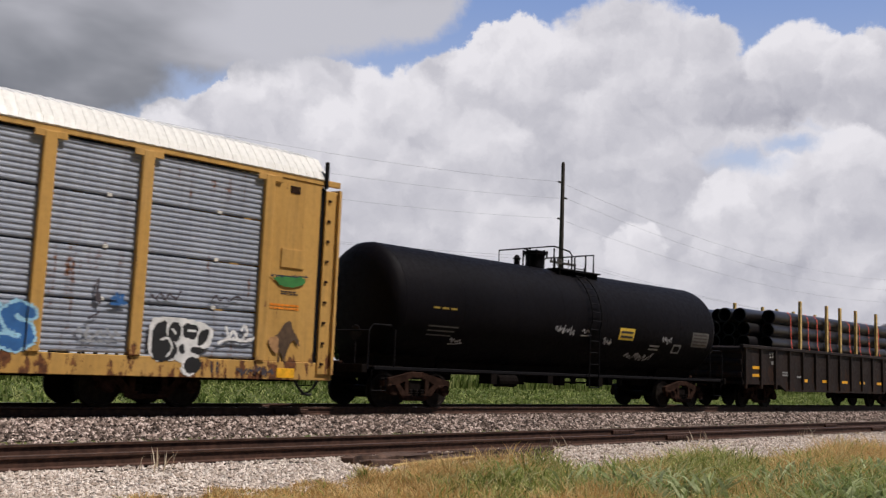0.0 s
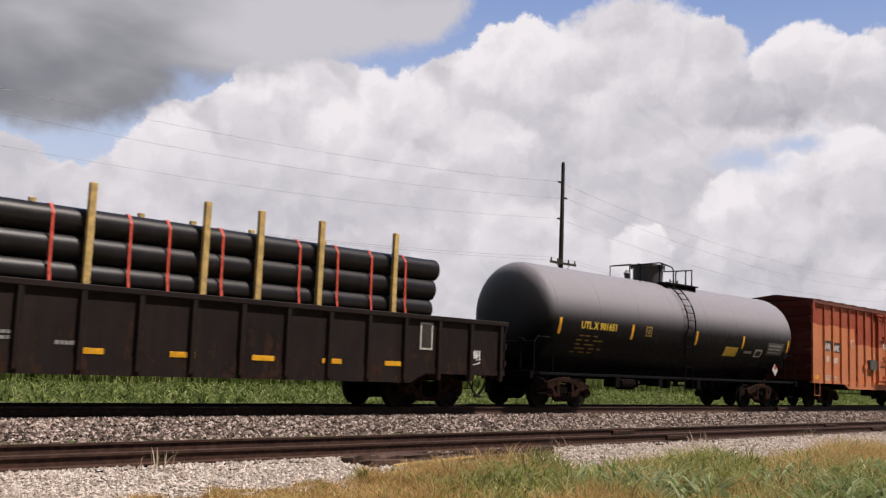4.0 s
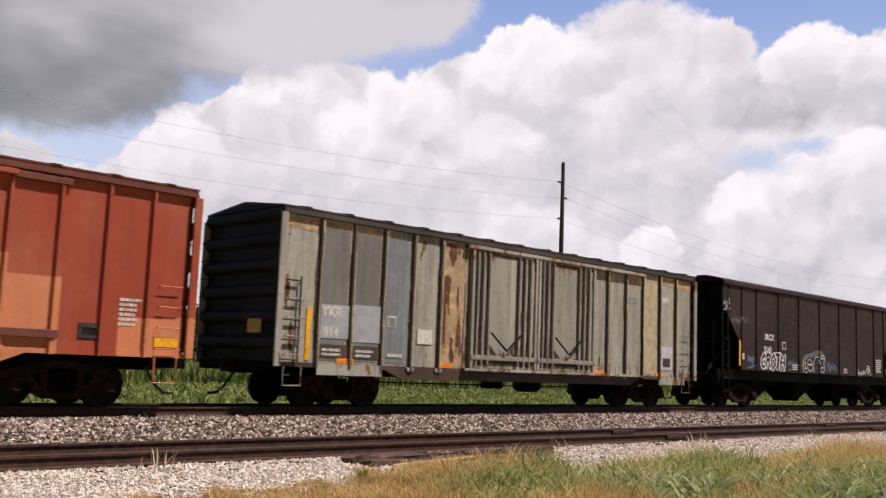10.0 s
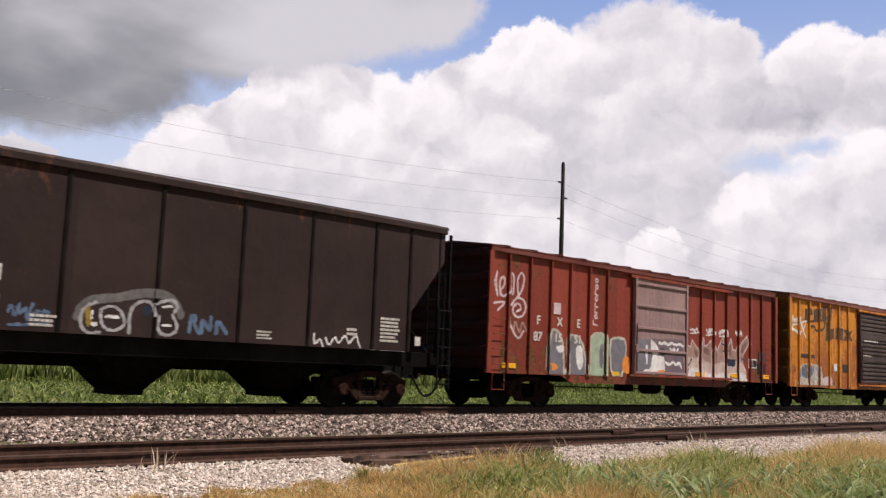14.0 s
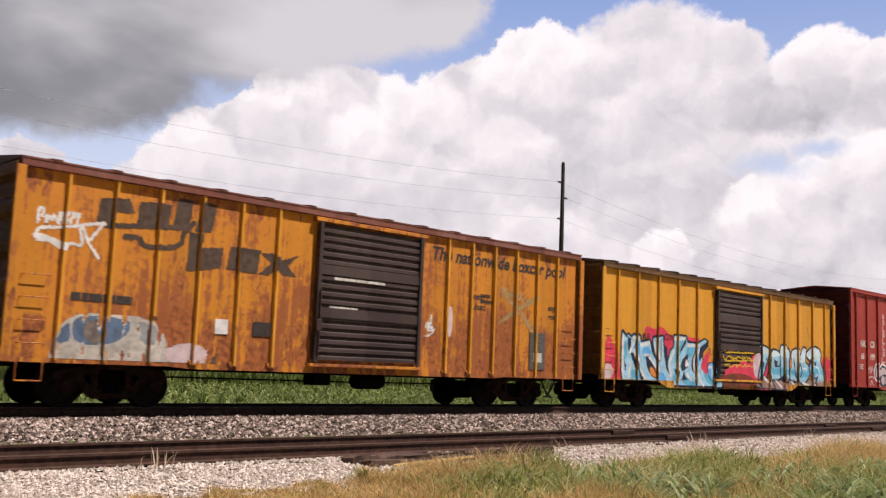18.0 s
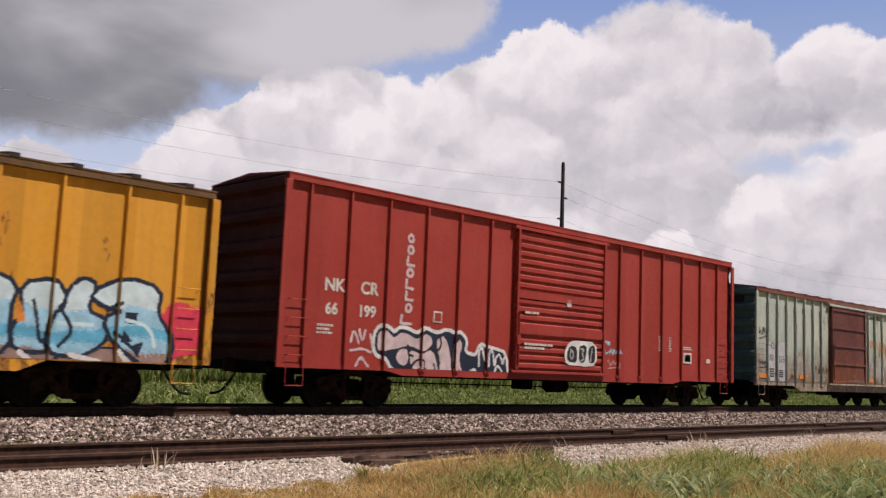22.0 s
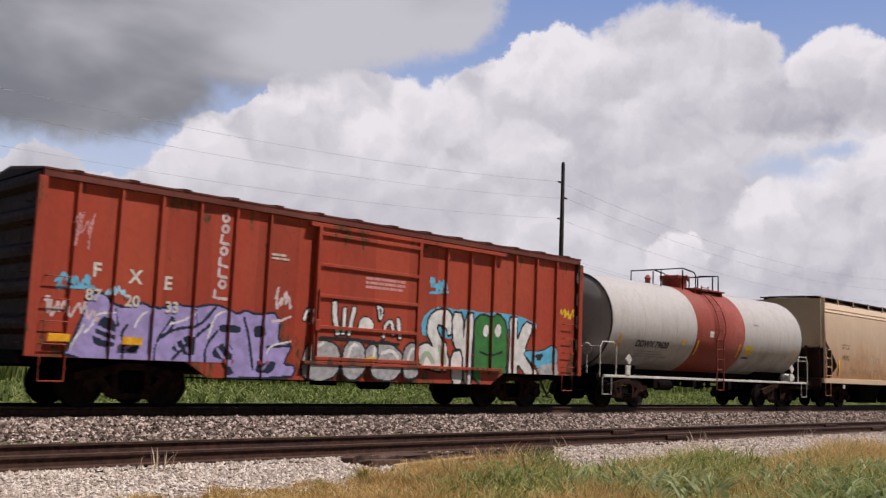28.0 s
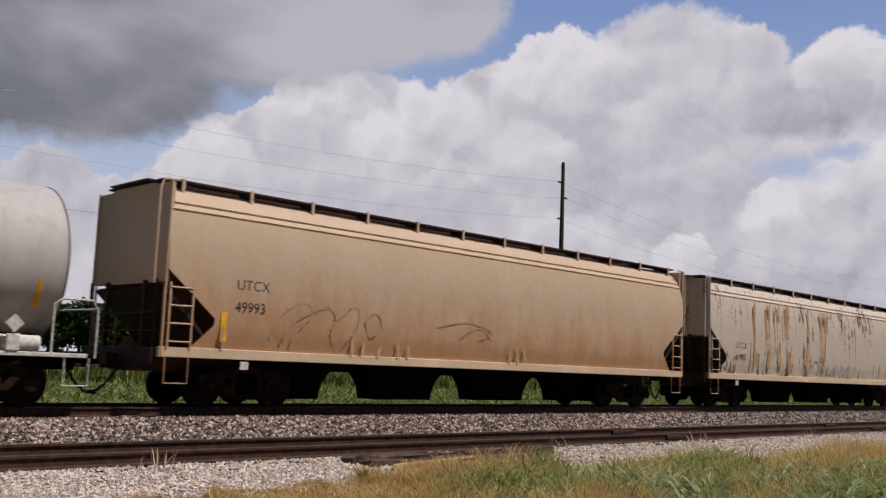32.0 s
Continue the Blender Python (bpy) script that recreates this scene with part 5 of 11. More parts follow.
M["rod_grey"] = paint("grimy_rod_paint", (0.27, 0.25, 0.22), rust=0.35, dirt=0.5, seed=5.7, uneven=0.1)
M["blue_grey"] = paint("blue_grey_patch_paint", (0.2, 0.215, 0.235), rust=0.15, dirt=0.35, seed=6.0, plate=0.94, uneven=0.4)
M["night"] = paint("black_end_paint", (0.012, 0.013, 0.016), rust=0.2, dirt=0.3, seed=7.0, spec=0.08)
M["hopper_dark"] = paint("dark_brown_grey_paint", (0.026, 0.0145, 0.0135), rust=0.2, dirt=0.25, faded=(0.055, 0.034, 0.033), seed=8.0, plate=1.8, uneven=0.45, run_top=4.4, spec=0.2, scale=((0.05, 0.02, 0.014), (0.09, 0.04, 0.025)))
# near-black hopper paint: rib seams, and painted shade of sill and slope
M["hopper_seam_shade"] = paint("seam_and_shade_paint", (0.005, 0.004, 0.004), rust=0.0, dirt=0.1, seed=8.2, spec=0.03, uneven=0.05)
M["oxide"] = paint("oxide_red_paint", (0.27, 0.045, 0.026), rust=0.2, dirt=0.3, faded=(0.3, 0.06, 0.036), seed=9.0, uneven=0.5, flake=0.3, run_top=4.2)
# oxide taken darker, so that the end walls hold their shade as colour
M["oxide_end"] = paint("shaded_oxide_end_paint", (0.055, 0.012, 0.01), rust=0.2, dirt=0.4, seed=9.5, spec=0.08)
M["oxide_roof"] = paint("rust_red_roof_paint", (0.15, 0.034, 0.026), rust=0.5, dirt=0.4, seed=9.7)
M["s_peach"] = plain("pale_primer", (0.6, 0.47, 0.34), 0.8, 0.0, 0.2, 3.0, 0.001)
M["mauve"] = paint("mauve_grey_door_paint", (0.31, 0.205, 0.205), rust=0.12, dirt=0.25, seed=10.0, uneven=0.1)
M["yellow"] = paint("weathered_yellow_paint", (0.66, 0.26, 0.026), rust=0.36, dirt=0.16, faded=(0.58, 0.19, 0.04), seed=11.0, low=3.4, streak=0.8, scale=((0.2, 0.062, 0.026), (0.46, 0.15, 0.045)), uneven=0.35, flake=0.5, run_top=4.3)
M["yellow_rib"] = paint("yellow_rib_paint", (0.7, 0.32, 0.03), rust=0.2, dirt=0.15, seed=11.5, streak=0.8, scale=((0.2, 0.062, 0.026), (0.46, 0.15, 0.045)), uneven=0.1)
M["yellow_clean"] = paint("yellow_box_car_paint", (0.74, 0.34, 0.03), rust=0.22, dirt=0.12, faded=(0.74, 0.38, 0.07), seed=12.0, scale=((0.16, 0.06, 0.02), (0.4, 0.18, 0.04)), uneven=0.35, flake=0.25, low=3.0)
# dirty yellow, its colour darkened further for the shade on the ends
M["yellow_end"] = paint("dirty_shaded_yellow_end_paint", (0.2, 0.09, 0.018), rust=0.5, dirt=0.6, seed=12.5, spec=0.08)
M["brown_door"] = paint("dark_brown_door_paint", (0.055, 0.035, 0.032), rust=0.2, dirt=0.3, seed=13.0)
M["roof_rust"] = paint("rusty_roof_sheet", (0.22, 0.075, 0.055), rust=0.4, dirt=0.3, faded=(0.34, 0.18, 0.15), seed=14.0)
M["bright_red"] = paint("brick_red_paint", (0.38, 0.045, 0.034), rust=0.06, dirt=0.14, faded=(0.43, 0.07, 0.055), seed=15.0, uneven=0.25)
# brick red of the sides with the end's shade mixed into the colour
M["bright_end"] = paint("shaded_brick_red_end_paint", (0.075, 0.012, 0.01), rust=0.1, dirt=0.3, seed=15.5, spec=0.08)
M["mint_rib"] = paint("pale_mint_rib_paint", (0.5, 0.6, 0.54), rust=0.15, dirt=0.15, seed=16.2, uneven=0.05)
M["mint"] = paint("pale_mint_paint", (0.47, 0.555, 0.5), rust=0.3, dirt=0.22, faded=(0.64, 0.62, 0.53), seed=16.0, low=2.8, plate=0.882, uneven=0.2, flake=0.75, scale=((0.2, 0.13, 0.085), (0.5, 0.43, 0.34)), tide=((0.24, 0.195, 0.16), 2.75, 1.5, 0.92))
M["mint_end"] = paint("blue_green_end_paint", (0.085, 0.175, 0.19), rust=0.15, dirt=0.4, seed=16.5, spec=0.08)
M["rust_door"] = paint("rust_brown_door_paint", (0.13, 0.035, 0.028), rust=0.0, dirt=0.16, seed=17.0, low=2.15, flake=0.45, streak=0.2, scale=((0.13, 0.04, 0.02), (0.3, 0.1, 0.04)), tide=((0.2, 0.06, 0.026), 2.1, 0.3, 0.6))
M["scarlet"] = paint("faded_scarlet_paint", (0.4, 0.058, 0.03), rust=0.16, dirt=0.22, faded=(0.46, 0.09, 0.045), seed=18.0, uneven=0.35, flake=0.2, run_top=4.2)
M["tank_black"] = paint("black_tank_paint", (0.0035, 0.003, 0.0045), rust=0.0, dirt=0.05, rough=0.6, faded=(0.006, 0.0055, 0.008), seed=19.0, spec=0.06, uneven=0.03)
M["roof_umber"] = paint("brown_yellow_roof_paint", (0.15, 0.08, 0.03), rust=0.5, dirt=0.4, seed=12.7)
M["wan_patch"] = plain("pale_grey_patch_paint", (0.36, 0.37, 0.39), 0.75, 0.0, 0.15, 3.0)
M["pale_patch"] = plain("pale_lilac_patch_paint", (0.5, 0.5, 0.55), 0.7, 0.0, 0.15, 4.0)
M["tank_grey"] = paint("black_tank_sheen_paint", (0.007, 0.007, 0.009), rust=0.0, dirt=0.1, rough=0.5, faded=(0.012, 0.012, 0.015), seed=20.0, spec=0.12, sky_sheen=0.62, uneven=0.03)
# tide and low greys: grime, plus shade of the lower half painted in
M["tank_white"] = paint("off_white_tank_paint", (0.5, 0.48, 0.475), rust=0.16, dirt=0.14, faded=(0.55, 0.535, 0.53), seed=21.0, uneven=0.03, low=2.2, streak=0.2, scale=((0.2, 0.185, 0.18), (0.42, 0.4, 0.39)), tide=((0.22, 0.2, 0.2), 2.3, 1.3, 0.7))
M["tank_red"] = paint("brick_red_band_paint", (0.3, 0.062, 0.045), rust=0.14, dirt=0.12, seed=22.0, uneven=0.03, low=2.2, streak=0.2, scale=((0.1, 0.03, 0.022), (0.2, 0.055, 0.04)))
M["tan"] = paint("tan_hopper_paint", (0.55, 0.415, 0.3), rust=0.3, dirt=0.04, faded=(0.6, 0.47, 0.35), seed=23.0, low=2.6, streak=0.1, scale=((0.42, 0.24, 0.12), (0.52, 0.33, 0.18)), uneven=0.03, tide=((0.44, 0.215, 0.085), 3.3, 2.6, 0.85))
M["walkway"] = paint("walkway_rust_and_slope_shade", (0.045, 0.022, 0.018), rust=0.4, dirt=0.3, seed=23.7, spec=0.1)
M["tan_sill"] = paint("cream_sill_paint", (0.66, 0.5, 0.35), rust=0.12, dirt=0.08, seed=23.4, uneven=0.03)
M["tan_rusty"] = paint("rust_streaked_pale_paint", (0.58, 0.51, 0.43), rust=0.1, dirt=0.1, faded=(0.6, 0.54, 0.48), seed=24.0, streak=1.0, uneven=0.03)
M["gondola"] = paint("brown_black_gondola_paint", (0.017, 0.0115, 0.011), rust=0.25, dirt=0.3, faded=(0.032, 0.022, 0.02), seed=25.0, uneven=0.5, spec=0.15, flake=0.2, scale=((0.02, 0.011, 0.008), (0.05, 0.025, 0.016)))
M["rack_yellow"] = paint("yellow_auto_rack_paint", (0.56, 0.32, 0.085), rust=0.15, dirt=0.28, faded=(0.58, 0.36, 0.13), seed=26.0, uneven=0.15, flake=0.3, low=1.5)
M["rack_screen"] = paint("galvanised_screen", (0.27, 0.3, 0.37), rust=0.03, dirt=0.25, faded=(0.34, 0.37, 0.44), seed=27.0, streak=0.9, uneven=0.1)
M["rack_roof"] = paint("galvanised_white_roof", (0.7, 0.7, 0.68), rust=0.02, dirt=0.15, rough=0.45, seed=28.0, uneven=0.15)


M["s_bonewash"] = plain("pale_bare_primer", (0.5, 0.44, 0.4), 0.8, 0.0, 0.25, 5.0, 0.001)
M["s_wash"] = plain("rust_wash", (0.4, 0.22, 0.1), 0.8, 0.0, 0.3, 3.0, 0.001)
M["s_ghost"] = plain("faded_green_paint", (0.42, 0.31, 0.14), 0.8, 0.0, 0.3, 3.0, 0.001)
M["s_emblem"] = plain("faded_dark_emblem_paint", (0.085, 0.055, 0.04), 0.8, 0.0, 0.35, 6.0, 0.001)
M["s_tanwash"] = plain("pale_rust_wash", (0.5, 0.33, 0.18), 0.8, 0.0, 0.2, 3.0, 0.001)
M["s_yellow_dull"] = plain("dull_yellow_spray", (0.3, 0.2, 0.03), 0.8, 0.0, 0.3, 5.0, 0.001)
M["s_slateblue"] = plain("faded_slate_blue_spray", (0.1, 0.16, 0.26), 0.8, 0.0, 0.3, 5.0, 0.001)
M["s_umber"] = plain("dark_rust_and_shade_stain", (0.1, 0.06, 0.035), 0.85, 0.0, 0.4, 6.0, 0.002)
M["s_chalk"] = plain("chalky_grey_spray", (0.4, 0.4, 0.42), 0.8, 0.0, 0.3, 7.0, 0.001)
M["s_faintgrey"] = plain("faded_grey_spray", (0.13, 0.125, 0.125), 0.8, 0.0, 0.3, 7.0, 0.001)
M["faint_gold"] = plain("dull_yellow_stencil", (0.3, 0.2, 0.03), 0.7, 0.0, 0.3, 12.0)
M["slate"] = plain("slate_grey_panel", (0.1, 0.096, 0.09), 0.7, 0.0, 0.3, 12.0)
M["s_sky"] = plain("spray_bright_blue", (0.1, 0.42, 0.8), 0.6, 0.0, 0.2, 3.0, 0.001)
M["s_ice"] = plain("spray_ice_white", (0.62, 0.78, 0.84), 0.6, 0.0, 0.15, 3.0, 0.001)
M["s_ink"] = plain("spray_ink_blue", (0.012, 0.022, 0.05), 0.6, 0.0, 0.2, 3.0, 0.001)


# ---- tank cars ----
def patch_on(car, name, x0, x1, z0, z1, r, axis, material, label="", out=0.006):
    """A thin sheet that follows the near side of a tank."""
    bm = bmesh.new()
    n = 8
    rows = []
    for i in range(n + 1):
        a = (z0 + (z1 - z0) * i / n - axis) / r
        a = max(-1.5, min(1.5, a))
        rows.append([bm.verts.new((x, -(r + out) * math.cos(a), axis + (r + out) * math.sin(a))) for x in (x0, x1)])
    for a, b in zip(rows, rows[1:]):
        bm.faces.new((a[0], a[1], b[1], b[0]))
    return part(name, bm, material, car, label, 60)


def tank_shell(bm, x0, x1, r, axis, head, dish=False):
    """A cylinder with rounded heads, or with shallow dished ones that meet it in an edge."""
    if dish:
        cap = [(max(0.001, r * i / 8), head * (1 - (i / 8) ** 2)) for i in range(9)]
        prof = [(a, x0 - b) for a, b in cap] + [(r, x0 + (x1 - x0) * i / 9) for i in range(1, 9)] + [(a, x1 + b) for a, b in reversed(cap)]
        lathe(bm, prof, 56, "x", (0, 0, axis))
        return
    prof = []
    for i in range(9):
        a = math.pi / 2 * i / 8
        prof.append((max(0.001, r * math.sin(a) ** 0.72), x0 - head * math.cos(a) ** 0.72))
    n = 9
    for i in range(1, n):
        prof.append((r, x0 + (x1 - x0) * i / n))
    for i in range(9):
        a = math.pi / 2 * (1 - i / 8)
        prof.append((max(0.001, r * math.sin(a) ** 0.72), x1 + head * max(0.0, math.cos(a)) ** 0.72))
    lathe(bm, prof, 56, "x", (0, 0, axis))


def tank_car(label, x0, x1, shell, r, axis, head, body, rail_mat, dome, trucks, dome_mat=None, ladder_x=None, trim="iron", deck=0.9, rails=None, hatch=(0.38, 0.48), dish=False):
    car = new_car("tank_car", label, "tank car", x0, x1, trucks)
    mid, h = (x0 + x1) / 2, (x1 - x0) / 2
    s0, s1 = shell[0] - mid, shell[1] - mid
    bm = bmesh.new()
    tank_shell(bm, s0, s1, r, axis, head, dish)
    part("tank_shell", bm, M[body], car, "long cylindrical tank", 50)
    for x in ((s0, s1) if dish else ()):
        bm = bmesh.new()
        lathe(bm, [(r - 0.01, x - 0.02), (r + 0.008, x - 0.015), (r + 0.008, x + 0.015), (r - 0.01, x + 0.02)], 56, "x", (0, 0, axis))
        part("head_rim", bm, M["slate"], car, "dark weld rim of the tank head", 50)
    for i in range(0, 8):
        x = s0 + (s1 - s0) * i / 7
        bm = bmesh.new()
        lathe(bm, [(r, x - 0.012), (r + 0.003, x - 0.01), (r + 0.003, x + 0.01), (r, x + 0.012)], 48, "x", (0, 0, axis))
        part("weld_seam", bm, M[body], car, "", 50)
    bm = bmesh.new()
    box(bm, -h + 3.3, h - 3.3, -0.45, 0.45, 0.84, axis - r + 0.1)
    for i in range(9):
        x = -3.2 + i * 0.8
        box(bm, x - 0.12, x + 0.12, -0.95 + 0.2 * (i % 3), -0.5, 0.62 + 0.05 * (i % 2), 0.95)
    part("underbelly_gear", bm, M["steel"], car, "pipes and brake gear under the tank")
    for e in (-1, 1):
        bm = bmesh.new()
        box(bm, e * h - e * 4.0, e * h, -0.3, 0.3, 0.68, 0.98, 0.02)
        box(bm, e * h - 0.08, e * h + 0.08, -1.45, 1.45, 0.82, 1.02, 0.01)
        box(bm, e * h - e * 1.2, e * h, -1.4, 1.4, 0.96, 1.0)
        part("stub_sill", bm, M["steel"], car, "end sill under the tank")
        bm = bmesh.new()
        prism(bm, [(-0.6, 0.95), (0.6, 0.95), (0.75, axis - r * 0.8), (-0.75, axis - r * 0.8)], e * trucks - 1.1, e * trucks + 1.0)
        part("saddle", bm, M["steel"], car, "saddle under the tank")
    for s in (-1, 1):
        bm = bmesh.new()
        box(bm, -h + 0.3, h - 0.3, s * 1.42 - 0.035, s * 1.42 + 0.035, deck, deck + 0.08, 0.01)
        part("side_rail", bm, M[trim], car, "running rail along the tank")
        for e in (-1, 1):
            bm = bmesh.new()
            x = e * (h - 0.25)
            tube(bm, [(x - e * 0.7, s * 1.4, deck), (x - e * 0.7, s * 1.4, deck + 0.95), (x - e * 0.55, s * 1.4, deck + 1.05), (x, s * 1.4, deck + 1.05), (x + e * 0.12, s * 1.4, deck + 0.9), (x + e * 0.12, s * 1.4, deck)], 0.022, 7)
            tube(bm, [(x - e * 0.45, s * 1.42, deck), (x - e * 0.45, s * 1.42, 0.42), (x, s * 1.42, 0.42), (x, s * 1.42, deck)], 0.02, 6)
            part("end_handrail", bm, M[trim], car)
    for e in (-1, 1):
        bm = bmesh.new()
        tube(bm, [(e * (h - 0.13), -1.4, deck + 0.9), (e * (h - 0.13), 1.4, deck + 0.9)], 0.02, 7)
        part("end_handrail", bm, M[trim], car)
    bm = bmesh.new()
    lathe(bm, [(0.0, -0.02), (0.17, -0.02), (0.19, 0.0), (0.17, 0.02), (0.0, 0.02)], 16, "x", (-h + 0.15, -0.9, 1.75))
    tube(bm, [(-h + 0.15, -0.9, 1.0), (-h + 0.15, -0.9, 1.75)], 0.02, 6)
    part("brake_wheel", bm, M[trim], car, "hand brake wheel")
    # top platform
    dx = dome - mid
    top = axis + r
    dm = M[dome_mat or body]
    bm = bmesh.new()
    hr, hh = hatch
    lathe(bm, [(hr, top - 0.2), (hr, top + hh - 0.14), (hr + 0.07, top + hh - 0.13), (hr + 0.07, top + hh - 0.05), (hr - 0.03, top + hh - 0.02), (0.0, top + hh)], 24, "z", (dx, 0, 0))
    lid = part("manway", bm, dm, car, "bolted manway dome", 40)
    bm = bmesh.new()
    lathe(bm, [(0.025, top + hh - 0.2), (0.035, top + hh - 0.02), (0.0, top + hh)], 6, "z")
    bolt = mesh_of("bolt", bm, dm)
    for i in range(8):
        a = i * math.pi / 4
        part("bolt", bolt, None, lid).location = (dx + math.cos(a) * (hr + 0.06), math.sin(a) * (hr + 0.06), 0)
    ra, rb = ((rails[0] - mid, rails[1] - mid) if rails else (dx - 1.5, dx + 1.35))
    bm = bmesh.new()
    lathe(bm, [(0.09, top - 0.1), (0.09, top + 0.16), (0.13, top + 0.18), (0.04, top + 0.3)], 12, "z", (ra + 0.12, 0, 0))
    part("safety_valve", bm, dm, car, "", 40)
    for s in (-1, 1):
        bm = bmesh.new()
        box(bm, rb - 2.0, rb + 0.02, s * 0.62 - 0.24, s * 0.62 + 0.24, top - 0.06, top - 0.02)
        for x in (rb - 1.9, rb - 0.1):
            box(bm, x - 0.04, x + 0.04, s * 0.6 - 0.2, s * 0.6 + 0.2, top - 0.4, top - 0.05)
        part("platform", bm, M["tank_red"] if trim == "white_mark" else M["iron"], car, "grated top platform")
    p = top - 0.03
    mx = ra + (rb - ra) * 0.36
    for s in (-1, 1):
        yy = s * 0.6
        for line in ([(ra, yy, p - 0.25), (ra, yy, p + 0.48), (mx, yy, p + 0.66), (mx + 0.75, yy, p + 0.58), (mx + 0.86, yy, p + 0.48), (mx + 0.86, yy, p)],
                     [(mx, yy, p - 0.1), (mx, yy, p + 0.6)],
                     [(mx + 1.0, yy, p), (mx + 1.0, yy, p + 0.4), (mx + 1.1, yy, p + 0.48), (rb, yy, p + 0.6), (rb, yy, p)],
                     [(rb - 0.4, yy, p), (rb - 0.4, yy, p + 0.55)]):
            bm = bmesh.new()
            tube(bm, line, 0.024, 6)
            part("platform_rail", bm, M["iron"], car, "safety rail of the platform")
    for x, z in ((ra, p + 0.48), (rb, p + 0.6)):
        bm = bmesh.new()
        tube(bm, [(x, -0.6, z), (x, 0.6, z)], 0.022, 6)
        part("platform_rail", bm, M["iron"], car, "safety rail of the platform")
    lx = (ladder_x if ladder_x is not None else dome + 0.4) - mid
    for s in (-1, 1):
        bm = bmesh.new()
        pts = []
        for i in range(12):
            a = -0.35 + 1.75 * i / 11
            pts.append((s * (r + 0.1) * math.cos(a), axis + (r + 0.1) * math.sin(a)))
        low_y = s * 1.52
        line = [(low_y, deck - 0.3), (low_y, axis - 0.3)] + [(s * max(abs(b), 0.9), z) for b, z in pts if z > axis - 0.1]
        for w in (-0.23, 0.23):
            tube(bm, [(lx + w, b, z) for b, z in line], 0.022, 6)
        total = []
        for (b0, z0), (b1, z1) in zip(line, line[1:]):
            n = max(1, int(math.hypot(b1 - b0, z1 - z0) / 0.3))
            total += [(b0 + (b1 - b0) * i / n, z0 + (z1 - z0) * i / n) for i in range(n)]
        for b, z in total:
            tube(bm, [(lx - 0.23, b, z), (lx + 0.23, b, z)], 0.014, 5)
        part("ladder", bm, M["iron"] if trim != "white_mark" else M["tank_red"], car, "ladder curving up the tank side")
    bm = bmesh.new()
    lathe(bm, [(0.2, axis - r - 0.42), (0.25, axis - r - 0.3), (0.25, axis - r + 0.05)], 14, "z", (dx, 0, 0))
    tube(bm, [(-2.6, -0.5, 0.72), (2.6, -0.5, 0.72)], 0.03, 6)
    lathe(bm, [(0.0, -0.45), (0.17, -0.38), (0.17, 0.38), (0.0, 0.45)], 12, "x", (-2.6, -0.8, 0.72))
    part("bottom_outlet", bm, M["steel"], car, "outlet valve and brake gear")
    return car, mid


def black_tank():
    r, axis = 1.5, 2.58
    car, mid = tank_car("long matt black tank car with scribbled graffiti", 14.5, 30.9, (15.7, 29.95), r, axis, 0.5, "tank_black", "iron", 22.2, 6.15, None, 23.2, "iron", 0.9, (21.25, 24.3), (0.29, 0.52))
    patch_on(car, "warning_panel", 24.53 - mid, 25.31 - mid, 2.05, 2.42, r, axis, M["gold_mark"], "yellow warning panel")
    for i in range(2):
        patch_on(car, "warning_print", 24.6 - mid, 25.24 - mid, 2.12 + i * 0.14, 2.19 + i * 0.14, r, axis, M["dark_mark"], "", 0.01)
    patch_on(car, "data_panel", 28.68 - mid, 29.7 - mid, 2.0, 2.5, r, axis, M["slate"], "pale stencil panel")
    for i in range(4):
        patch_on(car, "data_print", 28.75 - mid, 29.6 - mid, 2.06 + i * 0.11, 2.11 + i * 0.11, r, axis, M["dark_mark"], "", 0.01)
    patch_on(car, "sticker", 27.64 - mid, 28.11 - mid, 1.72, 2.04, r, axis, M["grey_mark"], "framed sticker")
    patch_on(car, "sticker", 27.7 - mid, 28.05 - mid, 1.78, 1.98, r, axis, M["tank_black"], "", 0.01)
    for i in range(2):
        patch_on(car, "stencil", 26.3 - mid, 26.85 - mid, 1.78 + i * 0.12, 1.84 + i * 0.12, r, axis, M["grey_mark"], "small grey stencil")
    for i in range(3):
        patch_on(car, "stencil", 16.6 - mid + i * 0.3, 16.82 - mid + i * 0.3, 2.45, 2.5, r, axis, M["faint_gold"], "small yellow stencil")
        patch_on(car, "stencil", 16.55 - mid, 17.4 - mid + i * 0.1, 1.75 + i * 0.12, 1.79 + i * 0.12, r, axis, M["slate"], "small dull stencil")
    for x, z, text, w, hh in ((21.43, 2.05, "SOKS", 0.9, 0.34), (23.75, 1.84, "SGC", 0.5, 0.26), (26.86, 2.0, "GOS", 0.65, 0.3), (25.2, 1.36, "BEUVA", 1.5, 0.38), (22.6, 2.1, "C", 0.5, 0.2), (17.4, 1.55, "OB", 0.5, 0.2)):
        sp = Spray(x - mid - 0.1, x - mid + w + 0.3, z - 0.1, z + hh + 0.1, 0.02, int(x))
        sp.scrawl(text, x - mid, z, w, hh, M["s_chalk"], 0.017)
        wrap_spray(sp, car, r, axis)
    return car


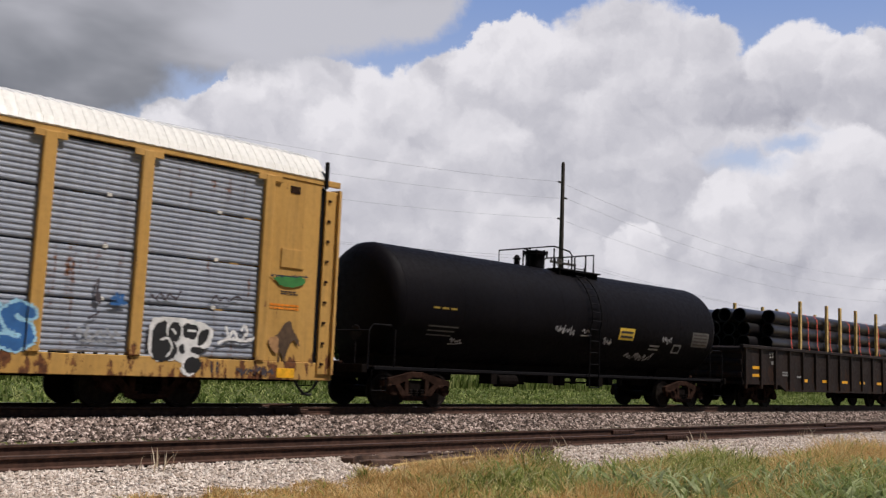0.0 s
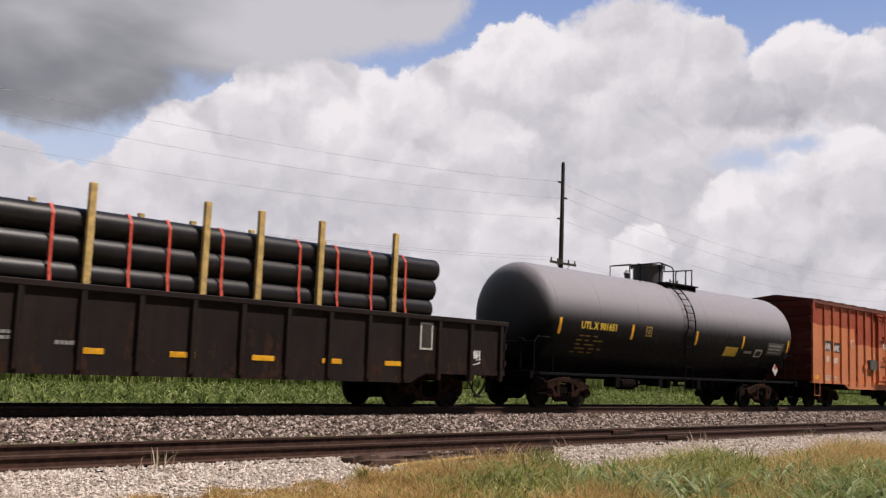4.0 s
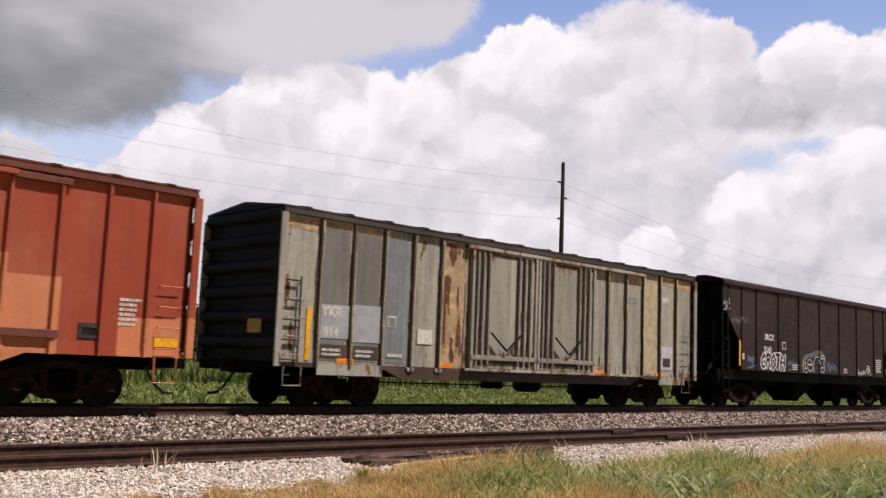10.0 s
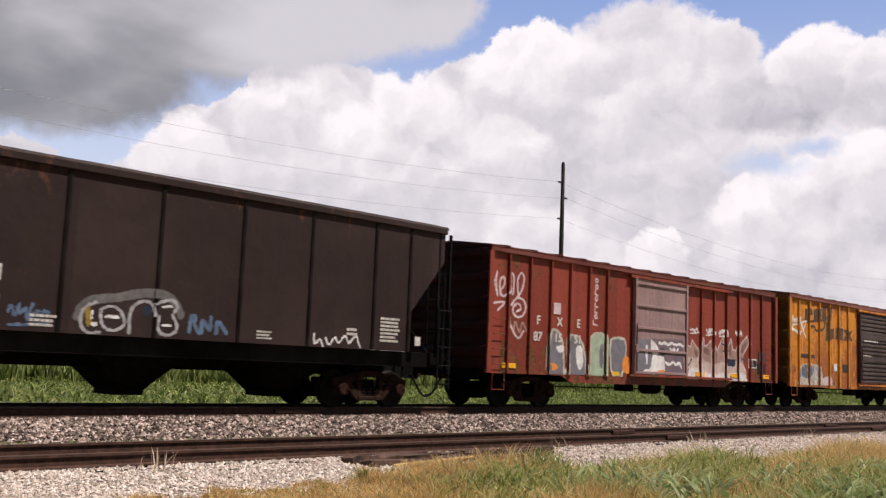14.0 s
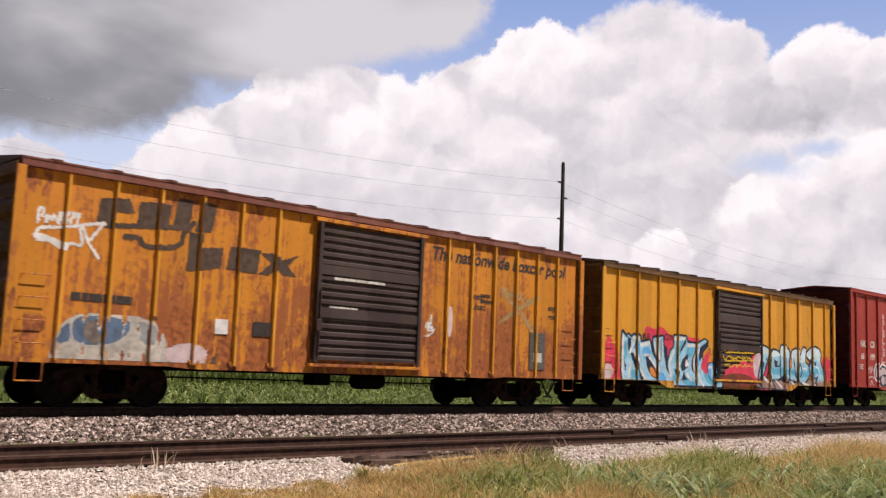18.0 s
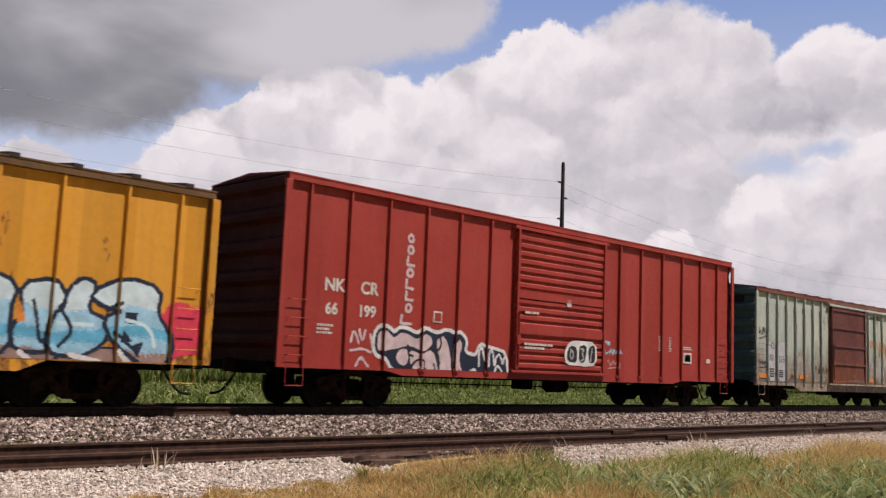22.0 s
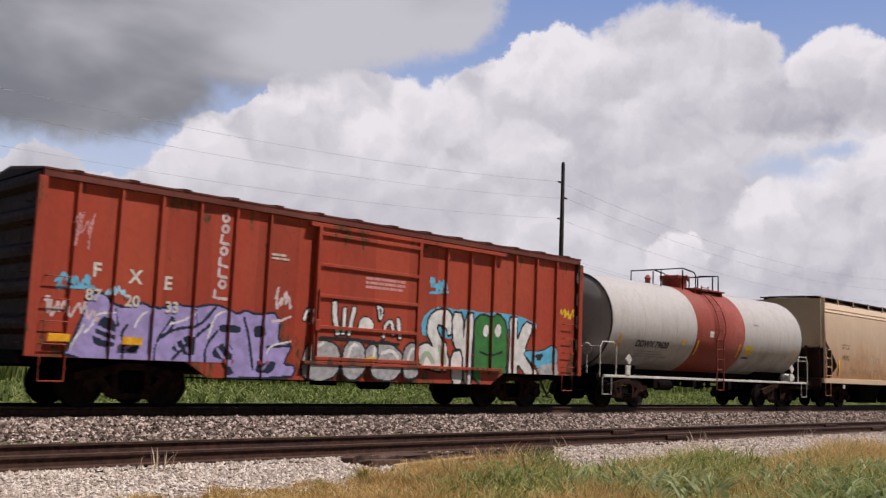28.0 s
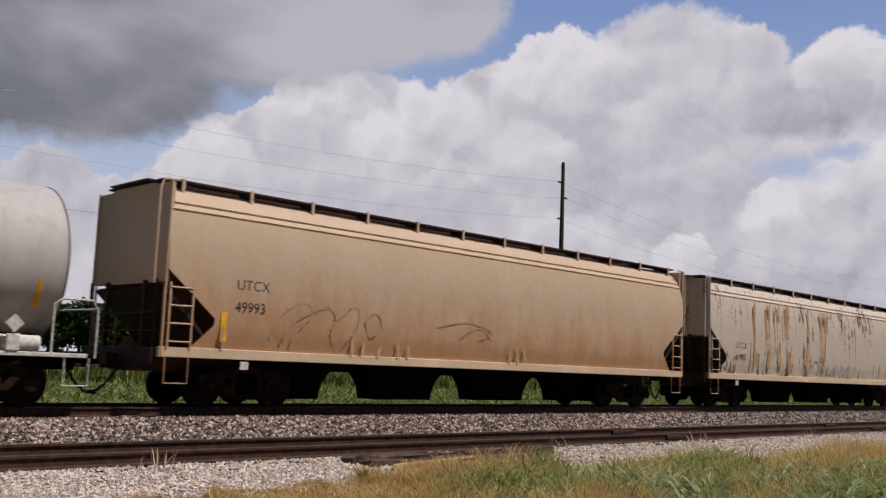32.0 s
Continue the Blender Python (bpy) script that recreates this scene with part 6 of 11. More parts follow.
def wrap_spray(sp, car, r, axis):
    """Graffiti that follows a tank."""
    for n, material in enumerate(sp.coats, 1):
        verts, faces = [], []
        for j, i in zip(*np.nonzero(sp.top == n)):
            a, b = sp.x0 + i * sp.cell, sp.x0 + (i + 1) * sp.cell
            q = len(verts)
            for x, zz in ((a, 0), (b, 0), (b, 1), (a, 1)):
                g = (sp.z0 + (j + zz) * sp.cell - axis) / r
                verts.append((x, -(r + 0.006) * math.cos(g), axis + (r + 0.006) * math.sin(g)))
            faces.append((q, q + 1, q + 2, q + 3))
        if faces:
            tagged(part("graffiti", soup("graffiti", verts, faces, material), None, car, "thin pale sprayed scrawl"), kind="stuff")


def grey_tank():
    r, axis = 1.52, 2.66
    car, mid = tank_car("black tank car with painted sky sheen, yellow lettering and reflectors", 49.5, 65.4, (50.5, 64.7), r, axis, 0.48, "tank_grey", "iron", 57.25, 5.95, None, 57.45, "iron", 0.92, (55.9, 59.1), (0.5, 0.62))
    mark(car, "UTL X 901651", 51.6 - mid, 2.3, 0.29, M["gold_mark"], bend=(r, axis), wide=1.03, bold=0.012, label="yellow stencilled reporting mark")
    for i in range(5):
        for n in range(3 + i % 2):    # broken lines, too small to read
            a = 51.55 + n * 0.36 + 0.05 * ((i * 5 + n) % 3)
            patch_on(car, "stencil", a - mid, a + 0.2 + 0.06 * ((i + n) % 2) - mid, 1.5 + i * 0.14, 1.54 + i * 0.14, r, axis, M["faint_gold"], "small dull yellow stencil")
    for x in (50.64, 54.22, 57.98, 61.16, 64.62):
        patch_on(car, "reflector", x - 0.06 - mid, x + 0.06 - mid, 2.08, 2.55, r, axis, M["yellow_mark"], "yellow vertical reflector strip")
    patch_on(car, "sticker", 54.93 - mid, 55.27 - mid, 2.22, 2.54, r, axis, M["faint_gold"], "small yellow framed stencil")
    patch_on(car, "sticker", 54.98 - mid, 55.22 - mid, 2.27, 2.49, r, axis, M["black"], "", 0.01)
    patch_on(car, "sticker", 55.05 - mid, 55.15 - mid, 2.31, 2.45, r, axis, M["faint_gold"], "", 0.014)
    patch_on(car, "warning_panel", 60.02 - mid, 60.91 - mid, 1.76, 2.12, r, axis, M["gold_mark"], "yellow warning panel")
    patch_on(car, "stencil", 61.4 - mid, 61.95 - mid, 1.92, 2.02, r, axis, M["grey_mark"])
    patch_on(car, "sticker", 62.2 - mid, 62.72 - mid, 1.8, 2.1, r, axis, M["white_mark"], "white framed sticker")
    patch_on(car, "sticker", 62.26 - mid, 62.66 - mid, 1.85, 2.05, r, axis, M["dark_mark"], "", 0.01)
    patch_on(car, "data_panel", 63.05 - mid, 64.27 - mid, 1.92, 2.4, r, axis, M["slate"], "grey stencil panel")
    for i in range(3):
        patch_on(car, "data_print", 63.15 - mid, 64.1 - mid, 2.0 + i * 0.13, 2.05 + i * 0.13, r, axis, M["grey_mark"], "", 0.01)
    bm = bmesh.new()
    prism(bm, [(63.55 - mid - 0.2, 1.4), (63.55 - mid, 1.18), (63.55 - mid + 0.2, 1.4), (63.55 - mid, 1.62)], -1.5, -1.47, "y")
    pl = part("placard", bm, M["white_mark"], car, "white and red diamond hazard placard")
    bm = bmesh.new()
    prism(bm, [(63.55 - mid - 0.1, 1.5), (63.55 - mid, 1.4), (63.55 - mid + 0.1, 1.5), (63.55 - mid, 1.6)], -1.506, -1.5, "y")
    part("placard_print", bm, M["red_mark"], pl)
    return car


def white_tank():
    r, axis = 1.5, 2.64
    car, mid = tank_car("white tank car with a broad red band round its middle", 227.7, 241.75, (228.3, 240.95), r, axis, 0.34, "tank_white", "white", 234.10, 5.0, "tank_red", 234.64, "white_mark", 0.92, (232.30, 236.09), (0.43, 0.44), True)
    bm = bmesh.new()
    lathe(bm, [(r, 233.15 - mid), (r + 0.006, 233.16 - mid), (r + 0.006, 236.42 - mid), (r, 236.43 - mid)], 56, "x", (0, 0, axis))
    part("red_band", bm, M["tank_red"], car, "broad brick red band", 50)
    mark(car, "DDWX 79620", 229.75 - mid, 1.88, 0.3, M["dark_mark"], bend=(r, axis), wide=1.02, bold=0.012, label="dark stencilled reporting mark")
    for i in range(3):
        patch_on(car, "stencil", 229.9 - mid, 231.2 - mid + 0.3 * i, 1.7 - i * 0.1, 1.74 - i * 0.1, r, axis, M["grey_mark"])
    for x in (228.85, 233.32, 236.15, 240.5):
        patch_on(car, "reflector", x - 0.05 - mid, x + 0.05 - mid, 1.72, 2.25, r, axis, M["yellow_mark"], "yellow vertical reflector strip")
    patch_on(car, "reflector", 232.35 - mid, 232.5 - mid, 2.05, 2.25, r, axis, M["yellow_mark"])
    patch_on(car, "sticker", 234.0 - mid, 234.25 - mid, 2.4, 2.6, r, axis, M["white_mark"])
    patch_on(car, "warning_panel", 236.57 - mid, 237.18 - mid, 1.88, 2.2, r, axis, M["gold_mark"], "yellow warning panel")
    patch_on(car, "stencil", 236.6 - mid, 237.05 - mid, 1.7, 1.77, r, axis, M["dark_mark"])
    patch_on(car, "stencil", 237.1 - mid, 237.5 - mid, 2.95, 3.02, r, axis, M["grey_mark"])
    for x, e in ((229.2, -1), (240.1, 1)):
        bm = bmesh.new()
        box(bm, x - mid - 0.12, x - mid + 0.12, -1.48, -1.42, 1.0, 1.3, 0.02)
        prism(bm, [(x - mid - 0.16, 1.48), (x - mid, 1.32), (x - mid + 0.16, 1.48), (x - mid, 1.64)], -1.5, -1.46, "y")
        part("placard", bm, M["white_mark"], car, "white diamond placard on its holder")
    bm = bmesh.new()
    lathe(bm, [(0.0, -0.4), (0.14, -0.34), (0.14, 0.34), (0.0, 0.4)], 12, "x", (240.3 - mid, -1.2, 1.15))
    part("reservoir", bm, M["white_mark"], car, "white painted air reservoir", 40)
    return car


# ---- auto rack ----
def auto_rack():
    x0, x1 = -13.9, 13.45
    car = new_car("auto_rack", "tall auto rack with grey corrugated screens and yellow posts", "auto rack", x0, x1, 9.6)
    mid, h = (x0 + x1) / 2, (x1 - x0) / 2
    bm = bmesh.new()
    box(bm, -h, h, -1.5, 1.5, 0.7, 0.95)
    box(bm, -h, h, -0.3, 0.3, 0.55, 0.72)
    part("underframe", bm, M["steel"], car)
    posts = [11.55, 8.75, 6.85, 4.35, 1.85, -0.65, -3.15, -5.65, -8.15, -10.65, -12.6]
    for s in (-1, 1):
        bm = bmesh.new()
        box(bm, -h, h, min(s * 1.48, s * 1.56), max(s * 1.48, s * 1.56), 0.62, 1.0, 0.01)
        part("side_sill", bm, M["rack_yellow"], car, "yellow side sill")
        bm = bmesh.new()
        box(bm, -h, h, min(s * 1.48, s * 1.56), max(s * 1.48, s * 1.56), 4.92, 5.05, 0.01)
        part("top_chord", bm, M["rack_yellow"], car)
        for p in posts:
            bm = bmesh.new()
            x = p - mid
            box(bm, x - 0.12, x + 0.12, min(s * 1.46, s * 1.6), max(s * 1.46, s * 1.6), 1.0, 4.92, 0.015)
            box(bm, x - 0.3, x + 0.3, min(s * 1.56, s * 1.59), max(s * 1.56, s * 1.59), 4.8, 4.93, 0.005)
            part("post", bm, M["rack_yellow"], car)
        for a, b in zip(posts[1:], posts):
            for k in range(4):
                z0, z1 = 1.03 + k * 0.97, 1.03 + (k + 1) * 0.97 - 0.03
                prof = []
                n = 9
                for i in range(n):
                    z, d = z0 + (z1 - z0) * i / n, (z1 - z0) / n
                    prof += [(s * 1.5, z), (s * 1.513, z + d * 0.3), (s * 1.513, z + d * 0.6), (s * 1.5, z + d * 0.9)]
                bm = bmesh.new()
                prism(bm, prof + [(s * 1.47, z1), (s * 1.47, z0)], a - mid + 0.12, b - mid - 0.12)
                part("screen_panel", bm, M["rack_screen"], car, "corrugated galvanised screen panel")
            for k in range(3):
                bm = bmesh.new()
                xm = (a + b) / 2 - mid + 0.25
                box(bm, xm - 0.05, xm + 0.05, min(s * 1.49, s * 1.525), max(s * 1.49, s * 1.525), 1.98 + k * 0.97, 2.05 + k * 0.97, 0.006)
                part("screen_clip", bm, M["white_mark"], car, "white clip between the screens")
        bm = bmesh.new()
        box(bm, 11.62 - mid, h - 0.45, min(s * 1.47, s * 1.54), max(s * 1.47, s * 1.54), 1.0, 4.92, 0.01)
        part("end_panel", bm, M["rack_yellow"], car, "yellow end side panel")
    for e in (-1, 1):
        bm = bmesh.new()
        box(bm, min(e * (h - 0.16), e * (h - 0.1)), max(e * (h - 0.16), e * (h - 0.1)), -1.515, 1.515, 0.75, 4.85, 0.01)
        d = part("end_door", bm, M["rack_yellow"], car, "yellow radial end door")
        for i in range(6):
            y = -1.4 + i * 0.56
            bm = bmesh.new()
            prism(bm, [(e * (h - 0.1), y - 0.27), (e * (h + 0.02), y - 0.2), (e * (h + 0.02), y + 0.2), (e * (h - 0.1), y + 0.27)], 0.75, 4.85, "z")
            part("door_panel", bm, M["rack_yellow"], d)
        for y in (-1.6, 1.52):
            bm = bmesh.new()
            box(bm, min(e * (h - 0.42), e * h), max(e * (h - 0.42), e * h), y, y + 0.08, 0.75, 4.8, 0.01)
            part("door_side", bm, M["rack_yellow"], d)
        for i in range(9):
            z = 0.95 + i * 0.45
            bm = bmesh.new()
            box(bm, e * h - 0.36, e * h - 0.28, -1.63, -1.59, z, z + 0.05)
            part("door_hinge", bm, M["frame_brown"], d)
    bm = bmesh.new()
    arch = [(-1.58, 5.04), (-1.5, 5.2), (-1.2, 5.55), (-0.6, 5.76), (0.0, 5.8), (0.6, 5.76), (1.2, 5.55), (1.5, 5.2), (1.58, 5.04)]
    inner = [(y * 0.97, z - 0.05) for y, z in reversed(arch)]
    prism(bm, arch + inner, -h, h - 0.4)
    roof = part("roof", bm, M["rack_roof"], car, "white corrugated galvanised roof")
    bm = bmesh.new()
    prism(bm, [(y * 1.003, z + 0.008) for y, z in arch] + inner, -0.05, 0.05)
    rib, n = mesh_of("roof_rib", bm, M["rack_roof"], 0.0), 130
    for i in range(n):
        part("roof_rib", rib, None, roof).location.x = -h + (2 * h - 0.4) * (i + 0.5) / n
    bm = bmesh.new()
    box(bm, h - 0.5, h - 0.38, -1.3, 1.3, 4.9, 5.35)
    part("roof_end", bm, M["rack_yellow"], car)
    bm = bmesh.new()
    box(bm, h - 0.46, h - 0.38, -1.62, -1.54, 4.85, 5.45, 0.01)
    part("corner_bracket", bm, M["iron"], car, "dark upright bracket at the roof corner")
    plate(car, "handle_pocket", 12.1 - mid, 4.62, 0.26, 0.16, M["frame_brown"], -1.545, 0.008)
    plate(car, "placard_board", 11.95 - mid, 3.0, 0.6, 0.4, M["rack_yellow"], -1.55, 0.02, "framed placard board")
    bars(car, 11.75 - mid, 2.1, 0.75, 0.14, 2, M["orange_mark"], -1.545)
    bars(car, 12.0 - mid, 2.42, 0.5, 0.1, 2, M["dark_mark"], -1.545)
    plate(car, "reflector", 12.0 - mid, 0.66, 0.45, 0.2, M["yellow_mark"], -1.565, 0.006, "yellow reflector")
    sp = Spray(4.8 - mid, 13.3 - mid, 0.64, 3.0, 0.024, 3)
    # dark strip stands in for the shade in the door gap
    bm = bmesh.new()
    box(bm, h - 0.52, h - 0.4, -1.545, -1.5, 0.8, 4.85)
    part("door_gap", bm, M["iron"], car, "dark strip for the shaded slot beside the end door")
    # a black throw-up with a white edge, running down over the sill
    sp.form([(9.23, 1.75), (9.68, 1.80), (10.66, 1.68), (10.62, 1.26), (10.34, 1.16), (10.39, 0.85), (10.20, 0.62), (9.98, 0.71), (10.00, 0.97), (9.30, 0.90)], M["s_white"])
    sp.form([(9.36, 0.99), (9.32, 1.44), (9.39, 1.64), (9.62, 1.73), (9.62, 1.45), (9.80, 1.35), (9.93, 1.14), (9.77, 0.96), (9.50, 0.91)], M["s_black"])
    sp.form([(9.69, 1.35), (9.66, 1.62), (9.82, 1.71), (9.96, 1.58), (9.91, 1.30)], M["s_black"])
    sp.form([(9.96, 1.67), (10.32, 1.66), (10.30, 1.38), (10.00, 1.41)], M["s_black"])
    sp.form([(10.34, 1.55), (10.59, 1.62), (10.48, 1.30), (10.30, 1.25)], M["s_black"])
    sp.form([(10.16, 1.24), (10.46, 1.23), (10.43, 1.09), (10.18, 1.11)], M["s_black"])
    sp.form([(10.02, 0.87), (10.16, 1.06), (10.44, 0.98), (10.38, 0.74), (10.12, 0.69)], M["s_black"])
    sp.form([(9.91, 1.25), (10.04, 1.30), (10.05, 1.08), (9.93, 1.10)], M["s_black"])
    sp.stroke([(9.54, 1.34), (9.71, 1.39), (9.79, 1.19), (9.68, 1.02)], M["s_white"], 0.02)
    sp.stroke([(10.09, 1.54), (10.25, 1.55)], M["s_white"], 0.02)
    sp.stroke([(9.75, 1.55), (9.84, 1.47)], M["s_white"], 0.02)
    sp.stroke([(10.62, 0.94), (10.66, 0.72)], M["s_dark"], 0.018)
    sp.stroke([(10.77, 0.93), (10.77, 0.70)], M["s_dark"], 0.018)
    sp.stroke([(9.25, 2.19), (9.36, 2.09), (9.46, 2.25), (9.55, 2.08), (9.64, 2.24), (9.80, 2.12), (9.86, 2.29)], M["s_dark"], 0.018)
    sp.stroke([(10.55, 2.18), (10.64, 2.28), (10.73, 2.12), (10.84, 2.27), (10.94, 2.12), (11.07, 2.27), (11.23, 2.23)], M["s_dark"], 0.018)
    sp.stroke([(10.93, 1.64), (11.00, 1.41), (11.09, 1.62), (11.21, 1.42)], M["s_white"], 0.03)
    sp.stroke([(11.29, 1.60), (11.34, 1.72), (11.44, 1.57), (11.34, 1.45)], M["s_white"], 0.03)
    sp.stroke([(10.78, 1.34), (11.04, 1.44), (11.38, 1.36), (11.57, 1.44)], M["s_white"], 0.03)
    sp.scrawl("I", 7.8 - mid, 1.72, 0.2, 0.7, M["s_dark"], 0.022)
    sp.scrawl("GM", 8.2 - mid, 1.95, 0.3, 0.2, M["s_blue"], 0.03)
    sp.scrawl("WTNT", 7.6 - mid, 1.25, 0.9, 0.25, M["s_grey"])
    sp.word("BS", 5.8 - mid, 1.1, 1.0, 0.65, M["s_blue"], M["s_pale"], 0.1, 0.05)
    # a rust burst and a thin green wash on the end panel
    sp.form([(12.23, 1.59), (12.32, 1.78), (12.50, 1.87), (12.57, 1.67), (12.73, 1.50), (12.71, 1.35), (12.62, 1.49), (12.50, 1.34), (12.39, 1.00), (12.25, 1.29), (12.05, 1.25), (11.93, 1.40), (12.07, 1.49)], M["s_umber"])
    sp.form([(11.93, 1.46), (12.21, 1.52), (12.25, 1.18), (12.09, 1.17)], M["s_wash"])
    sp.stroke([(12.55, 1.61), (12.71, 1.50), (12.75, 1.35)], M["s_umber"], 0.02)
    sp.stroke([(12.34, 1.33), (12.41, 1.00)], M["s_umber"], 0.02)
    sp.stroke([(12.30, 1.48), (12.25, 1.00)], M["s_umber"], 0.02)
    sp.form([(11.96, 2.79), (12.84, 2.84), (12.80, 2.66), (12.57, 2.58), (12.20, 2.57)], M["s_green"])
    sp.stroke([(11.94, 2.80), (12.88, 2.84)], M["s_ink"], 0.015)
    sp.scrawl("NOICK", 11.0 - mid, 0.68, 0.9, 0.2, M["s_dark"], 0.02)

    def depth(x):
        for p in posts:
            if abs(x - p + mid) < 0.13:
                return -1.601
        return -1.562 if x > 11.62 - mid else -1.532
    sp.lay(car, lambda x: depth(x) - (0.03 if depth(x) > -1.56 else 0.0))
    return car


# ---- gondola with its load of pipes ----


def gondola():
    x0, x1 = 32.0, 48.3
    car = new_car("gondola", "brown-black steel gondola loaded with pipes", "gondola", x0, x1, 5.9)
    mid, h = (x0 + x1) / 2, (x1 - x0) / 2
    for s in (-1, 1):
        bm = bmesh.new()
        box(bm, -h, h, min(s * 1.45, s * 1.5), max(s * 1.45, s * 1.5), 0.9, 2.16)
        part("side_sheet", bm, M["gondola"], car)
        bm = bmesh.new()
        t = h - 3.4
        prism(bm, [(-h, 0.85), (-t - 0.5, 0.85), (-t, 0.62), (t, 0.62), (t + 0.5, 0.85), (h, 0.85), (h, 0.98), (-h, 0.98)], s * 1.44, s * 1.52, "y")
        part("side_sill", bm, M["gondola"], car)
        bm = bmesh.new()
        box(bm, -h - 0.05, h + 0.05, min(s * 1.42, s * 1.58), max(s * 1.42, s * 1.58), 2.14, 2.26, 0.015)
        part("top_chord", bm, M["gondola"], car)
    bm = bmesh.new()
    prism(bm, [(-0.09, 0.0), (-0.05, -0.08), (0.05, -0.08), (0.09, 0.0)], 0.7, 2.14, "z")
    stake = mesh_of("side_stake", bm, M["gondola"])
    for i in range(15):
        for s in (-1, 1):
            o = part("side_stake", stake, None, car)
            o.location = (-h + 0.2 + (2 * h - 0.4) * i / 14, s * 1.5, 0)
            o.rotation_euler = (0, 0, 0 if s < 0 else math.pi)
    for e in (-1, 1):
        bm = bmesh.new()
        prof = [(e * (h - 0.04 + a), z) for a, z in corrugated(0.85, 2.2, 3, 0.1)]
        prism(bm, prof + [(e * (h - 0.1), 2.2), (e * (h - 0.1), 0.85)], -1.5, 1.5, "y")
        part("end_wall", bm, M["gondola"], car)
    bm = bmesh.new()
    box(bm, -h, h, -1.48, 1.48, 0.95, 1.05)
    box(bm, -h, h, -0.3, 0.3, 0.66, 0.96)
    part("floor", bm, M["steel"], car)
    for x, z in ((32.75, 1.12), (32.75, 1.4), (36.67, 1.0), (38.56, 1.0), (40.44, 1.0), (42.26, 1.0), (44.10, 1.0)):
        plate(car, "reflector", x - mid, z, 0.55, 0.11, M["yellow_mark"], -1.5, 0.012, "yellow reflector")
    mark(car, "LT", 34.05 - mid, 1.84, 0.3, M["white_mark"], -1.512)
    gp = Spray(32.2 - mid, 48.1 - mid, 0.98, 2.1, 0.024, 31)
    gp.scrawl("AB", 47.0 - mid, 1.15, 0.35, 0.35, M["s_white"], 0.018)
    gp.lay(car, lambda x: -1.5)
    bars(car, 34.2 - mid, 1.6, 0.4, 0.2, 1, M["grey_mark"], -1.505)
    bars(car, 35.1 - mid, 1.2, 0.6, 0.2, 2, M["grey_mark"], -1.505)
    bars(car, 36.3 - mid, 1.15, 0.5, 0.12, 1, M["grey_mark"], -1.505)
    plate(car, "panel", 45.2 - mid, 1.42, 0.42, 0.66, M["white_mark"], -1.505, 0.01, "white framed consolidated stencil")
    plate(car, "panel", 45.25 - mid, 1.47, 0.32, 0.56, M["dark_mark"], -1.512, 0.01)
    # timber stakes standing inside the walls
    for x in (36.81, 39.23, 40.53, 42.14, 44.36):
        for s in (-1, 1):
            bm = bmesh.new()
            box(bm, x - mid - 0.07, x - mid + 0.07, s * 1.4 - 0.05, s * 1.4 + 0.05, 1.05, 4.15, 0.01)
            part("timber_stake", bm, M["lumber"], car, "yellow timber stake")
    # pipes: three layers, each pipe a thing of its own
    r, rows = 0.27, ((2.42, 0.0), (2.92, 0.16), (3.42, 0.0))
    first = None
    for k, (z, shift) in enumerate(rows):
        for i in range(5):
            y = -1.06 + i * 0.53
            a = 34.65 + 0.1 * k if i == 0 else 33.45 + 0.3 * ((i * 7 + k * 3) % 4) / 2 + shift
            if first is None:
                bm = bmesh.new()
                n = 20
                rings = []
                for w, rr in ((-5.55, r * 0.86), (-5.55, r), (-5.45, r * 1.03), (-5.35, r), (5.35, r), (5.45, r * 1.03), (5.55, r), (5.55, r * 0.86), (0.0, r * 0.86)):
                    rings.append([bm.verts.new((w, math.cos(2 * math.pi * j / n) * rr, math.sin(2 * math.pi * j / n) * rr)) for j in range(n)])
                for q in range(len(rings)):
                    a_, b_ = rings[q], rings[(q + 1) % len(rings)]
                    for j in range(n):
                        bm.faces.new((a_[j], a_[(j + 1) % n], b_[(j + 1) % n], b_[j]))
                first = mesh_of("pipe", bm, M["pipe"], 40)
            ob = tagged(new("pipe", first), "long black coated steel pipe stacked in the gondola", "pipe", "pipes on the gondola")
            LOADS.append((ob, a + 5.55, TRACK_Y + y, RAIL_Z + z))
    # straps round the stack
    for x in (36.14, 37.65, 38.47, 39.68, 41.63, 42.69, 43.70, 44.78):
        bm = bmesh.new()
        line = [(-1.42, 2.2), (-1.36, 2.5), (-1.34, 3.5), (-1.2, 3.69), (0, 3.71), (1.2, 3.69), (1.34, 3.5), (1.42, 2.2)]
        for (ya, za), (yb, zb) in zip(line, line[1:]):
            v = [bm.verts.new((x + dx, y, z)) for y, z in ((ya, za), (yb, zb)) for dx in (-0.03, 0.03)]
            bm.faces.new((v[0], v[1], v[3], v[2]))
        ob = tagged(new("strap", mesh_of("strap", bm, M["strap"])), "orange-red strap tying down the pipes", "strap", "straps round the pipes")
        bpy.context.view_layer.update()
        for v in ob.data.vertices:
            v.co.x -= x
        LOADS.append((ob, x, TRACK_Y, RAIL_Z))
    return car


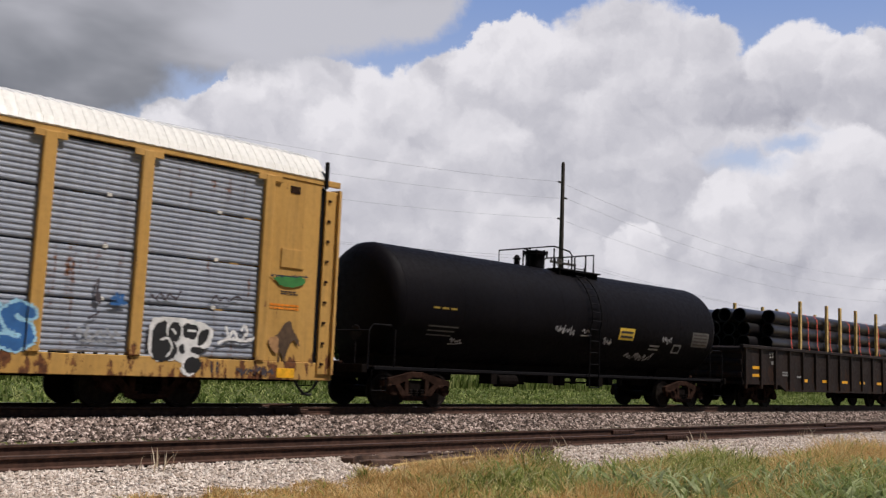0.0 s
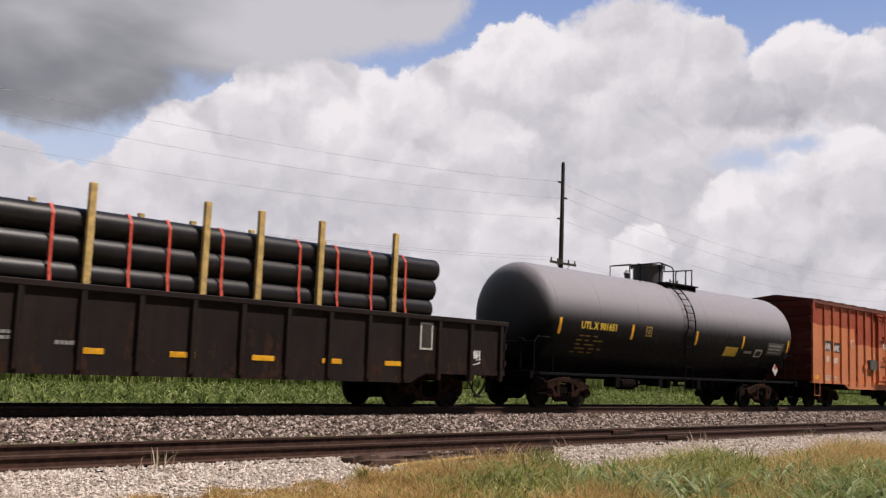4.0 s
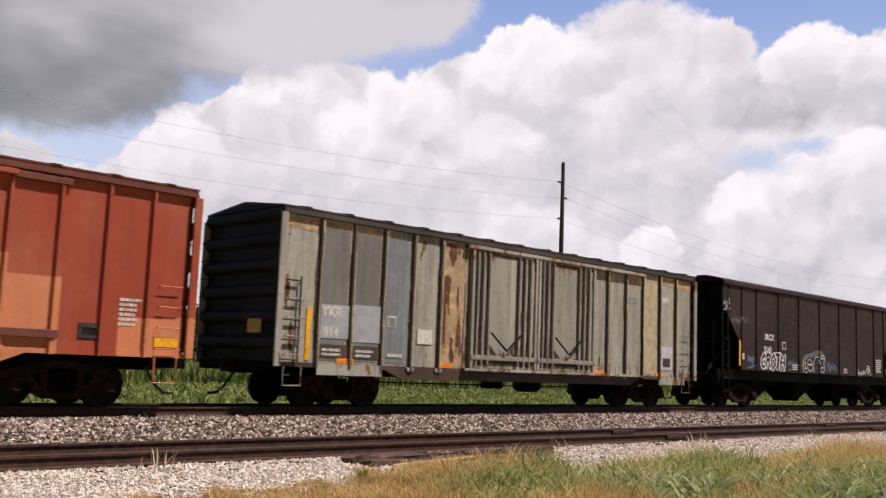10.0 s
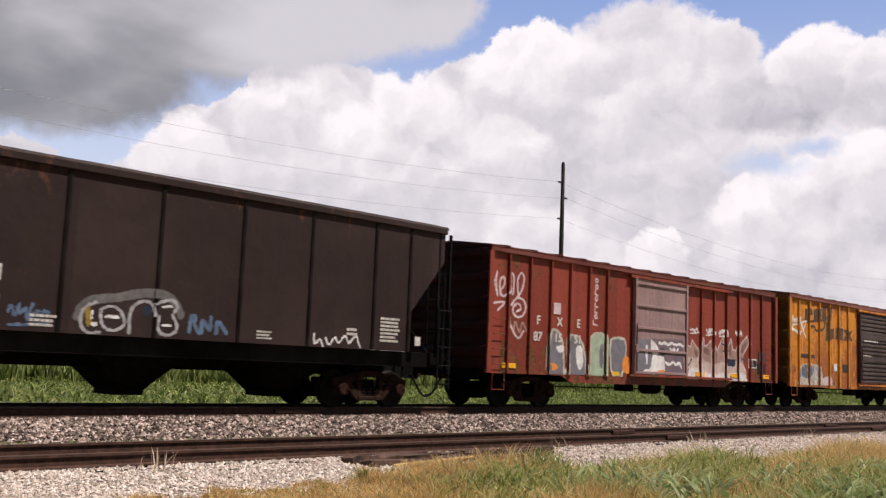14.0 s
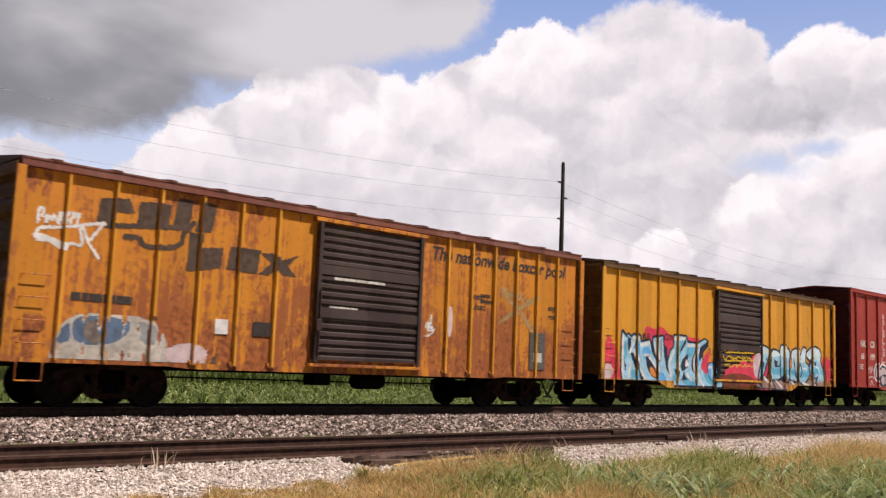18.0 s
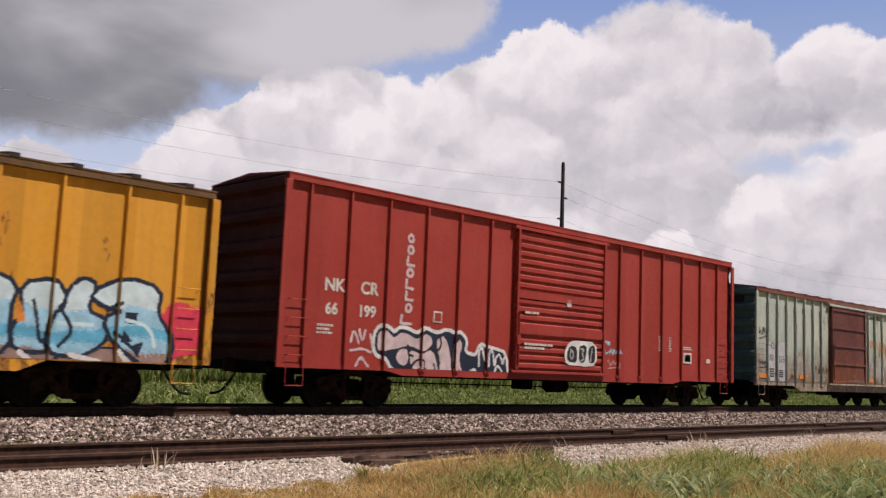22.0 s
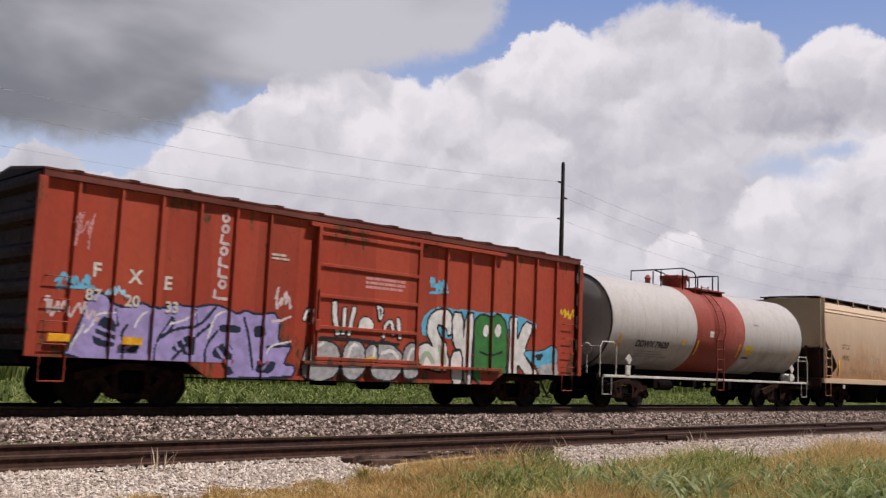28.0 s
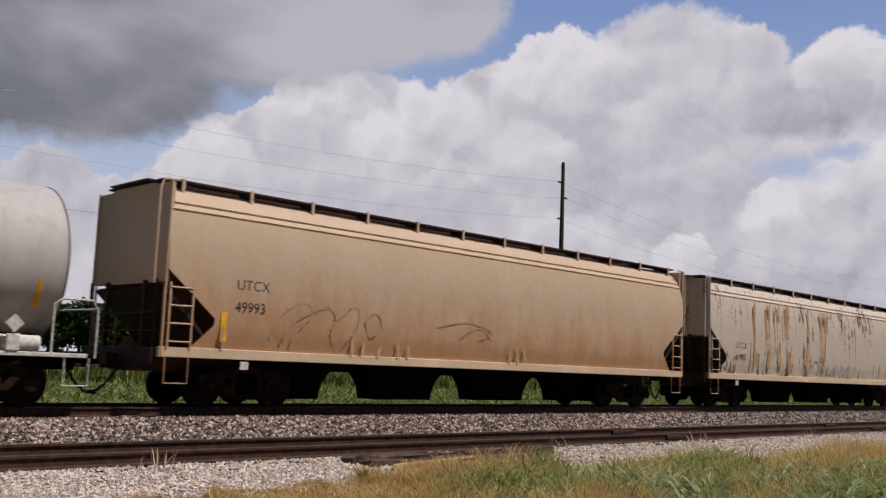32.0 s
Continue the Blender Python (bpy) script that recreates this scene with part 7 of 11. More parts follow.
# ---- covered hoppers ----
def dark_hopper():
    x0, x1 = 103.15, 119.05
    car = new_car("covered_hopper", "dark covered hopper with white reporting marks and graffiti", "hopper car", x0, x1, 5.75)
    mid, h = (x0 + x1) / 2, (x1 - x0) / 2
    eave, low = 4.42, 1.35
    b0, b1 = 104.55 - mid, 117.65 - mid
    for s in (-1, 1):
        bm = bmesh.new()
        prism(bm, [(b0, low), (b1, low), (b1, 2.3), (h - 0.35, 3.6), (h - 0.35, eave), (-h + 0.15, eave), (-h + 0.15, 3.6), (b0, 2.3)], s * 1.47, s * 1.5, "y")
        part("side_sheet", bm, M["hopper_dark"], car, "riveted side sheet")
        bm = bmesh.new()
        box(bm, -h + 0.1, h - 0.3, min(s * 1.44, s * 1.57), max(s * 1.44, s * 1.57), eave - 0.12, eave + 0.04, 0.02)
        part("top_chord", bm, M["hopper_dark"], car)
        bm = bmesh.new()
        box(bm, -h, h, min(s * 1.2, s * 1.34), max(s * 1.2, s * 1.34), low - 0.36, low, 0.01)
        part("side_sill", bm, M["hopper_seam_shade"], car)
        for e in (-1, 1):
            bm = bmesh.new()
            for x in (e * (h - 0.12), e * (h - 0.5)):
                box(bm, x - 0.03, x + 0.03, s * 1.48 - 0.03, s * 1.48 + 0.03, low - 0.1, eave - 0.1)
            ladder(bm, e * (h - 0.3), 0.4, s * 1.56, 0.6, 2.4, 5, 0.018)
            part("ladder", bm, M["iron"], car)
    bm = bmesh.new()
    prism(bm, [(-0.04, 0.0), (-0.035, -0.025), (0.035, -0.025), (0.04, 0.0)], low, eave - 0.1, "z")
    rib = mesh_of("rib", bm, M["hopper_seam_shade"])
    ribs = [x - mid for x in (104.6, 105.68, 107.41, 109.11, 110.98, 112.84, 114.61, 116.46, 117.56)]
    for p in ribs:
        for s in (-1, 1):
            o = part("rib", rib, None, car)
            o.location = (p, s * 1.5, 0)
            o.rotation_euler = (0, 0, 0 if s < 0 else math.pi)
    bm = bmesh.new()
    prism(bm, [(-1.56, eave), (-1.5, eave + 0.08), (-0.7, eave + 0.16), (0.7, eave + 0.16), (1.5, eave + 0.08), (1.56, eave)], -h + 0.05, h - 0.25)
    part("roof", bm, M["hopper_dark"], car)
    for i in range(8):
        bm = bmesh.new()
        x = -h + 1.4 + i * 1.75
        box(bm, x - 0.45, x + 0.45, -0.45, 0.45, eave + 0.14, eave + 0.27, 0.03)
        part("hatch", bm, M["iron"], car, "roof hatch cover")
    bm = bmesh.new()
    box(bm, -h - 0.1, h - 0.1, -1.0, -0.6, eave + 0.15, eave + 0.19)
    box(bm, -h - 0.1, h - 0.1, 0.6, 1.0, eave + 0.15, eave + 0.19)
    part("running_board", bm, M["iron"], car, "roof walkway")
    for e in (-1, 1):
        bm = bmesh.new()
        prism(bm, [(e * (h - 0.3), eave), (e * (h - 0.3), 3.6), (e * (abs(b0) - 0.1), 2.2), (e * (abs(b0) - 1.2), low), (e * (abs(b0) - 1.3), low + 0.1), (e * (abs(b0) - 0.2), 2.3), (e * (h - 0.4), eave)], -1.47, 1.47, "y")
        part("slope_sheet", bm, M["hopper_seam_shade"], car, "sloping end sheet")
        bm = bmesh.new()
        box(bm, e * h - 0.06, e * h + 0.06, -1.45, 1.45, 0.85, 1.2, 0.01)
        box(bm, e * (abs(b0) - 1.0), e * h, -0.35, 0.35, 0.7, 1.15)
        for y in (-1.2, -0.6, 0.6, 1.2):
            tube(bm, [(e * h, y, 1.2), (e * (h - 0.02), y, 3.4)], 0.03, 6)
        for y in (-0.9, 0.9):
            tube(bm, [(e * (h - 0.05), y, 1.15), (e * (abs(b0) + 0.1), y, 2.3)], 0.05, 6)
        for z in (1.5, 1.9, 2.3, 2.7, 3.1):
            tube(bm, [(e * h, -1.2, z), (e * h, -0.6, z)], 0.018, 5)
        part("end_frame", bm, M["iron"], car, "open end frame with ladder")
    for i in range(3):
        x = (i - 1) * 3.6
        bm = bmesh.new()
        rings = [(1.0 - 0.68 * k / 6, 1.05 - 0.72 * (k / 6) ** 0.75) for k in range(7)]
        rings = [(low, 1.2)] + rings + [(0.22, 0.33)]
        skin = [[bm.verts.new((x + sx * a, sy * (0.4 + max(0.0, z - 0.3) * 0.75), z)) for sx, sy in ((-1, -1), (1, -1), (1, 1), (-1, 1))] for z, a in rings]
        for v0, v1 in zip(skin, skin[1:]):
            for j in range(4):
                bm.faces.new((v0[j], v0[(j + 1) % 4], v1[(j + 1) % 4], v1[j]))
        part("discharge_bay", bm, M["steel"], car, "dark hopper outlet")
    bm = bmesh.new()
    box(bm, -h, h, -0.2, 0.2, 0.75, 1.0)
    part("underframe", bm, M["steel"], car)
    mark(car, "SRCX", 106.35 - mid, 2.5, 0.3, M["white_mark"], -1.506, bold=0.012, label="white stencilled reporting mark")
    mark(car, "2143", 106.3 - mid, 2.04, 0.3, M["white_mark"], -1.506, bold=0.012, label="white stencilled number")
    plate(car, "sticker", 107.75 - mid, 2.2, 0.3, 0.28, M["white_mark"], -1.5, 0.008, "small white framed mark")
    plate(car, "sticker", 107.79 - mid, 2.24, 0.22, 0.2, M["hopper_dark"], -1.505, 0.008)
    plate(car, "reflector", 104.45 - mid, 1.5, 0.16, 0.9, M["yellow_mark"], -1.5, 0.01, "yellow vertical reflector")
    plate(car, "sticker", 104.62 - mid, 1.72, 0.18, 0.22, M["white_mark"], -1.512, 0.01)
    plate(car, "sticker", 117.8 - mid, 1.5, 0.18, 0.22, M["white_mark"], -1.512, 0.01)
    bars(car, 108.6 - mid, 1.45, 0.5, 0.24, 3, M["white_mark"], -1.505)
    bars(car, 113.3 - mid, 1.45, 0.4, 0.2, 3, M["white_mark"], -1.505)
    bars(car, 116.7 - mid, 1.55, 0.6, 0.6, 7, M["white_mark"], -1.505)
    bars(car, 115.7 - mid, 1.65, 0.4, 0.2, 2, M["white_mark"], -1.505)
    sp = Spray(103.3 - mid, 117.6 - mid, 1.36, 4.2, 0.022, 6)
    sp.word("GROTH", 106.05 - mid, 1.46, 1.9, 0.48, M["hopper_dark"], M["s_white"], 0.05, 0.05, 0.1, hop=0.04)
    # an outlined piece with a pale glow, its letters left dark
    sp.stroke([(-1.64, 1.67), (-1.53, 1.96), (-1.00, 2.06), (-0.45, 2.19), (0.15, 2.18), (0.40, 1.80)], M["s_faintgrey"], 0.09)
    sp.stroke([(-1.32, 1.95), (-1.55, 1.85), (-1.60, 1.57), (-1.46, 1.37), (-1.23, 1.42)], M["s_chalk"], 0.03)
    sp.stroke([(-1.38, 1.79), (-1.43, 1.58), (-1.29, 1.55)], M["s_white"], 0.03)
    sp.stroke([(-1.20, 1.82), (-0.99, 1.92), (-0.80, 1.83), (-0.71, 1.54), (-0.97, 1.42), (-1.20, 1.54), (-1.20, 1.82)], M["s_chalk"], 0.028)
    sp.stroke([(-1.10, 1.70), (-0.86, 1.70)], M["s_white"], 0.025)
    sp.stroke([(-0.65, 1.41), (-0.67, 1.86), (-0.48, 2.04), (-0.22, 2.02), (-0.15, 1.76)], M["s_chalk"], 0.03)
    sp.stroke([(-0.15, 1.98), (0.15, 2.11), (0.36, 1.96), (0.18, 1.78), (0.39, 1.58), (0.21, 1.37), (-0.08, 1.44), (-0.06, 1.75)], M["s_chalk"], 0.03)
    sp.stroke([(0.00, 1.94), (0.17, 1.95)], M["s_white"], 0.025)
    sp.stroke([(0.03, 1.58), (0.20, 1.59)], M["s_white"], 0.025)
    sp.form([(-1.52, 1.83), (-1.42, 1.89), (-1.37, 1.53), (-1.47, 1.49)], M["s_yellow_dull"])
    sp.form([(-0.42, 1.91), (-0.29, 1.97), (-0.21, 1.85), (-0.31, 1.73), (-0.41, 1.79)], M["s_ink"])
    sp.stroke([(0.62, 1.50), (0.65, 1.81), (0.77, 1.80), (0.71, 1.65), (0.85, 1.49)], M["s_slateblue"], 0.045)
    sp.stroke([(0.90, 1.50), (0.90, 1.81), (1.10, 1.51), (1.10, 1.82)], M["s_slateblue"], 0.045)
    sp.stroke([(1.23, 1.51), (1.24, 1.80), (1.47, 1.53)], M["s_slateblue"], 0.045)
    sp.stroke([(3.69, 1.64), (3.71, 1.37), (3.85, 1.58), (3.93, 1.38)], M["s_white"], 0.022)
    sp.stroke([(3.99, 1.58), (4.08, 1.36), (4.23, 1.62), (4.34, 1.40), (4.55, 1.66), (4.66, 1.39), (4.87, 1.68), (4.99, 1.40)], M["s_white"], 0.022)
    sp.scrawl("SWE", 108.2 - mid, 1.5, 0.7, 0.4, M["s_slateblue"], 0.025)
    sp.scrawl("WR", 105.0 - mid, 1.5, 0.6, 0.4, M["s_slateblue"], 0.03)
    sp.scrawl("SC", 103.3 - mid, 3.45, 0.5, 0.4, M["s_chalk"], 0.02)
    sp.scrawl("CTAL", 103.75 - mid, 2.95, 1.3, 0.36, M["s_faintgrey"], 0.02)
    sp.lay(car, lambda x: -1.525 if any(abs(x - p) < 0.04 for p in ribs) else -1.5)
    return car


def tan_hopper(x0, x1, body, marks, label):
    car = new_car("covered_hopper", label, "hopper car", x0, x1, 7.0)
    mid, h = (x0 + x1) / 2, (x1 - x0) / 2
    eave, low = 4.45, 1.16
    m = M[body]
    # curved side, full between the slopes; the ends are cut away below
    side = [(1.5, low), (1.56, 1.5), (1.575, 1.66), (1.582, 1.8), (1.6, 2.2), (1.6, 2.7), (1.6, 2.9), (1.57, 3.5), (1.5, 3.86), (1.52, 3.9), (1.44, 4.0), (1.46, 4.04), (1.3, 4.25), (1.02, 4.42)]
    for s in (-1, 1):
        bm = bmesh.new()
        rows = []
        xs = [-h + 0.12, -h + 0.9, -h + 1.3, -h + 1.6, 0.0, h - 1.6, h - 1.3, h - 0.9, h - 0.12]
        for y, z in side:
            ring = []
            for x in xs:
                edge = h - 0.12 - max(0.0, 2.7 - z) * 1.22 + max(0.0, 1.8 - z) * 1.22 + max(0.0, 1.66 - z) * 1.0
                ring.append(bm.verts.new((max(-edge, min(edge, x)), s * y, z)))
            rows.append(ring)
        for a, b in zip(rows, rows[1:]):
            for i in range(len(xs) - 1):
                bm.faces.new((a[i], a[i + 1], b[i + 1], b[i]))
        bmesh.ops.remove_doubles(bm, verts=bm.verts, dist=0.002)
        bmesh.ops.solidify(bm, geom=bm.faces[:], thickness=0.02)
        part("side_sheet", bm, m, car, "smooth curved side sheet", 30)
        bm = bmesh.new()
        box(bm, -h + 0.05, h - 0.05, min(s * 1.46, s * 1.57), max(s * 1.46, s * 1.57), 1.0, 1.2, 0.01)
        part("side_sill", bm, M["tan_sill"], car, "straight cream side sill")
        for e in (-1, 1):
            bm = bmesh.new()
            ladder(bm, e * (h - 0.45), 0.5, s * 1.6, 1.3, 2.35, 4, 0.02)
            tube(bm, [(e * (h - 0.1), s * 1.55, 1.0), (e * (h - 0.1), s * 1.55, eave)], 0.035, 6)
            tube(bm, [(e * (h - 0.7), s * 1.55, 1.0), (e * (h - 0.7), s * 1.55, 0.5), (e * (h - 0.2), s * 1.55, 0.5), (e * (h - 0.2), s * 1.55, 1.0)], 0.02, 6)
            part("ladder", bm, m, car)
        plate(car, "sticker", -h + 1.9, 0.8, 0.2, 0.16, M["white_mark"], s * 1.54, 0.012)
    for e in (-1, 1):
        bm = bmesh.new()
        prism(bm, [(e * (h - 0.1), eave - 0.03), (e * (h - 0.1), 2.45), (e * (h - 0.2), 2.45), (e * (h - 0.2), eave - 0.03)], -1.5, 1.5, "y")
        part("end_sheet", bm, m, car, "end wall above the sloping sheet")
        bm = bmesh.new()
        # sloping sheet in walkway brown: its shade is put into the colour
        prism(bm, [(e * (h - 0.14), 2.32), (e * (h - 1.25), 1.2), (e * (h - 1.32), 1.2), (e * (h - 0.2), 2.4)], -1.47, 1.47, "y")
        box(bm, e * h - 0.06, e * h + 0.06, -1.45, 1.45, 0.85, 1.18, 0.01)
        box(bm, e * (h - 2.5), e * h, -0.35, 0.35, 0.7, 1.1)
        for y in (-0.8, 0.8):
            box(bm, e * (h - 0.12), e * (h - 0.04), y - 0.05, y + 0.05, 1.1, 2.5)
        for y in (-1.4, 1.4):
            tube(bm, [(e * h, y, 1.15), (e * h, y, 2.5)], 0.03, 6)
        for z in (1.5, 1.85):
            tube(bm, [(e * h, -1.4, z), (e * h, 1.4, z)], 0.018, 5)
        part("end_frame", bm, M["walkway"], car, "dark end frame under the sloping sheet")
        bm = bmesh.new()
        tube(bm, [(e * (h - 0.3), -1.5, eave + 0.02), (e * (h + 0.05), -1.5, eave), (e * (h + 0.12), -1.5, eave - 0.2), (e * (h + 0.12), -1.5, 2.4)], 0.025, 7)
        part("grab_rail", bm, m, car)
    bm = bmesh.new()
    prism(bm, [(-1.04, 4.4), (-0.8, 4.47), (0.8, 4.47), (1.04, 4.4), (0.8, 4.38), (-0.8, 4.38)], -h + 0.1, h - 0.1)
    part("roof", bm, m, car)
    bm = bmesh.new()
    for s in (-1, 1):
        box(bm, -h + 0.12, h - 0.12, s * 1.02 - 0.22, s * 1.02 + 0.22, 4.5, 4.535)
        for i in range(12):
            x = -h + 0.5 + (2 * h - 1.0) * i / 11
            box(bm, x - 0.04, x + 0.04, s * 1.02 - 0.22, s * 1.02 + 0.22, 4.38, 4.5)
    box(bm, -h + 0.8, h - 0.8, -0.42, 0.42, 4.47, 4.6, 0.02)
    for e in (-1, 1):
        box(bm, e * (h - 0.14) - 0.2, e * (h - 0.14) + 0.2, -0.8, 0.8, 4.5, 4.535)
    part("running_board", bm, M["walkway"], car, "dark rusted roof walkway and trough hatch")
    bm = bmesh.new()
    box(bm, -0.035, 0.035, -1.27, -1.22, 4.28, 4.56)
    bracket = mesh_of("walkway_bracket", bm, m)
    for i in range(12):
        part("walkway_bracket", bracket, None, car).location.x = -h + 0.5 + (2 * h - 1.0) * i / 11
    for i in range(4):
        x = (i - 1.5) * 3.66
        bm = bmesh.new()
        rings = [(1.04 - 0.7 * k / 9, 1.83 - 0.82 * math.sqrt(1 - (1 - k / 9) ** 2)) for k in range(10)]
        rings = [(1.1, 1.85)] + rings + [(0.16, 0.98)]
        skin = [[bm.verts.new((x + sx * a, sy * (0.3 + max(0.0, z - 0.3) * 0.25), z)) for sx, sy in ((-1, -1), (1, -1), (1, 1), (-1, 1))] for z, a in rings]
        for v0, v1 in zip(skin, skin[1:]):
            for j in range(4):
                bm.faces.new((v0[j], v0[(j + 1) % 4], v1[(j + 1) % 4], v1[j]))
        part("discharge_bay", bm, M["steel"], car, "dark hopper outlet")
    bm = bmesh.new()
    box(bm, -h, h, -0.2, 0.2, 0.8, 1.1)
    part("underframe", bm, M["steel"], car)
    for k, (text, x, z) in enumerate(marks):
        mark(car, text, x - mid, z, 0.3, M["dark_mark"], -1.6, label="dark stencilled reporting mark")
    return car, mid


black_tank()
auto_rack()
gondola()
grey_tank()


def orange_car():
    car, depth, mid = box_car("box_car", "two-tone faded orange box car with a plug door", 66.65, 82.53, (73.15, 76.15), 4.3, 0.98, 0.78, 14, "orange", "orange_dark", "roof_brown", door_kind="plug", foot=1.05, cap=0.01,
                             rib_at=[67.76 + 0.82 * i for i in range(7)] + [77.15 + 0.9 * i for i in range(6)])
    for x, z in ((67.83, 2.31), (68.65, 2.27)):
        plate(car, "panel", x - mid, z, 0.68, 0.41, M["dark_mark"], -HALF + 0.0715, 0.004, "dark patch behind the letters")
    mark(car, "WR", 67.86 - mid, 2.35, 0.34, M["white_mark"], -HALF + 0.061, bold=0.02)
    mark(car, "WK", 68.68 - mid, 2.31, 0.34, M["white_mark"], -HALF + 0.061, bold=0.02)
    mark(car, "24", 68.0 - mid, 1.88, 0.3, M["white_mark"], bold=0.02)
    mark(car, "000", 68.66 - mid, 1.83, 0.3, M["white_mark"], bold=0.02)
    plate(car, "sticker", 70.48 - mid, 2.55, 0.3, 0.3, M["white_mark"], thick=0.008, label="small framed stencil")
    plate(car, "sticker", 70.52 - mid, 2.59, 0.22, 0.22, M["orange"], -HALF + 0.056, 0.008)
    plate(car, "junction_box", 72.2 - mid, 1.65, 0.75, 0.42, M["slate"], -HALF + 0.04, 0.1, "dark grey metal box")
    plate(car, "bracket", 71.7 - mid, 1.68, 0.3, 0.18, M["orange"], -HALF + 0.04, 0.06)
    bars(car, 75.0 - mid, 2.72, 0.75, 0.45, 3, M["white_mark"], -HALF - 0.008)
    plate(car, "sticker", 73.75 - mid, 2.62, 0.4, 0.22, M["white_mark"], -HALF - 0.002, 0.006)
    plate(car, "sticker", 80.35 - mid, 1.28, 0.42, 0.28, M["dark_mark"], label="dark framed stencil")
    plate(car, "sticker", 80.42 - mid, 1.34, 0.28, 0.14, M["white_mark"], -HALF + 0.060, 0.006)
    bars(car, 81.1 - mid, 1.55, 0.45, 0.55, 6, M["white_mark"])
    bars(car, 67.84 - mid, 1.1, 0.65, 0.25, 3, M["white_mark"])
    bars(car, 68.68 - mid, 1.12, 0.45, 0.2, 2, M["white_mark"])
    plate(car, "reflector", 66.9 - mid, 1.12, 0.4, 0.2, M["yellow_mark"], label="yellow reflector")
    plate(car, "reflector", 81.85 - mid, 1.18, 0.5, 0.18, M["yellow_mark"], label="yellow reflector")
    for x in (71.6, 75.6, 78.4):
        plate(car, "reflector", x - mid, 1.0, 0.5, 0.1, M["orange_mark"], -HALF + 0.060, 0.008)
    bm = bmesh.new()
    box(bm, 78.9 - mid, 80.0 - mid, -HALF - 0.02, -HALF + 0.05, 4.0, 4.12, 0.01)
    part("door_stop", bm, M["roof_brown"], car)
    bm = bmesh.new()
    box(bm, 78.85 - mid, 79.95 - mid, -HALF - 0.03, -HALF + 0.05, 1.25, 1.4, 0.01)
    part("door_stop", bm, M["roof_brown"], car)


GREY_PATCHES = ((85.8, 0.74), (86.74, 0.74), (87.68, 0.74))
M["s_ochre"] = plain("ochre_stained_paint", (0.43, 0.3, 0.175), 0.8, 0.0, 0.3, 5.0, 0.001)
M["s_cream"] = plain("cream_paint_and_highlight", (0.44, 0.37, 0.24), 0.8, 0.0, 0.2, 5.0, 0.001)
M["warm_grey"] = paint("warm_grey_panel_paint", (0.185, 0.18, 0.172), rust=0.1, dirt=0.3, seed=6.5, uneven=0.1)
M["s_rust"] = plain("rust_run", (0.13, 0.05, 0.022), 0.85, 0.0, 0.5, 9.0)


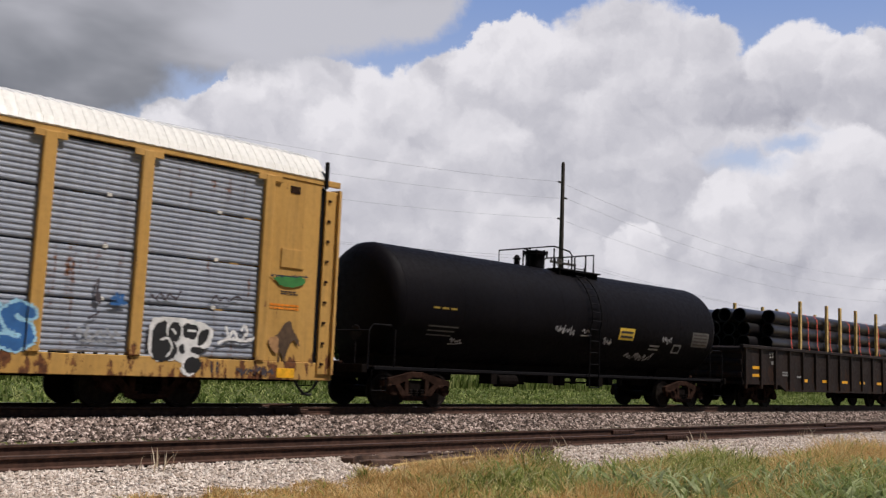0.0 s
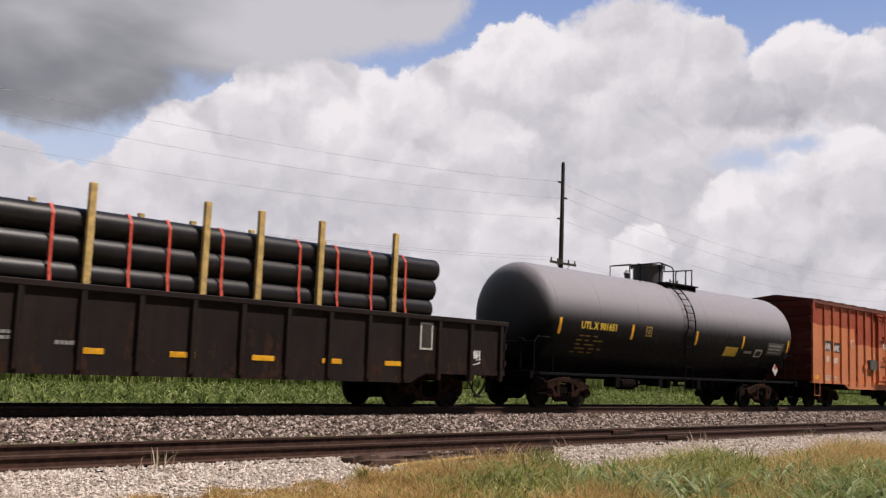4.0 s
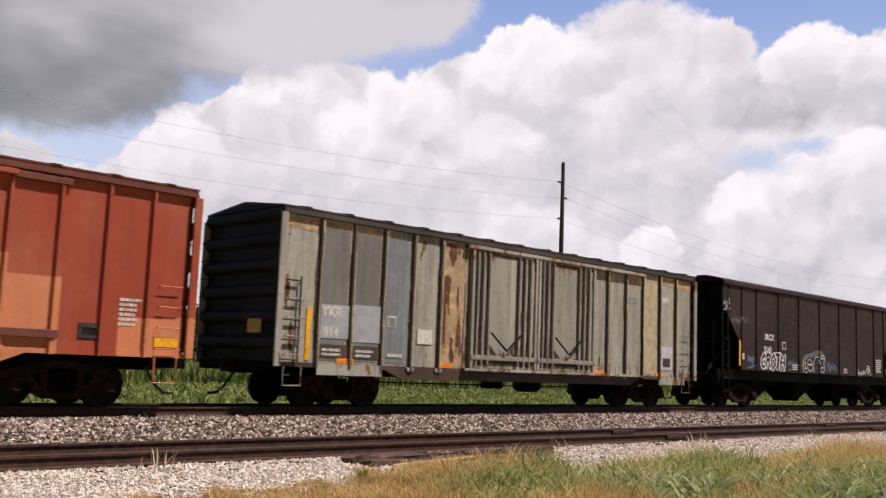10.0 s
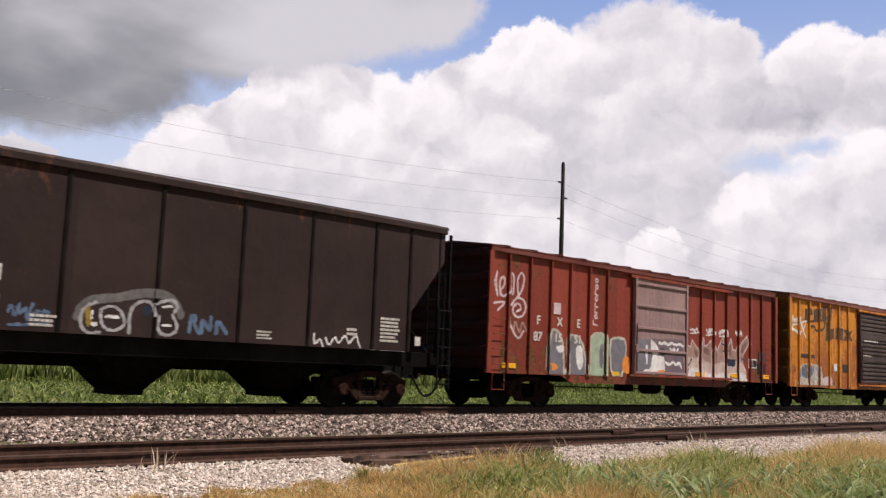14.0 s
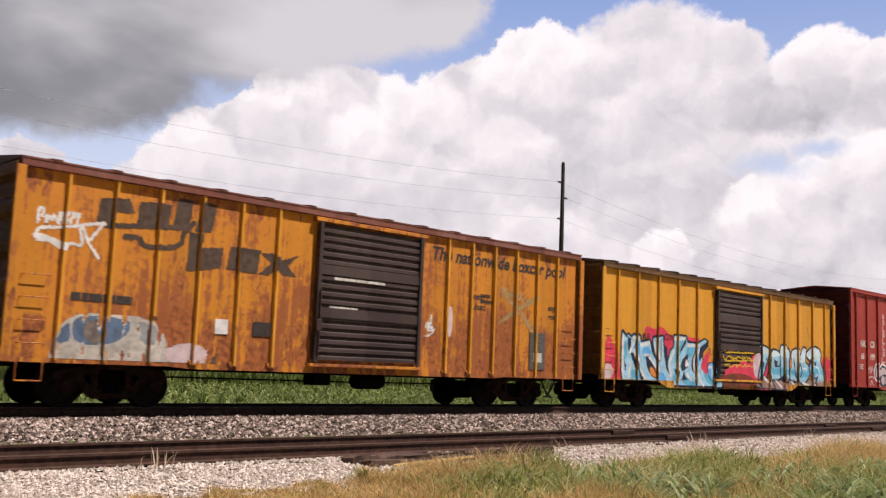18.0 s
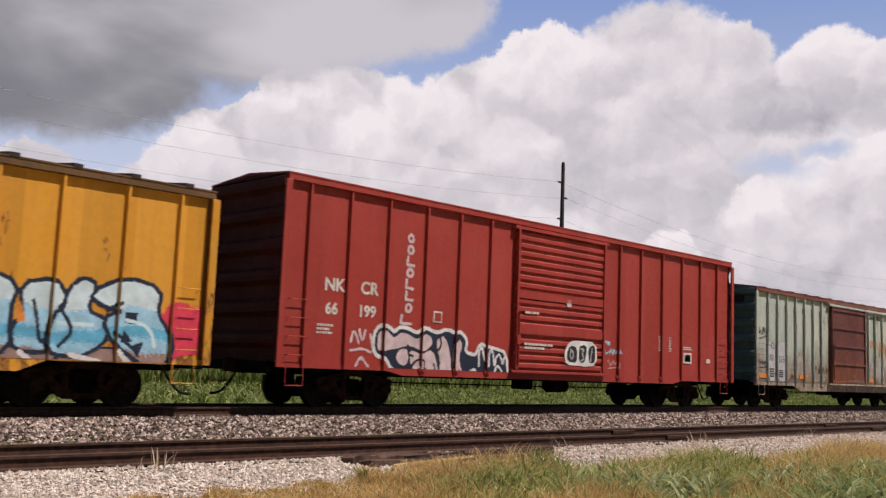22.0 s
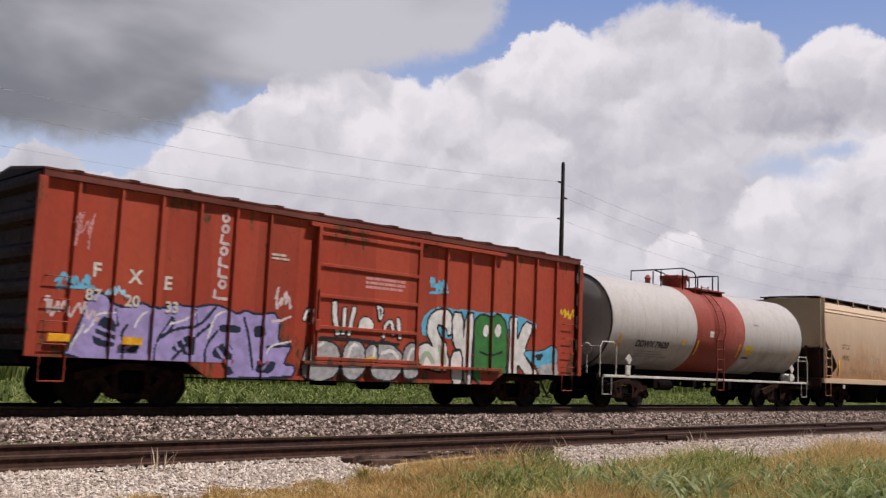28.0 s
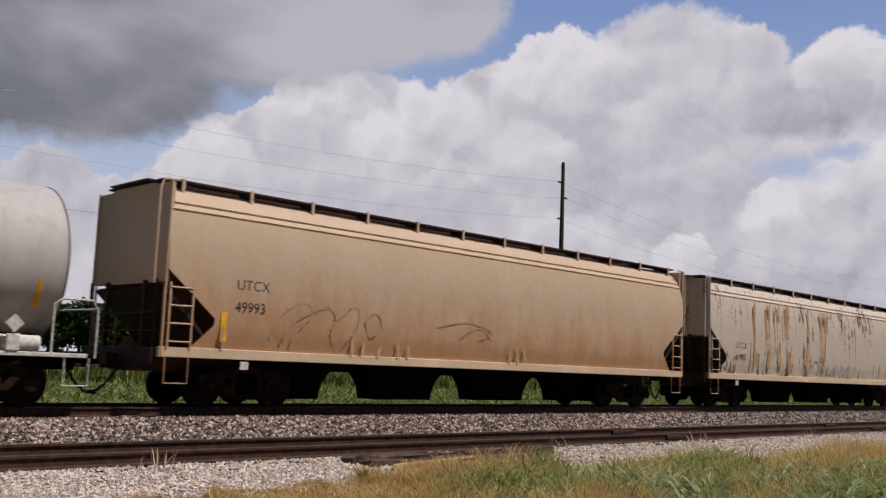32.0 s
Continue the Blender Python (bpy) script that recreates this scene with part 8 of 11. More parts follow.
def grey_car():
    car, depth, mid = box_car("box_car", "weathered grey and putty insulated box car", 84.66, 101.3, (90.5, 95.8), 4.33, 0.9, 0.7, 13, "putty", "night", "roof_dark", door_kind="plug", doors=2, foot=0.98, ridge=6, sill_mat="sill_rust", rod_mat="rod_grey", rib_mat="rib_shade", cap=0.02,
                             rib_at=[85.72 + 0.94 * i for i in range(6)] + [96.5 + 0.94 * i for i in range(5)])
    for x, w in GREY_PATCHES:
        bm = bmesh.new()
        box(bm, x - mid, x + w - mid, -HALF + 0.067, -HALF + 0.08, 1.05, 4.0)
        part("patch_panel", bm, M["blue_grey" if x > 87.5 else "warm_grey"], car, "grey repainted panel")
    for x, z, w, h, m in ((85.8, 1.55, 0.82, 0.75, "wan_patch"), (86.74, 1.5, 0.82, 0.85, "wan_patch"), (85.8, 1.12, 0.82, 0.3, "roof_dark"), (86.74, 1.12, 0.82, 0.3, "roof_dark")):
        plate(car, "panel", x - mid, z, w, h, M[m], -HALF + 0.062, 0.006, "stencil patch")
    mark(car, "YKR", 85.83 - mid, 2.05, 0.3, M["white_mark"], -HALF + 0.052, bold=0.01)
    mark(car, "914", 85.9 - mid, 1.6, 0.28, M["white_mark"], -HALF + 0.052, bold=0.01)
    bars(car, 85.88 - mid, 1.17, 0.6, 0.2, 2, M["white_mark"], -HALF + 0.052)
    bars(car, 86.84 - mid, 1.17, 0.55, 0.2, 2, M["white_mark"], -HALF + 0.052)
    bars(car, 87.8 - mid, 1.2, 0.5, 0.14, 1, M["white_mark"], -HALF + 0.052)
    plate(car, "stripe", 85.42 - mid, 1.05, 0.13, 1.15, M["yellow_mark"], label="yellow vertical stripe")
    plate(car, "sticker", 87.78 - mid, 1.9, 0.26, 0.26, M["white_mark"], -HALF + 0.060, 0.006)
    plate(car, "sticker", 87.81 - mid, 1.93, 0.2, 0.2, M["blue_grey"], -HALF + 0.053, 0.006)
    rp = Spray(84.7 - mid, 101.2 - mid, 1.0, 4.15, 0.024, 8)
    def streaks(x0, x1, z0, z1, amount, m, f=14.0):
        n = np.sin(rp.X * f + 0.5 * rp.wave) + 0.8 * np.sin(rp.X * f * 2.7 + 1.0) + 0.7 * rp.wave + 22 * rp.soft
        rp.coat((rp.X > x0 - mid) & (rp.X < x1 - mid) & (rp.Z > z0 + 0.2 * n) & (rp.Z < z1 + 0.12 * n) & (n > amount), m)
    # ochre stain along the eave, one ochre panel, rust where the paint has gone
    for x0, x1, z in ((84.72, 85.65, 3.86), (85.78, 86.6, 3.92), (86.72, 87.5, 3.88), (97.5, 98.3, 3.8), (99.3, 101.2, 3.86)):
        rp.coat((rp.X > x0 - mid) & (rp.X < x1 - mid) & (rp.Z > z + 0.06 * rp.wave + 3 * rp.soft), M["s_ochre"])
    for x0, x1, m in ((89.55, 90.35, "s_ochre"), (98.35, 99.2, "s_cream")):
        rp.coat((rp.X > x0 - mid) & (rp.X < x1 - mid) & (rp.Z > 1.05) & (rp.Z < 4.1), M[m])
    rp.form([(-3.36, 4.13), (-2.82, 4.14), (-2.85, 3.82), (-3.02, 3.68), (-3.08, 3.48), (-3.20, 3.69), (-3.29, 3.84)], M["s_rust"], worn=-0.4)
    rp.form([(-3.32, 3.36), (-3.06, 3.17), (-3.07, 2.49), (-3.17, 2.26), (-3.30, 2.80)], M["s_rust"], worn=-0.4)
    rp.form([(-3.12, 1.81), (-2.92, 1.71), (-2.92, 1.10), (-3.09, 1.04)], M["s_rust"], worn=-0.4)
    rp.form([(-2.94, 3.29), (-2.85, 3.19), (-2.83, 2.28), (-2.95, 2.84)], M["s_rust"], worn=-0.4)
    streaks(89.6, 90.3, 1.1, 3.0, 0.9, M["s_rust"], 9.0)
    streaks(84.75, 85.3, 1.0, 1.7, 0.2, M["s_rust"])
    streaks(84.72, 84.95, 1.0, 4.0, 0.3, M["s_rust"])
    streaks(84.7, 88.5, 3.95, 4.15, 0.3, M["s_umber"])
    streaks(88.5, 96.2, 3.85, 4.15, 0.7, M["s_umber"])
    streaks(90.3, 96.2, 1.0, 1.35, 0.2, M["s_rust"])
    streaks(95.9, 101.1, 1.0, 1.15, 0.6, M["s_rust"])
    # rust and painted shade beside the ribs, the door edges and the lock rods
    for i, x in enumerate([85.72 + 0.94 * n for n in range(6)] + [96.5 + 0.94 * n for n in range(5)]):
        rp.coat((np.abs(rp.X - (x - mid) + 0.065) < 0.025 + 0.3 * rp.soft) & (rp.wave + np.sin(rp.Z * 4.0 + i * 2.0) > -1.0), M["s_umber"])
        # pale highlight painted down each rib
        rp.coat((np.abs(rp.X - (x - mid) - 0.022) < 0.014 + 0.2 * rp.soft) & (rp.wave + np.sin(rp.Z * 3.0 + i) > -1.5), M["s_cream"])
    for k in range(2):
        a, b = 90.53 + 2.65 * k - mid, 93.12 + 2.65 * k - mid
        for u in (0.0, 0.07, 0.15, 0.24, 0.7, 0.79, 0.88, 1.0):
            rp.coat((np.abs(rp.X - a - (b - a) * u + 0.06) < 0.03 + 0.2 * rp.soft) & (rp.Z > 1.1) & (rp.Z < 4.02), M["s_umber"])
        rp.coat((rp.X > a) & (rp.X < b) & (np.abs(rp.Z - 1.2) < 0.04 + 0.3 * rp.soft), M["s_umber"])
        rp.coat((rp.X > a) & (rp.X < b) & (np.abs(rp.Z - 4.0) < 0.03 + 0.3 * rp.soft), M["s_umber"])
    rp.lay(car, depth, "rust", "rust runs, flaked paint and painted shade along ribs and rods")
    bm = bmesh.new()
    ladder(bm, 84.95 - mid, 0.46, -HALF - 0.01, 1.05, 2.75, 5, 0.02)
    part("ladder", bm, M["sill_rust"], car, "dark rusted side ladder")
    for x, w in ((85.75, 1.9), (99.3, 1.5)):
        plate(car, "sill_plate", x - mid, 0.74, w, 0.25, M["putty"], -HALF + 0.05, 0.02, "pale sill plate")
    plate(car, "sticker", 88.75 - mid, 1.55, 0.5, 0.35, M["white_mark"], label="white paper notice")
    plate(car, "sticker", 99.55 - mid, 1.3, 0.42, 0.28, M["dark_mark"], -HALF + 0.062, 0.006)
    mark(car, "pak", 99.4 - mid, 3.36, 0.36, M["white_mark"], bold=0.012)
    plate(car, "panel", 99.3 - mid, 1.2, 0.8, 0.75, M["pale_patch"], -HALF + 0.068, 0.005, "pale grey stencil panel")
    bars(car, 97.6 - mid, 3.2, 0.5, 0.25, 2, M["grey_mark"])
    for i in range(5):
        plate(car, "reflector", 86.3 + i * 3.2 - mid, 1.0, 0.5, 0.12, M["orange_mark"], -HALF + 0.060, 0.008)
    for k in range(2):
        a = 90.5 + 2.65 * k - mid
        bm = bmesh.new()
        tube(bm, [(a + 0.7, -HALF - 0.12, 1.95), (a + 1.3, -HALF - 0.14, 1.5), (a + 1.9, -HALF - 0.12, 1.95)], 0.027, 6)
        part("lock_rod", bm, M["iron"], car, "locking rod of the plug door")
    bm = bmesh.new()
    box(bm, -(101.3 - 84.66) / 2 - 0.09, -(101.3 - 84.66) / 2 - 0.07, -1.0, -0.5, 1.6, 1.9)
    part("end_placard", bm, M["gold_mark"], car, "yellow end placard")


M["s_slategrey"] = plain("blue_grey_spray", (0.17, 0.17, 0.2), 0.7, 0.0, 0.15, 4.0, 0.001)
M["s_mauvegrey"] = plain("mauve_grey_spray", (0.16, 0.12, 0.14), 0.7, 0.0, 0.15, 4.0, 0.001)
M["s_bone"] = plain("bone_white_spray", (0.5, 0.48, 0.4), 0.7, 0.0, 0.25, 4.0, 0.001)
M["s_pale_rose"] = plain("pale_rose_spray", (0.55, 0.44, 0.4), 0.7, 0.0, 0.2, 4.0, 0.001)
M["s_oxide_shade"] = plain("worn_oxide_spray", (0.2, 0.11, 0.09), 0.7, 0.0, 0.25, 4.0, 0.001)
M["s_fawn"] = plain("spray_fawn", (0.34, 0.22, 0.19), 0.7, 0.0, 0.2, 4.0, 0.001)


def oxide_car():
    car, depth, mid = box_car("box_car", "oxide red box car with pale graffiti and a mauve door", 120.4, 136.2, (126.92, 130.0), 4.25, 0.92, 0.72, 15, "oxide", "oxide_end", "oxide_roof", "mauve", "panel", cap=0.02, foot=1.0,
                             rib_at=[121.17 + 0.89 * i for i in range(6)] + [131.0 + 0.85 * i for i in range(6)])
    for a, b, x in (("F", "87", 122.25), ("X", "15", 123.15), ("E", "51", 124.05)):
        mark(car, a, x + 0.12 - mid, 2.3, 0.34, M["white_mark"], -HALF + 0.058, bold=0.01)
        mark(car, b, x - mid, 1.85, 0.34, M["white_mark"], -HALF + 0.058, wide=1.1, bold=0.01)
    plate(car, "sticker", 123.1 - mid, 2.62, 0.32, 0.32, M["s_pink"])
    sp = Spray(120.6 - mid, 136.1 - mid, 0.95, 3.9, 0.024, 9)
    sp.strip(125.12 - mid, 2.4, 0.15, 1.45, 8, M["s_pink"])
    # tall grey and mint letters with pale rims
    sp.form([(-5.40, 1.74), (-5.34, 2.09), (-5.14, 2.15), (-4.80, 1.98), (-4.71, 1.20), (-4.73, 0.68), (-5.06, 0.65), (-5.40, 0.89)], M["s_slategrey"], M["s_bone"], 0.075)
    sp.form([(-4.53, 1.78), (-4.44, 2.08), (-3.89, 1.96), (-3.67, 1.23), (-3.74, 0.67), (-4.43, 0.69)], M["s_slategrey"], M["s_bone"], 0.075)
    sp.form([(-3.44, 1.98), (-3.22, 2.14), (-2.76, 2.17), (-2.60, 1.87), (-2.61, 1.11), (-2.81, 0.77), (-3.47, 0.70), (-3.61, 0.86), (-3.40, 1.24)], M["s_mint"], M["s_bone"], 0.075)
    sp.form([(-2.41, 2.01), (-2.15, 2.11), (-1.66, 2.05), (-1.70, 1.29), (-1.98, 0.90), (-2.35, 1.04)], M["s_slategrey"], M["s_bone"], 0.075)
    sp.form([(-5.10, 1.72), (-4.70, 1.77), (-4.69, 1.60), (-4.90, 1.53)], M["s_white"])
    sp.form([(-4.14, 1.77), (-3.84, 1.81), (-3.76, 1.23), (-3.97, 1.04), (-4.12, 1.36)], M["s_white"])
    sp.form([(-5.38, 1.29), (-5.03, 1.24), (-4.88, 1.12), (-5.22, 1.01)], M["s_orange"])
    sp.form([(-2.37, 1.09), (-1.94, 1.13), (-1.98, 0.98), (-2.32, 0.97)], M["s_yellow"])
    sp.form([(-4.74, 0.98), (-4.50, 1.20), (-4.43, 0.66), (-4.73, 0.65)], M["s_bone"])
    sp.form([(-1.76, 1.60), (-1.38, 1.54), (-1.44, 0.99), (-1.84, 1.13)], M["s_orange"])
    sp.form([(-2.97, 1.86), (-2.79, 1.89), (-2.80, 1.11), (-2.99, 1.18)], M["s_slategrey"])
    # the painted lower half of the door
    sp.form([(-1.23, 2.12), (-0.51, 2.13), (-0.41, 1.22), (-1.12, 1.15)], M["s_slategrey"], rounds=0)
    sp.form([(-0.45, 2.17), (1.43, 2.19), (1.50, 1.09), (-0.36, 1.17)], M["s_mauvegrey"], rounds=0)
    sp.form([(-0.47, 2.17), (-0.23, 2.05), (0.01, 1.86), (0.05, 1.71), (-0.43, 1.68)], M["s_white"])
    sp.form([(-0.40, 1.66), (0.07, 1.66), (0.33, 1.60), (0.37, 1.08), (-0.78, 1.07), (-0.82, 1.20), (-0.41, 1.25)], M["s_white"])
    sp.form([(-0.11, 1.20), (0.31, 1.22), (0.32, 1.12), (-0.10, 1.12)], M["s_orange"])
    sp.form([(0.01, 1.89), (0.33, 1.89), (0.32, 1.64), (0.05, 1.69)], M["s_dark"])
    sp.form([(-0.75, 1.96), (-0.64, 1.99), (-0.61, 1.72), (-0.61, 1.38), (-0.69, 1.38), (-0.74, 1.66)], M["s_white"])
    sp.stroke([(0.02, 2.06), (0.16, 2.01), (0.32, 2.09), (0.50, 1.99), (0.72, 2.07), (0.96, 1.98), (1.20, 2.05), (1.42, 2.00)], M["s_white"], 0.045)
    sp.stroke([(0.64, 1.88), (0.73, 1.73), (0.85, 1.89), (0.99, 1.72), (1.12, 1.87)], M["s_white"], 0.045)
    sp.stroke([(0.41, 1.44), (0.61, 1.36), (0.79, 1.48), (1.02, 1.36), (1.20, 1.46), (1.32, 1.30)], M["s_white"], 0.045)
    # pale pointed letters, white at the feet
    sp.form([(1.82, 1.27), (1.84, 2.05), (2.10, 2.01), (2.16, 2.24), (2.40, 2.03), (2.64, 1.88), (2.53, 1.64), (2.62, 0.96), (1.91, 0.94), (2.02, 1.39)], M["s_fawn"], M["s_pink"], 0.04, ramp=((1.62, M["s_pale_rose"]), (1.25, M["s_white"])), rounds=0)
    sp.form([(2.71, 0.96), (2.68, 1.88), (2.73, 2.17), (2.92, 2.34), (2.95, 2.07), (3.17, 2.09), (3.38, 2.30), (3.45, 0.99)], M["s_fawn"], M["s_pink"], 0.04, ramp=((1.62, M["s_pale_rose"]), (1.25, M["s_white"])), rounds=0)
    sp.form([(3.51, 0.99), (3.49, 1.93), (3.65, 2.12), (3.84, 1.96), (4.24, 2.49), (4.22, 1.98), (4.34, 1.50), (4.35, 0.96)], M["s_fawn"], M["s_pink"], 0.04, ramp=((1.62, M["s_pale_rose"]), (1.25, M["s_white"])), rounds=0)
    sp.form([(4.44, 1.26), (4.46, 2.00), (4.74, 2.39), (4.86, 2.02), (5.08, 1.97), (5.23, 2.17), (5.25, 0.98), (4.45, 1.02)], M["s_fawn"], M["s_pink"], 0.04, ramp=((1.62, M["s_pale_rose"]), (1.25, M["s_white"])), rounds=0)
    sp.form([(5.29, 0.86), (5.27, 2.05), (5.39, 2.18), (5.89, 2.54), (6.01, 2.29), (5.60, 1.88), (5.56, 1.56), (5.81, 1.32), (5.89, 0.88)], M["s_fawn"], M["s_pink"], 0.04, ramp=((1.62, M["s_pale_rose"]), (1.25, M["s_white"])), rounds=0)
    sp.form([(2.27, 2.02), (2.54, 1.81), (2.50, 1.64), (2.29, 1.83)], M["s_oxide_shade"])
    sp.form([(2.90, 2.03), (3.29, 2.01), (3.34, 1.75), (2.89, 1.84)], M["s_oxide_shade"])
    sp.form([(3.60, 2.06), (3.82, 1.83), (3.79, 1.47), (3.57, 1.70)], M["s_oxide_shade"])
    sp.form([(4.57, 2.15), (4.72, 2.26), (4.81, 1.77), (4.55, 1.82)], M["s_oxide_shade"])
    sp.form([(5.40, 2.03), (5.83, 2.41), (5.88, 2.24), (5.51, 1.87)], M["s_oxide_shade"])
    sp.form([(4.42, 1.71), (5.07, 1.71), (5.05, 1.46), (4.41, 1.45)], M["s_ink"], rounds=0)
    sp.stroke([(1.81, 1.38), (1.99, 1.43), (2.13, 1.62)], M["s_dark"], 0.035)
    sp.stroke([(4.14, 2.22), (4.52, 2.18)], M["s_dark"], 0.035)
    sp.stroke([(4.23, 1.98), (4.54, 1.98)], M["s_dark"], 0.035)
    sp.stroke([(5.50, 1.75), (5.78, 1.67)], M["s_dark"], 0.035)
    # looping pale tags by the end
    sp.stroke([(-7.84, 3.08), (-7.90, 3.40), (-7.72, 3.52), (-7.67, 3.23), (-7.84, 3.08)], M["s_pink"], 0.03)
    sp.stroke([(-7.55, 2.97), (-7.64, 3.36), (-7.59, 3.61)], M["s_pink"], 0.03)
    sp.stroke([(-7.44, 2.98), (-7.50, 3.38), (-7.33, 3.53), (-7.27, 3.26), (-7.48, 3.11), (-7.33, 2.92), (-7.15, 3.07)], M["s_pink"], 0.03)
    sp.stroke([(-7.00, 3.09), (-7.10, 3.42), (-6.96, 3.64), (-6.90, 3.30), (-6.94, 3.02)], M["s_pink"], 0.03)
    sp.stroke([(-6.72, 3.04), (-6.80, 3.45), (-6.62, 3.68), (-6.46, 3.48), (-6.59, 3.12), (-6.84, 2.89)], M["s_pink"], 0.03)
    sp.stroke([(-6.98, 2.75), (-6.77, 2.97), (-6.46, 2.93), (-6.37, 2.66), (-6.59, 2.43), (-6.87, 2.48), (-6.94, 2.68), (-6.70, 2.84), (-6.56, 2.67), (-6.75, 2.60)], M["s_pink"], 0.03)
    sp.stroke([(-7.71, 2.75), (-7.17, 2.84), (-7.52, 2.57)], M["s_pink"], 0.03)
    sp.stroke([(-7.05, 2.40), (-6.84, 2.01), (-6.81, 2.42), (-6.60, 1.95), (-6.55, 2.39), (-6.34, 2.11)], M["s_fawn"], 0.03)
    sp.stroke([(-6.99, 2.20), (-6.64, 1.81), (-6.47, 2.10)], M["s_pink"], 0.03)
    for x, t in ((130.3, "DVB"), (131.3, "BKB"), (132.2, "SAVB"), (133.3, "FEB")):
        sp.scrawl(t, x - mid, 2.5, 0.6, 0.22, M["s_white"], 0.022)
    sp.lay(car, depth)
    plate(car, "panel", 135.0 - mid, 1.25, 0.55, 0.35, M["s_black"], -HALF + 0.060, 0.008)
    plate(car, "panel", 135.05 - mid, 1.66, 0.5, 0.36, M["s_dark"], -HALF + 0.060, 0.008)
    plate(car, "stencil_frame", 134.3 - mid, 1.42, 0.6, 0.34, M["white_mark"], -HALF + 0.060, 0.006, "white stencil frame with two dark fields")
    for i in range(2):
        plate(car, "stencil", 134.34 - mid + 0.28 * i, 1.47, 0.24, 0.24, M["s_black"], -HALF + 0.053, 0.006)
    for x in (121.0, 130.7, 133.0, 135.3):
        plate(car, "reflector", x - mid, 1.06, 0.55, 0.14, M["yellow_mark"], -HALF + 0.058, 0.01, "yellow reflector")


M["s_umberwash"] = plain("grey_brown_wash", (0.19, 0.15, 0.13), 0.8, 0.0, 0.4, 6.0, 0.001)
M["s_wan"] = plain("washed_out_white_paint", (0.5, 0.47, 0.42), 0.8, 0.0, 0.3, 5.0, 0.001)


def pool_car():
    car, depth, mid = box_car("box_car", "rusty yellow box car with a dark corrugated door", 137.42, 153.4, (143.9, 147.1), 4.37, 0.82, 0.78, 14, "yellow", "yellow_end", "roof_rust", "brown_door", "corr", foot=0.95, cap=0.02, rib_mat="yellow_rib",
                             rib_at=[138.3 + 0.92 * i for i in range(6)] + [148.05 + 0.87 * i for i in range(6)])
    mark(car, "The nationwide boxcar pool", 147.45 - mid, 3.66, 0.46, M["dark_mark"], slant=0.25, wide=1.0, bold=0.014, label="faded dark slogan on the yellow side")
    sp = Spray(137.5 - mid, 153.3 - mid, 0.9, 4.15, 0.024, 12)
    # the faded dark emblem on the long panel, as plain slanted shapes
    sp.form([(-6.54, 3.37), (-6.48, 3.90), (-5.92, 3.95), (-5.80, 3.68), (-6.20, 3.66), (-6.24, 3.40)], M["s_emblem"], rounds=0)
    sp.form([(-5.75, 3.43), (-5.70, 3.93), (-5.04, 3.97), (-5.09, 3.46)], M["s_emblem"], rounds=0)
    sp.form([(-4.99, 3.48), (-4.91, 4.12), (-4.56, 4.14), (-4.63, 3.49)], M["s_emblem"], rounds=0)
    sp.form([(-4.50, 3.49), (-4.35, 4.14), (-4.04, 4.11), (-4.12, 3.52)], M["s_emblem"], rounds=0)
    sp.form([(-4.66, 2.67), (-4.61, 3.49), (-4.31, 3.48), (-4.35, 3.18), (-3.82, 3.26), (-3.88, 2.81)], M["s_emblem"], rounds=0)
    sp.form([(-3.74, 2.81), (-3.65, 3.31), (-2.94, 3.29), (-3.00, 2.78)], M["s_emblem"], rounds=0)
    sp.form([(-2.93, 3.22), (-2.65, 3.25), (-2.38, 3.14), (-1.94, 3.27), (-2.25, 3.03), (-1.98, 2.81), (-2.32, 2.80), (-2.51, 2.90), (-2.75, 2.76), (-2.95, 2.79), (-2.66, 3.03)], M["s_emblem"], rounds=0)
    sp.stroke([(-6.34, 3.39), (-5.67, 3.45), (-4.96, 3.52)], M["s_emblem"], 0.05)
    sp.stroke([(-5.97, 3.23), (-5.65, 3.24), (-5.61, 3.06), (-4.82, 3.11), (-4.73, 3.45)], M["s_emblem"], 0.05)
    sp.stroke([(-4.70, 3.47), (-4.53, 3.67)], M["s_emblem"], 0.05)
    # a thin white tag with a flourish
    sp.stroke([(-7.59, 3.26), (-7.60, 3.56), (-7.50, 3.54), (-7.52, 3.40)], M["s_white"], 0.03)
    sp.stroke([(-7.45, 3.30), (-7.45, 3.45), (-7.36, 3.34), (-7.33, 3.48), (-7.25, 3.35)], M["s_white"], 0.03)
    sp.stroke([(-7.23, 3.33), (-7.21, 3.54), (-7.22, 3.41), (-7.13, 3.55), (-7.15, 3.35)], M["s_white"], 0.03)
    sp.stroke([(-7.10, 3.52), (-7.16, 3.43), (-7.05, 3.38)], M["s_white"], 0.03)
    sp.stroke([(-7.03, 3.36), (-6.98, 3.58), (-6.99, 3.44), (-6.88, 3.56), (-6.90, 3.35)], M["s_white"], 0.03)
    sp.stroke([(-7.61, 3.00), (-7.58, 3.19), (-7.08, 3.27), (-6.40, 3.42)], M["s_white"], 0.03)
    sp.stroke([(-7.58, 2.95), (-7.27, 3.02), (-7.05, 2.91), (-6.97, 3.00), (-6.74, 2.94), (-6.82, 3.26)], M["s_white"], 0.03)
    sp.stroke([(-6.77, 3.31), (-6.68, 3.06), (-6.45, 2.78)], M["s_white"], 0.03)
    sp.stroke([(-6.64, 3.07), (-6.39, 3.41)], M["s_white"], 0.03)
    sp.stroke([(-7.61, 3.02), (-7.37, 3.01), (-7.09, 2.88)], M["s_white"], 0.06)
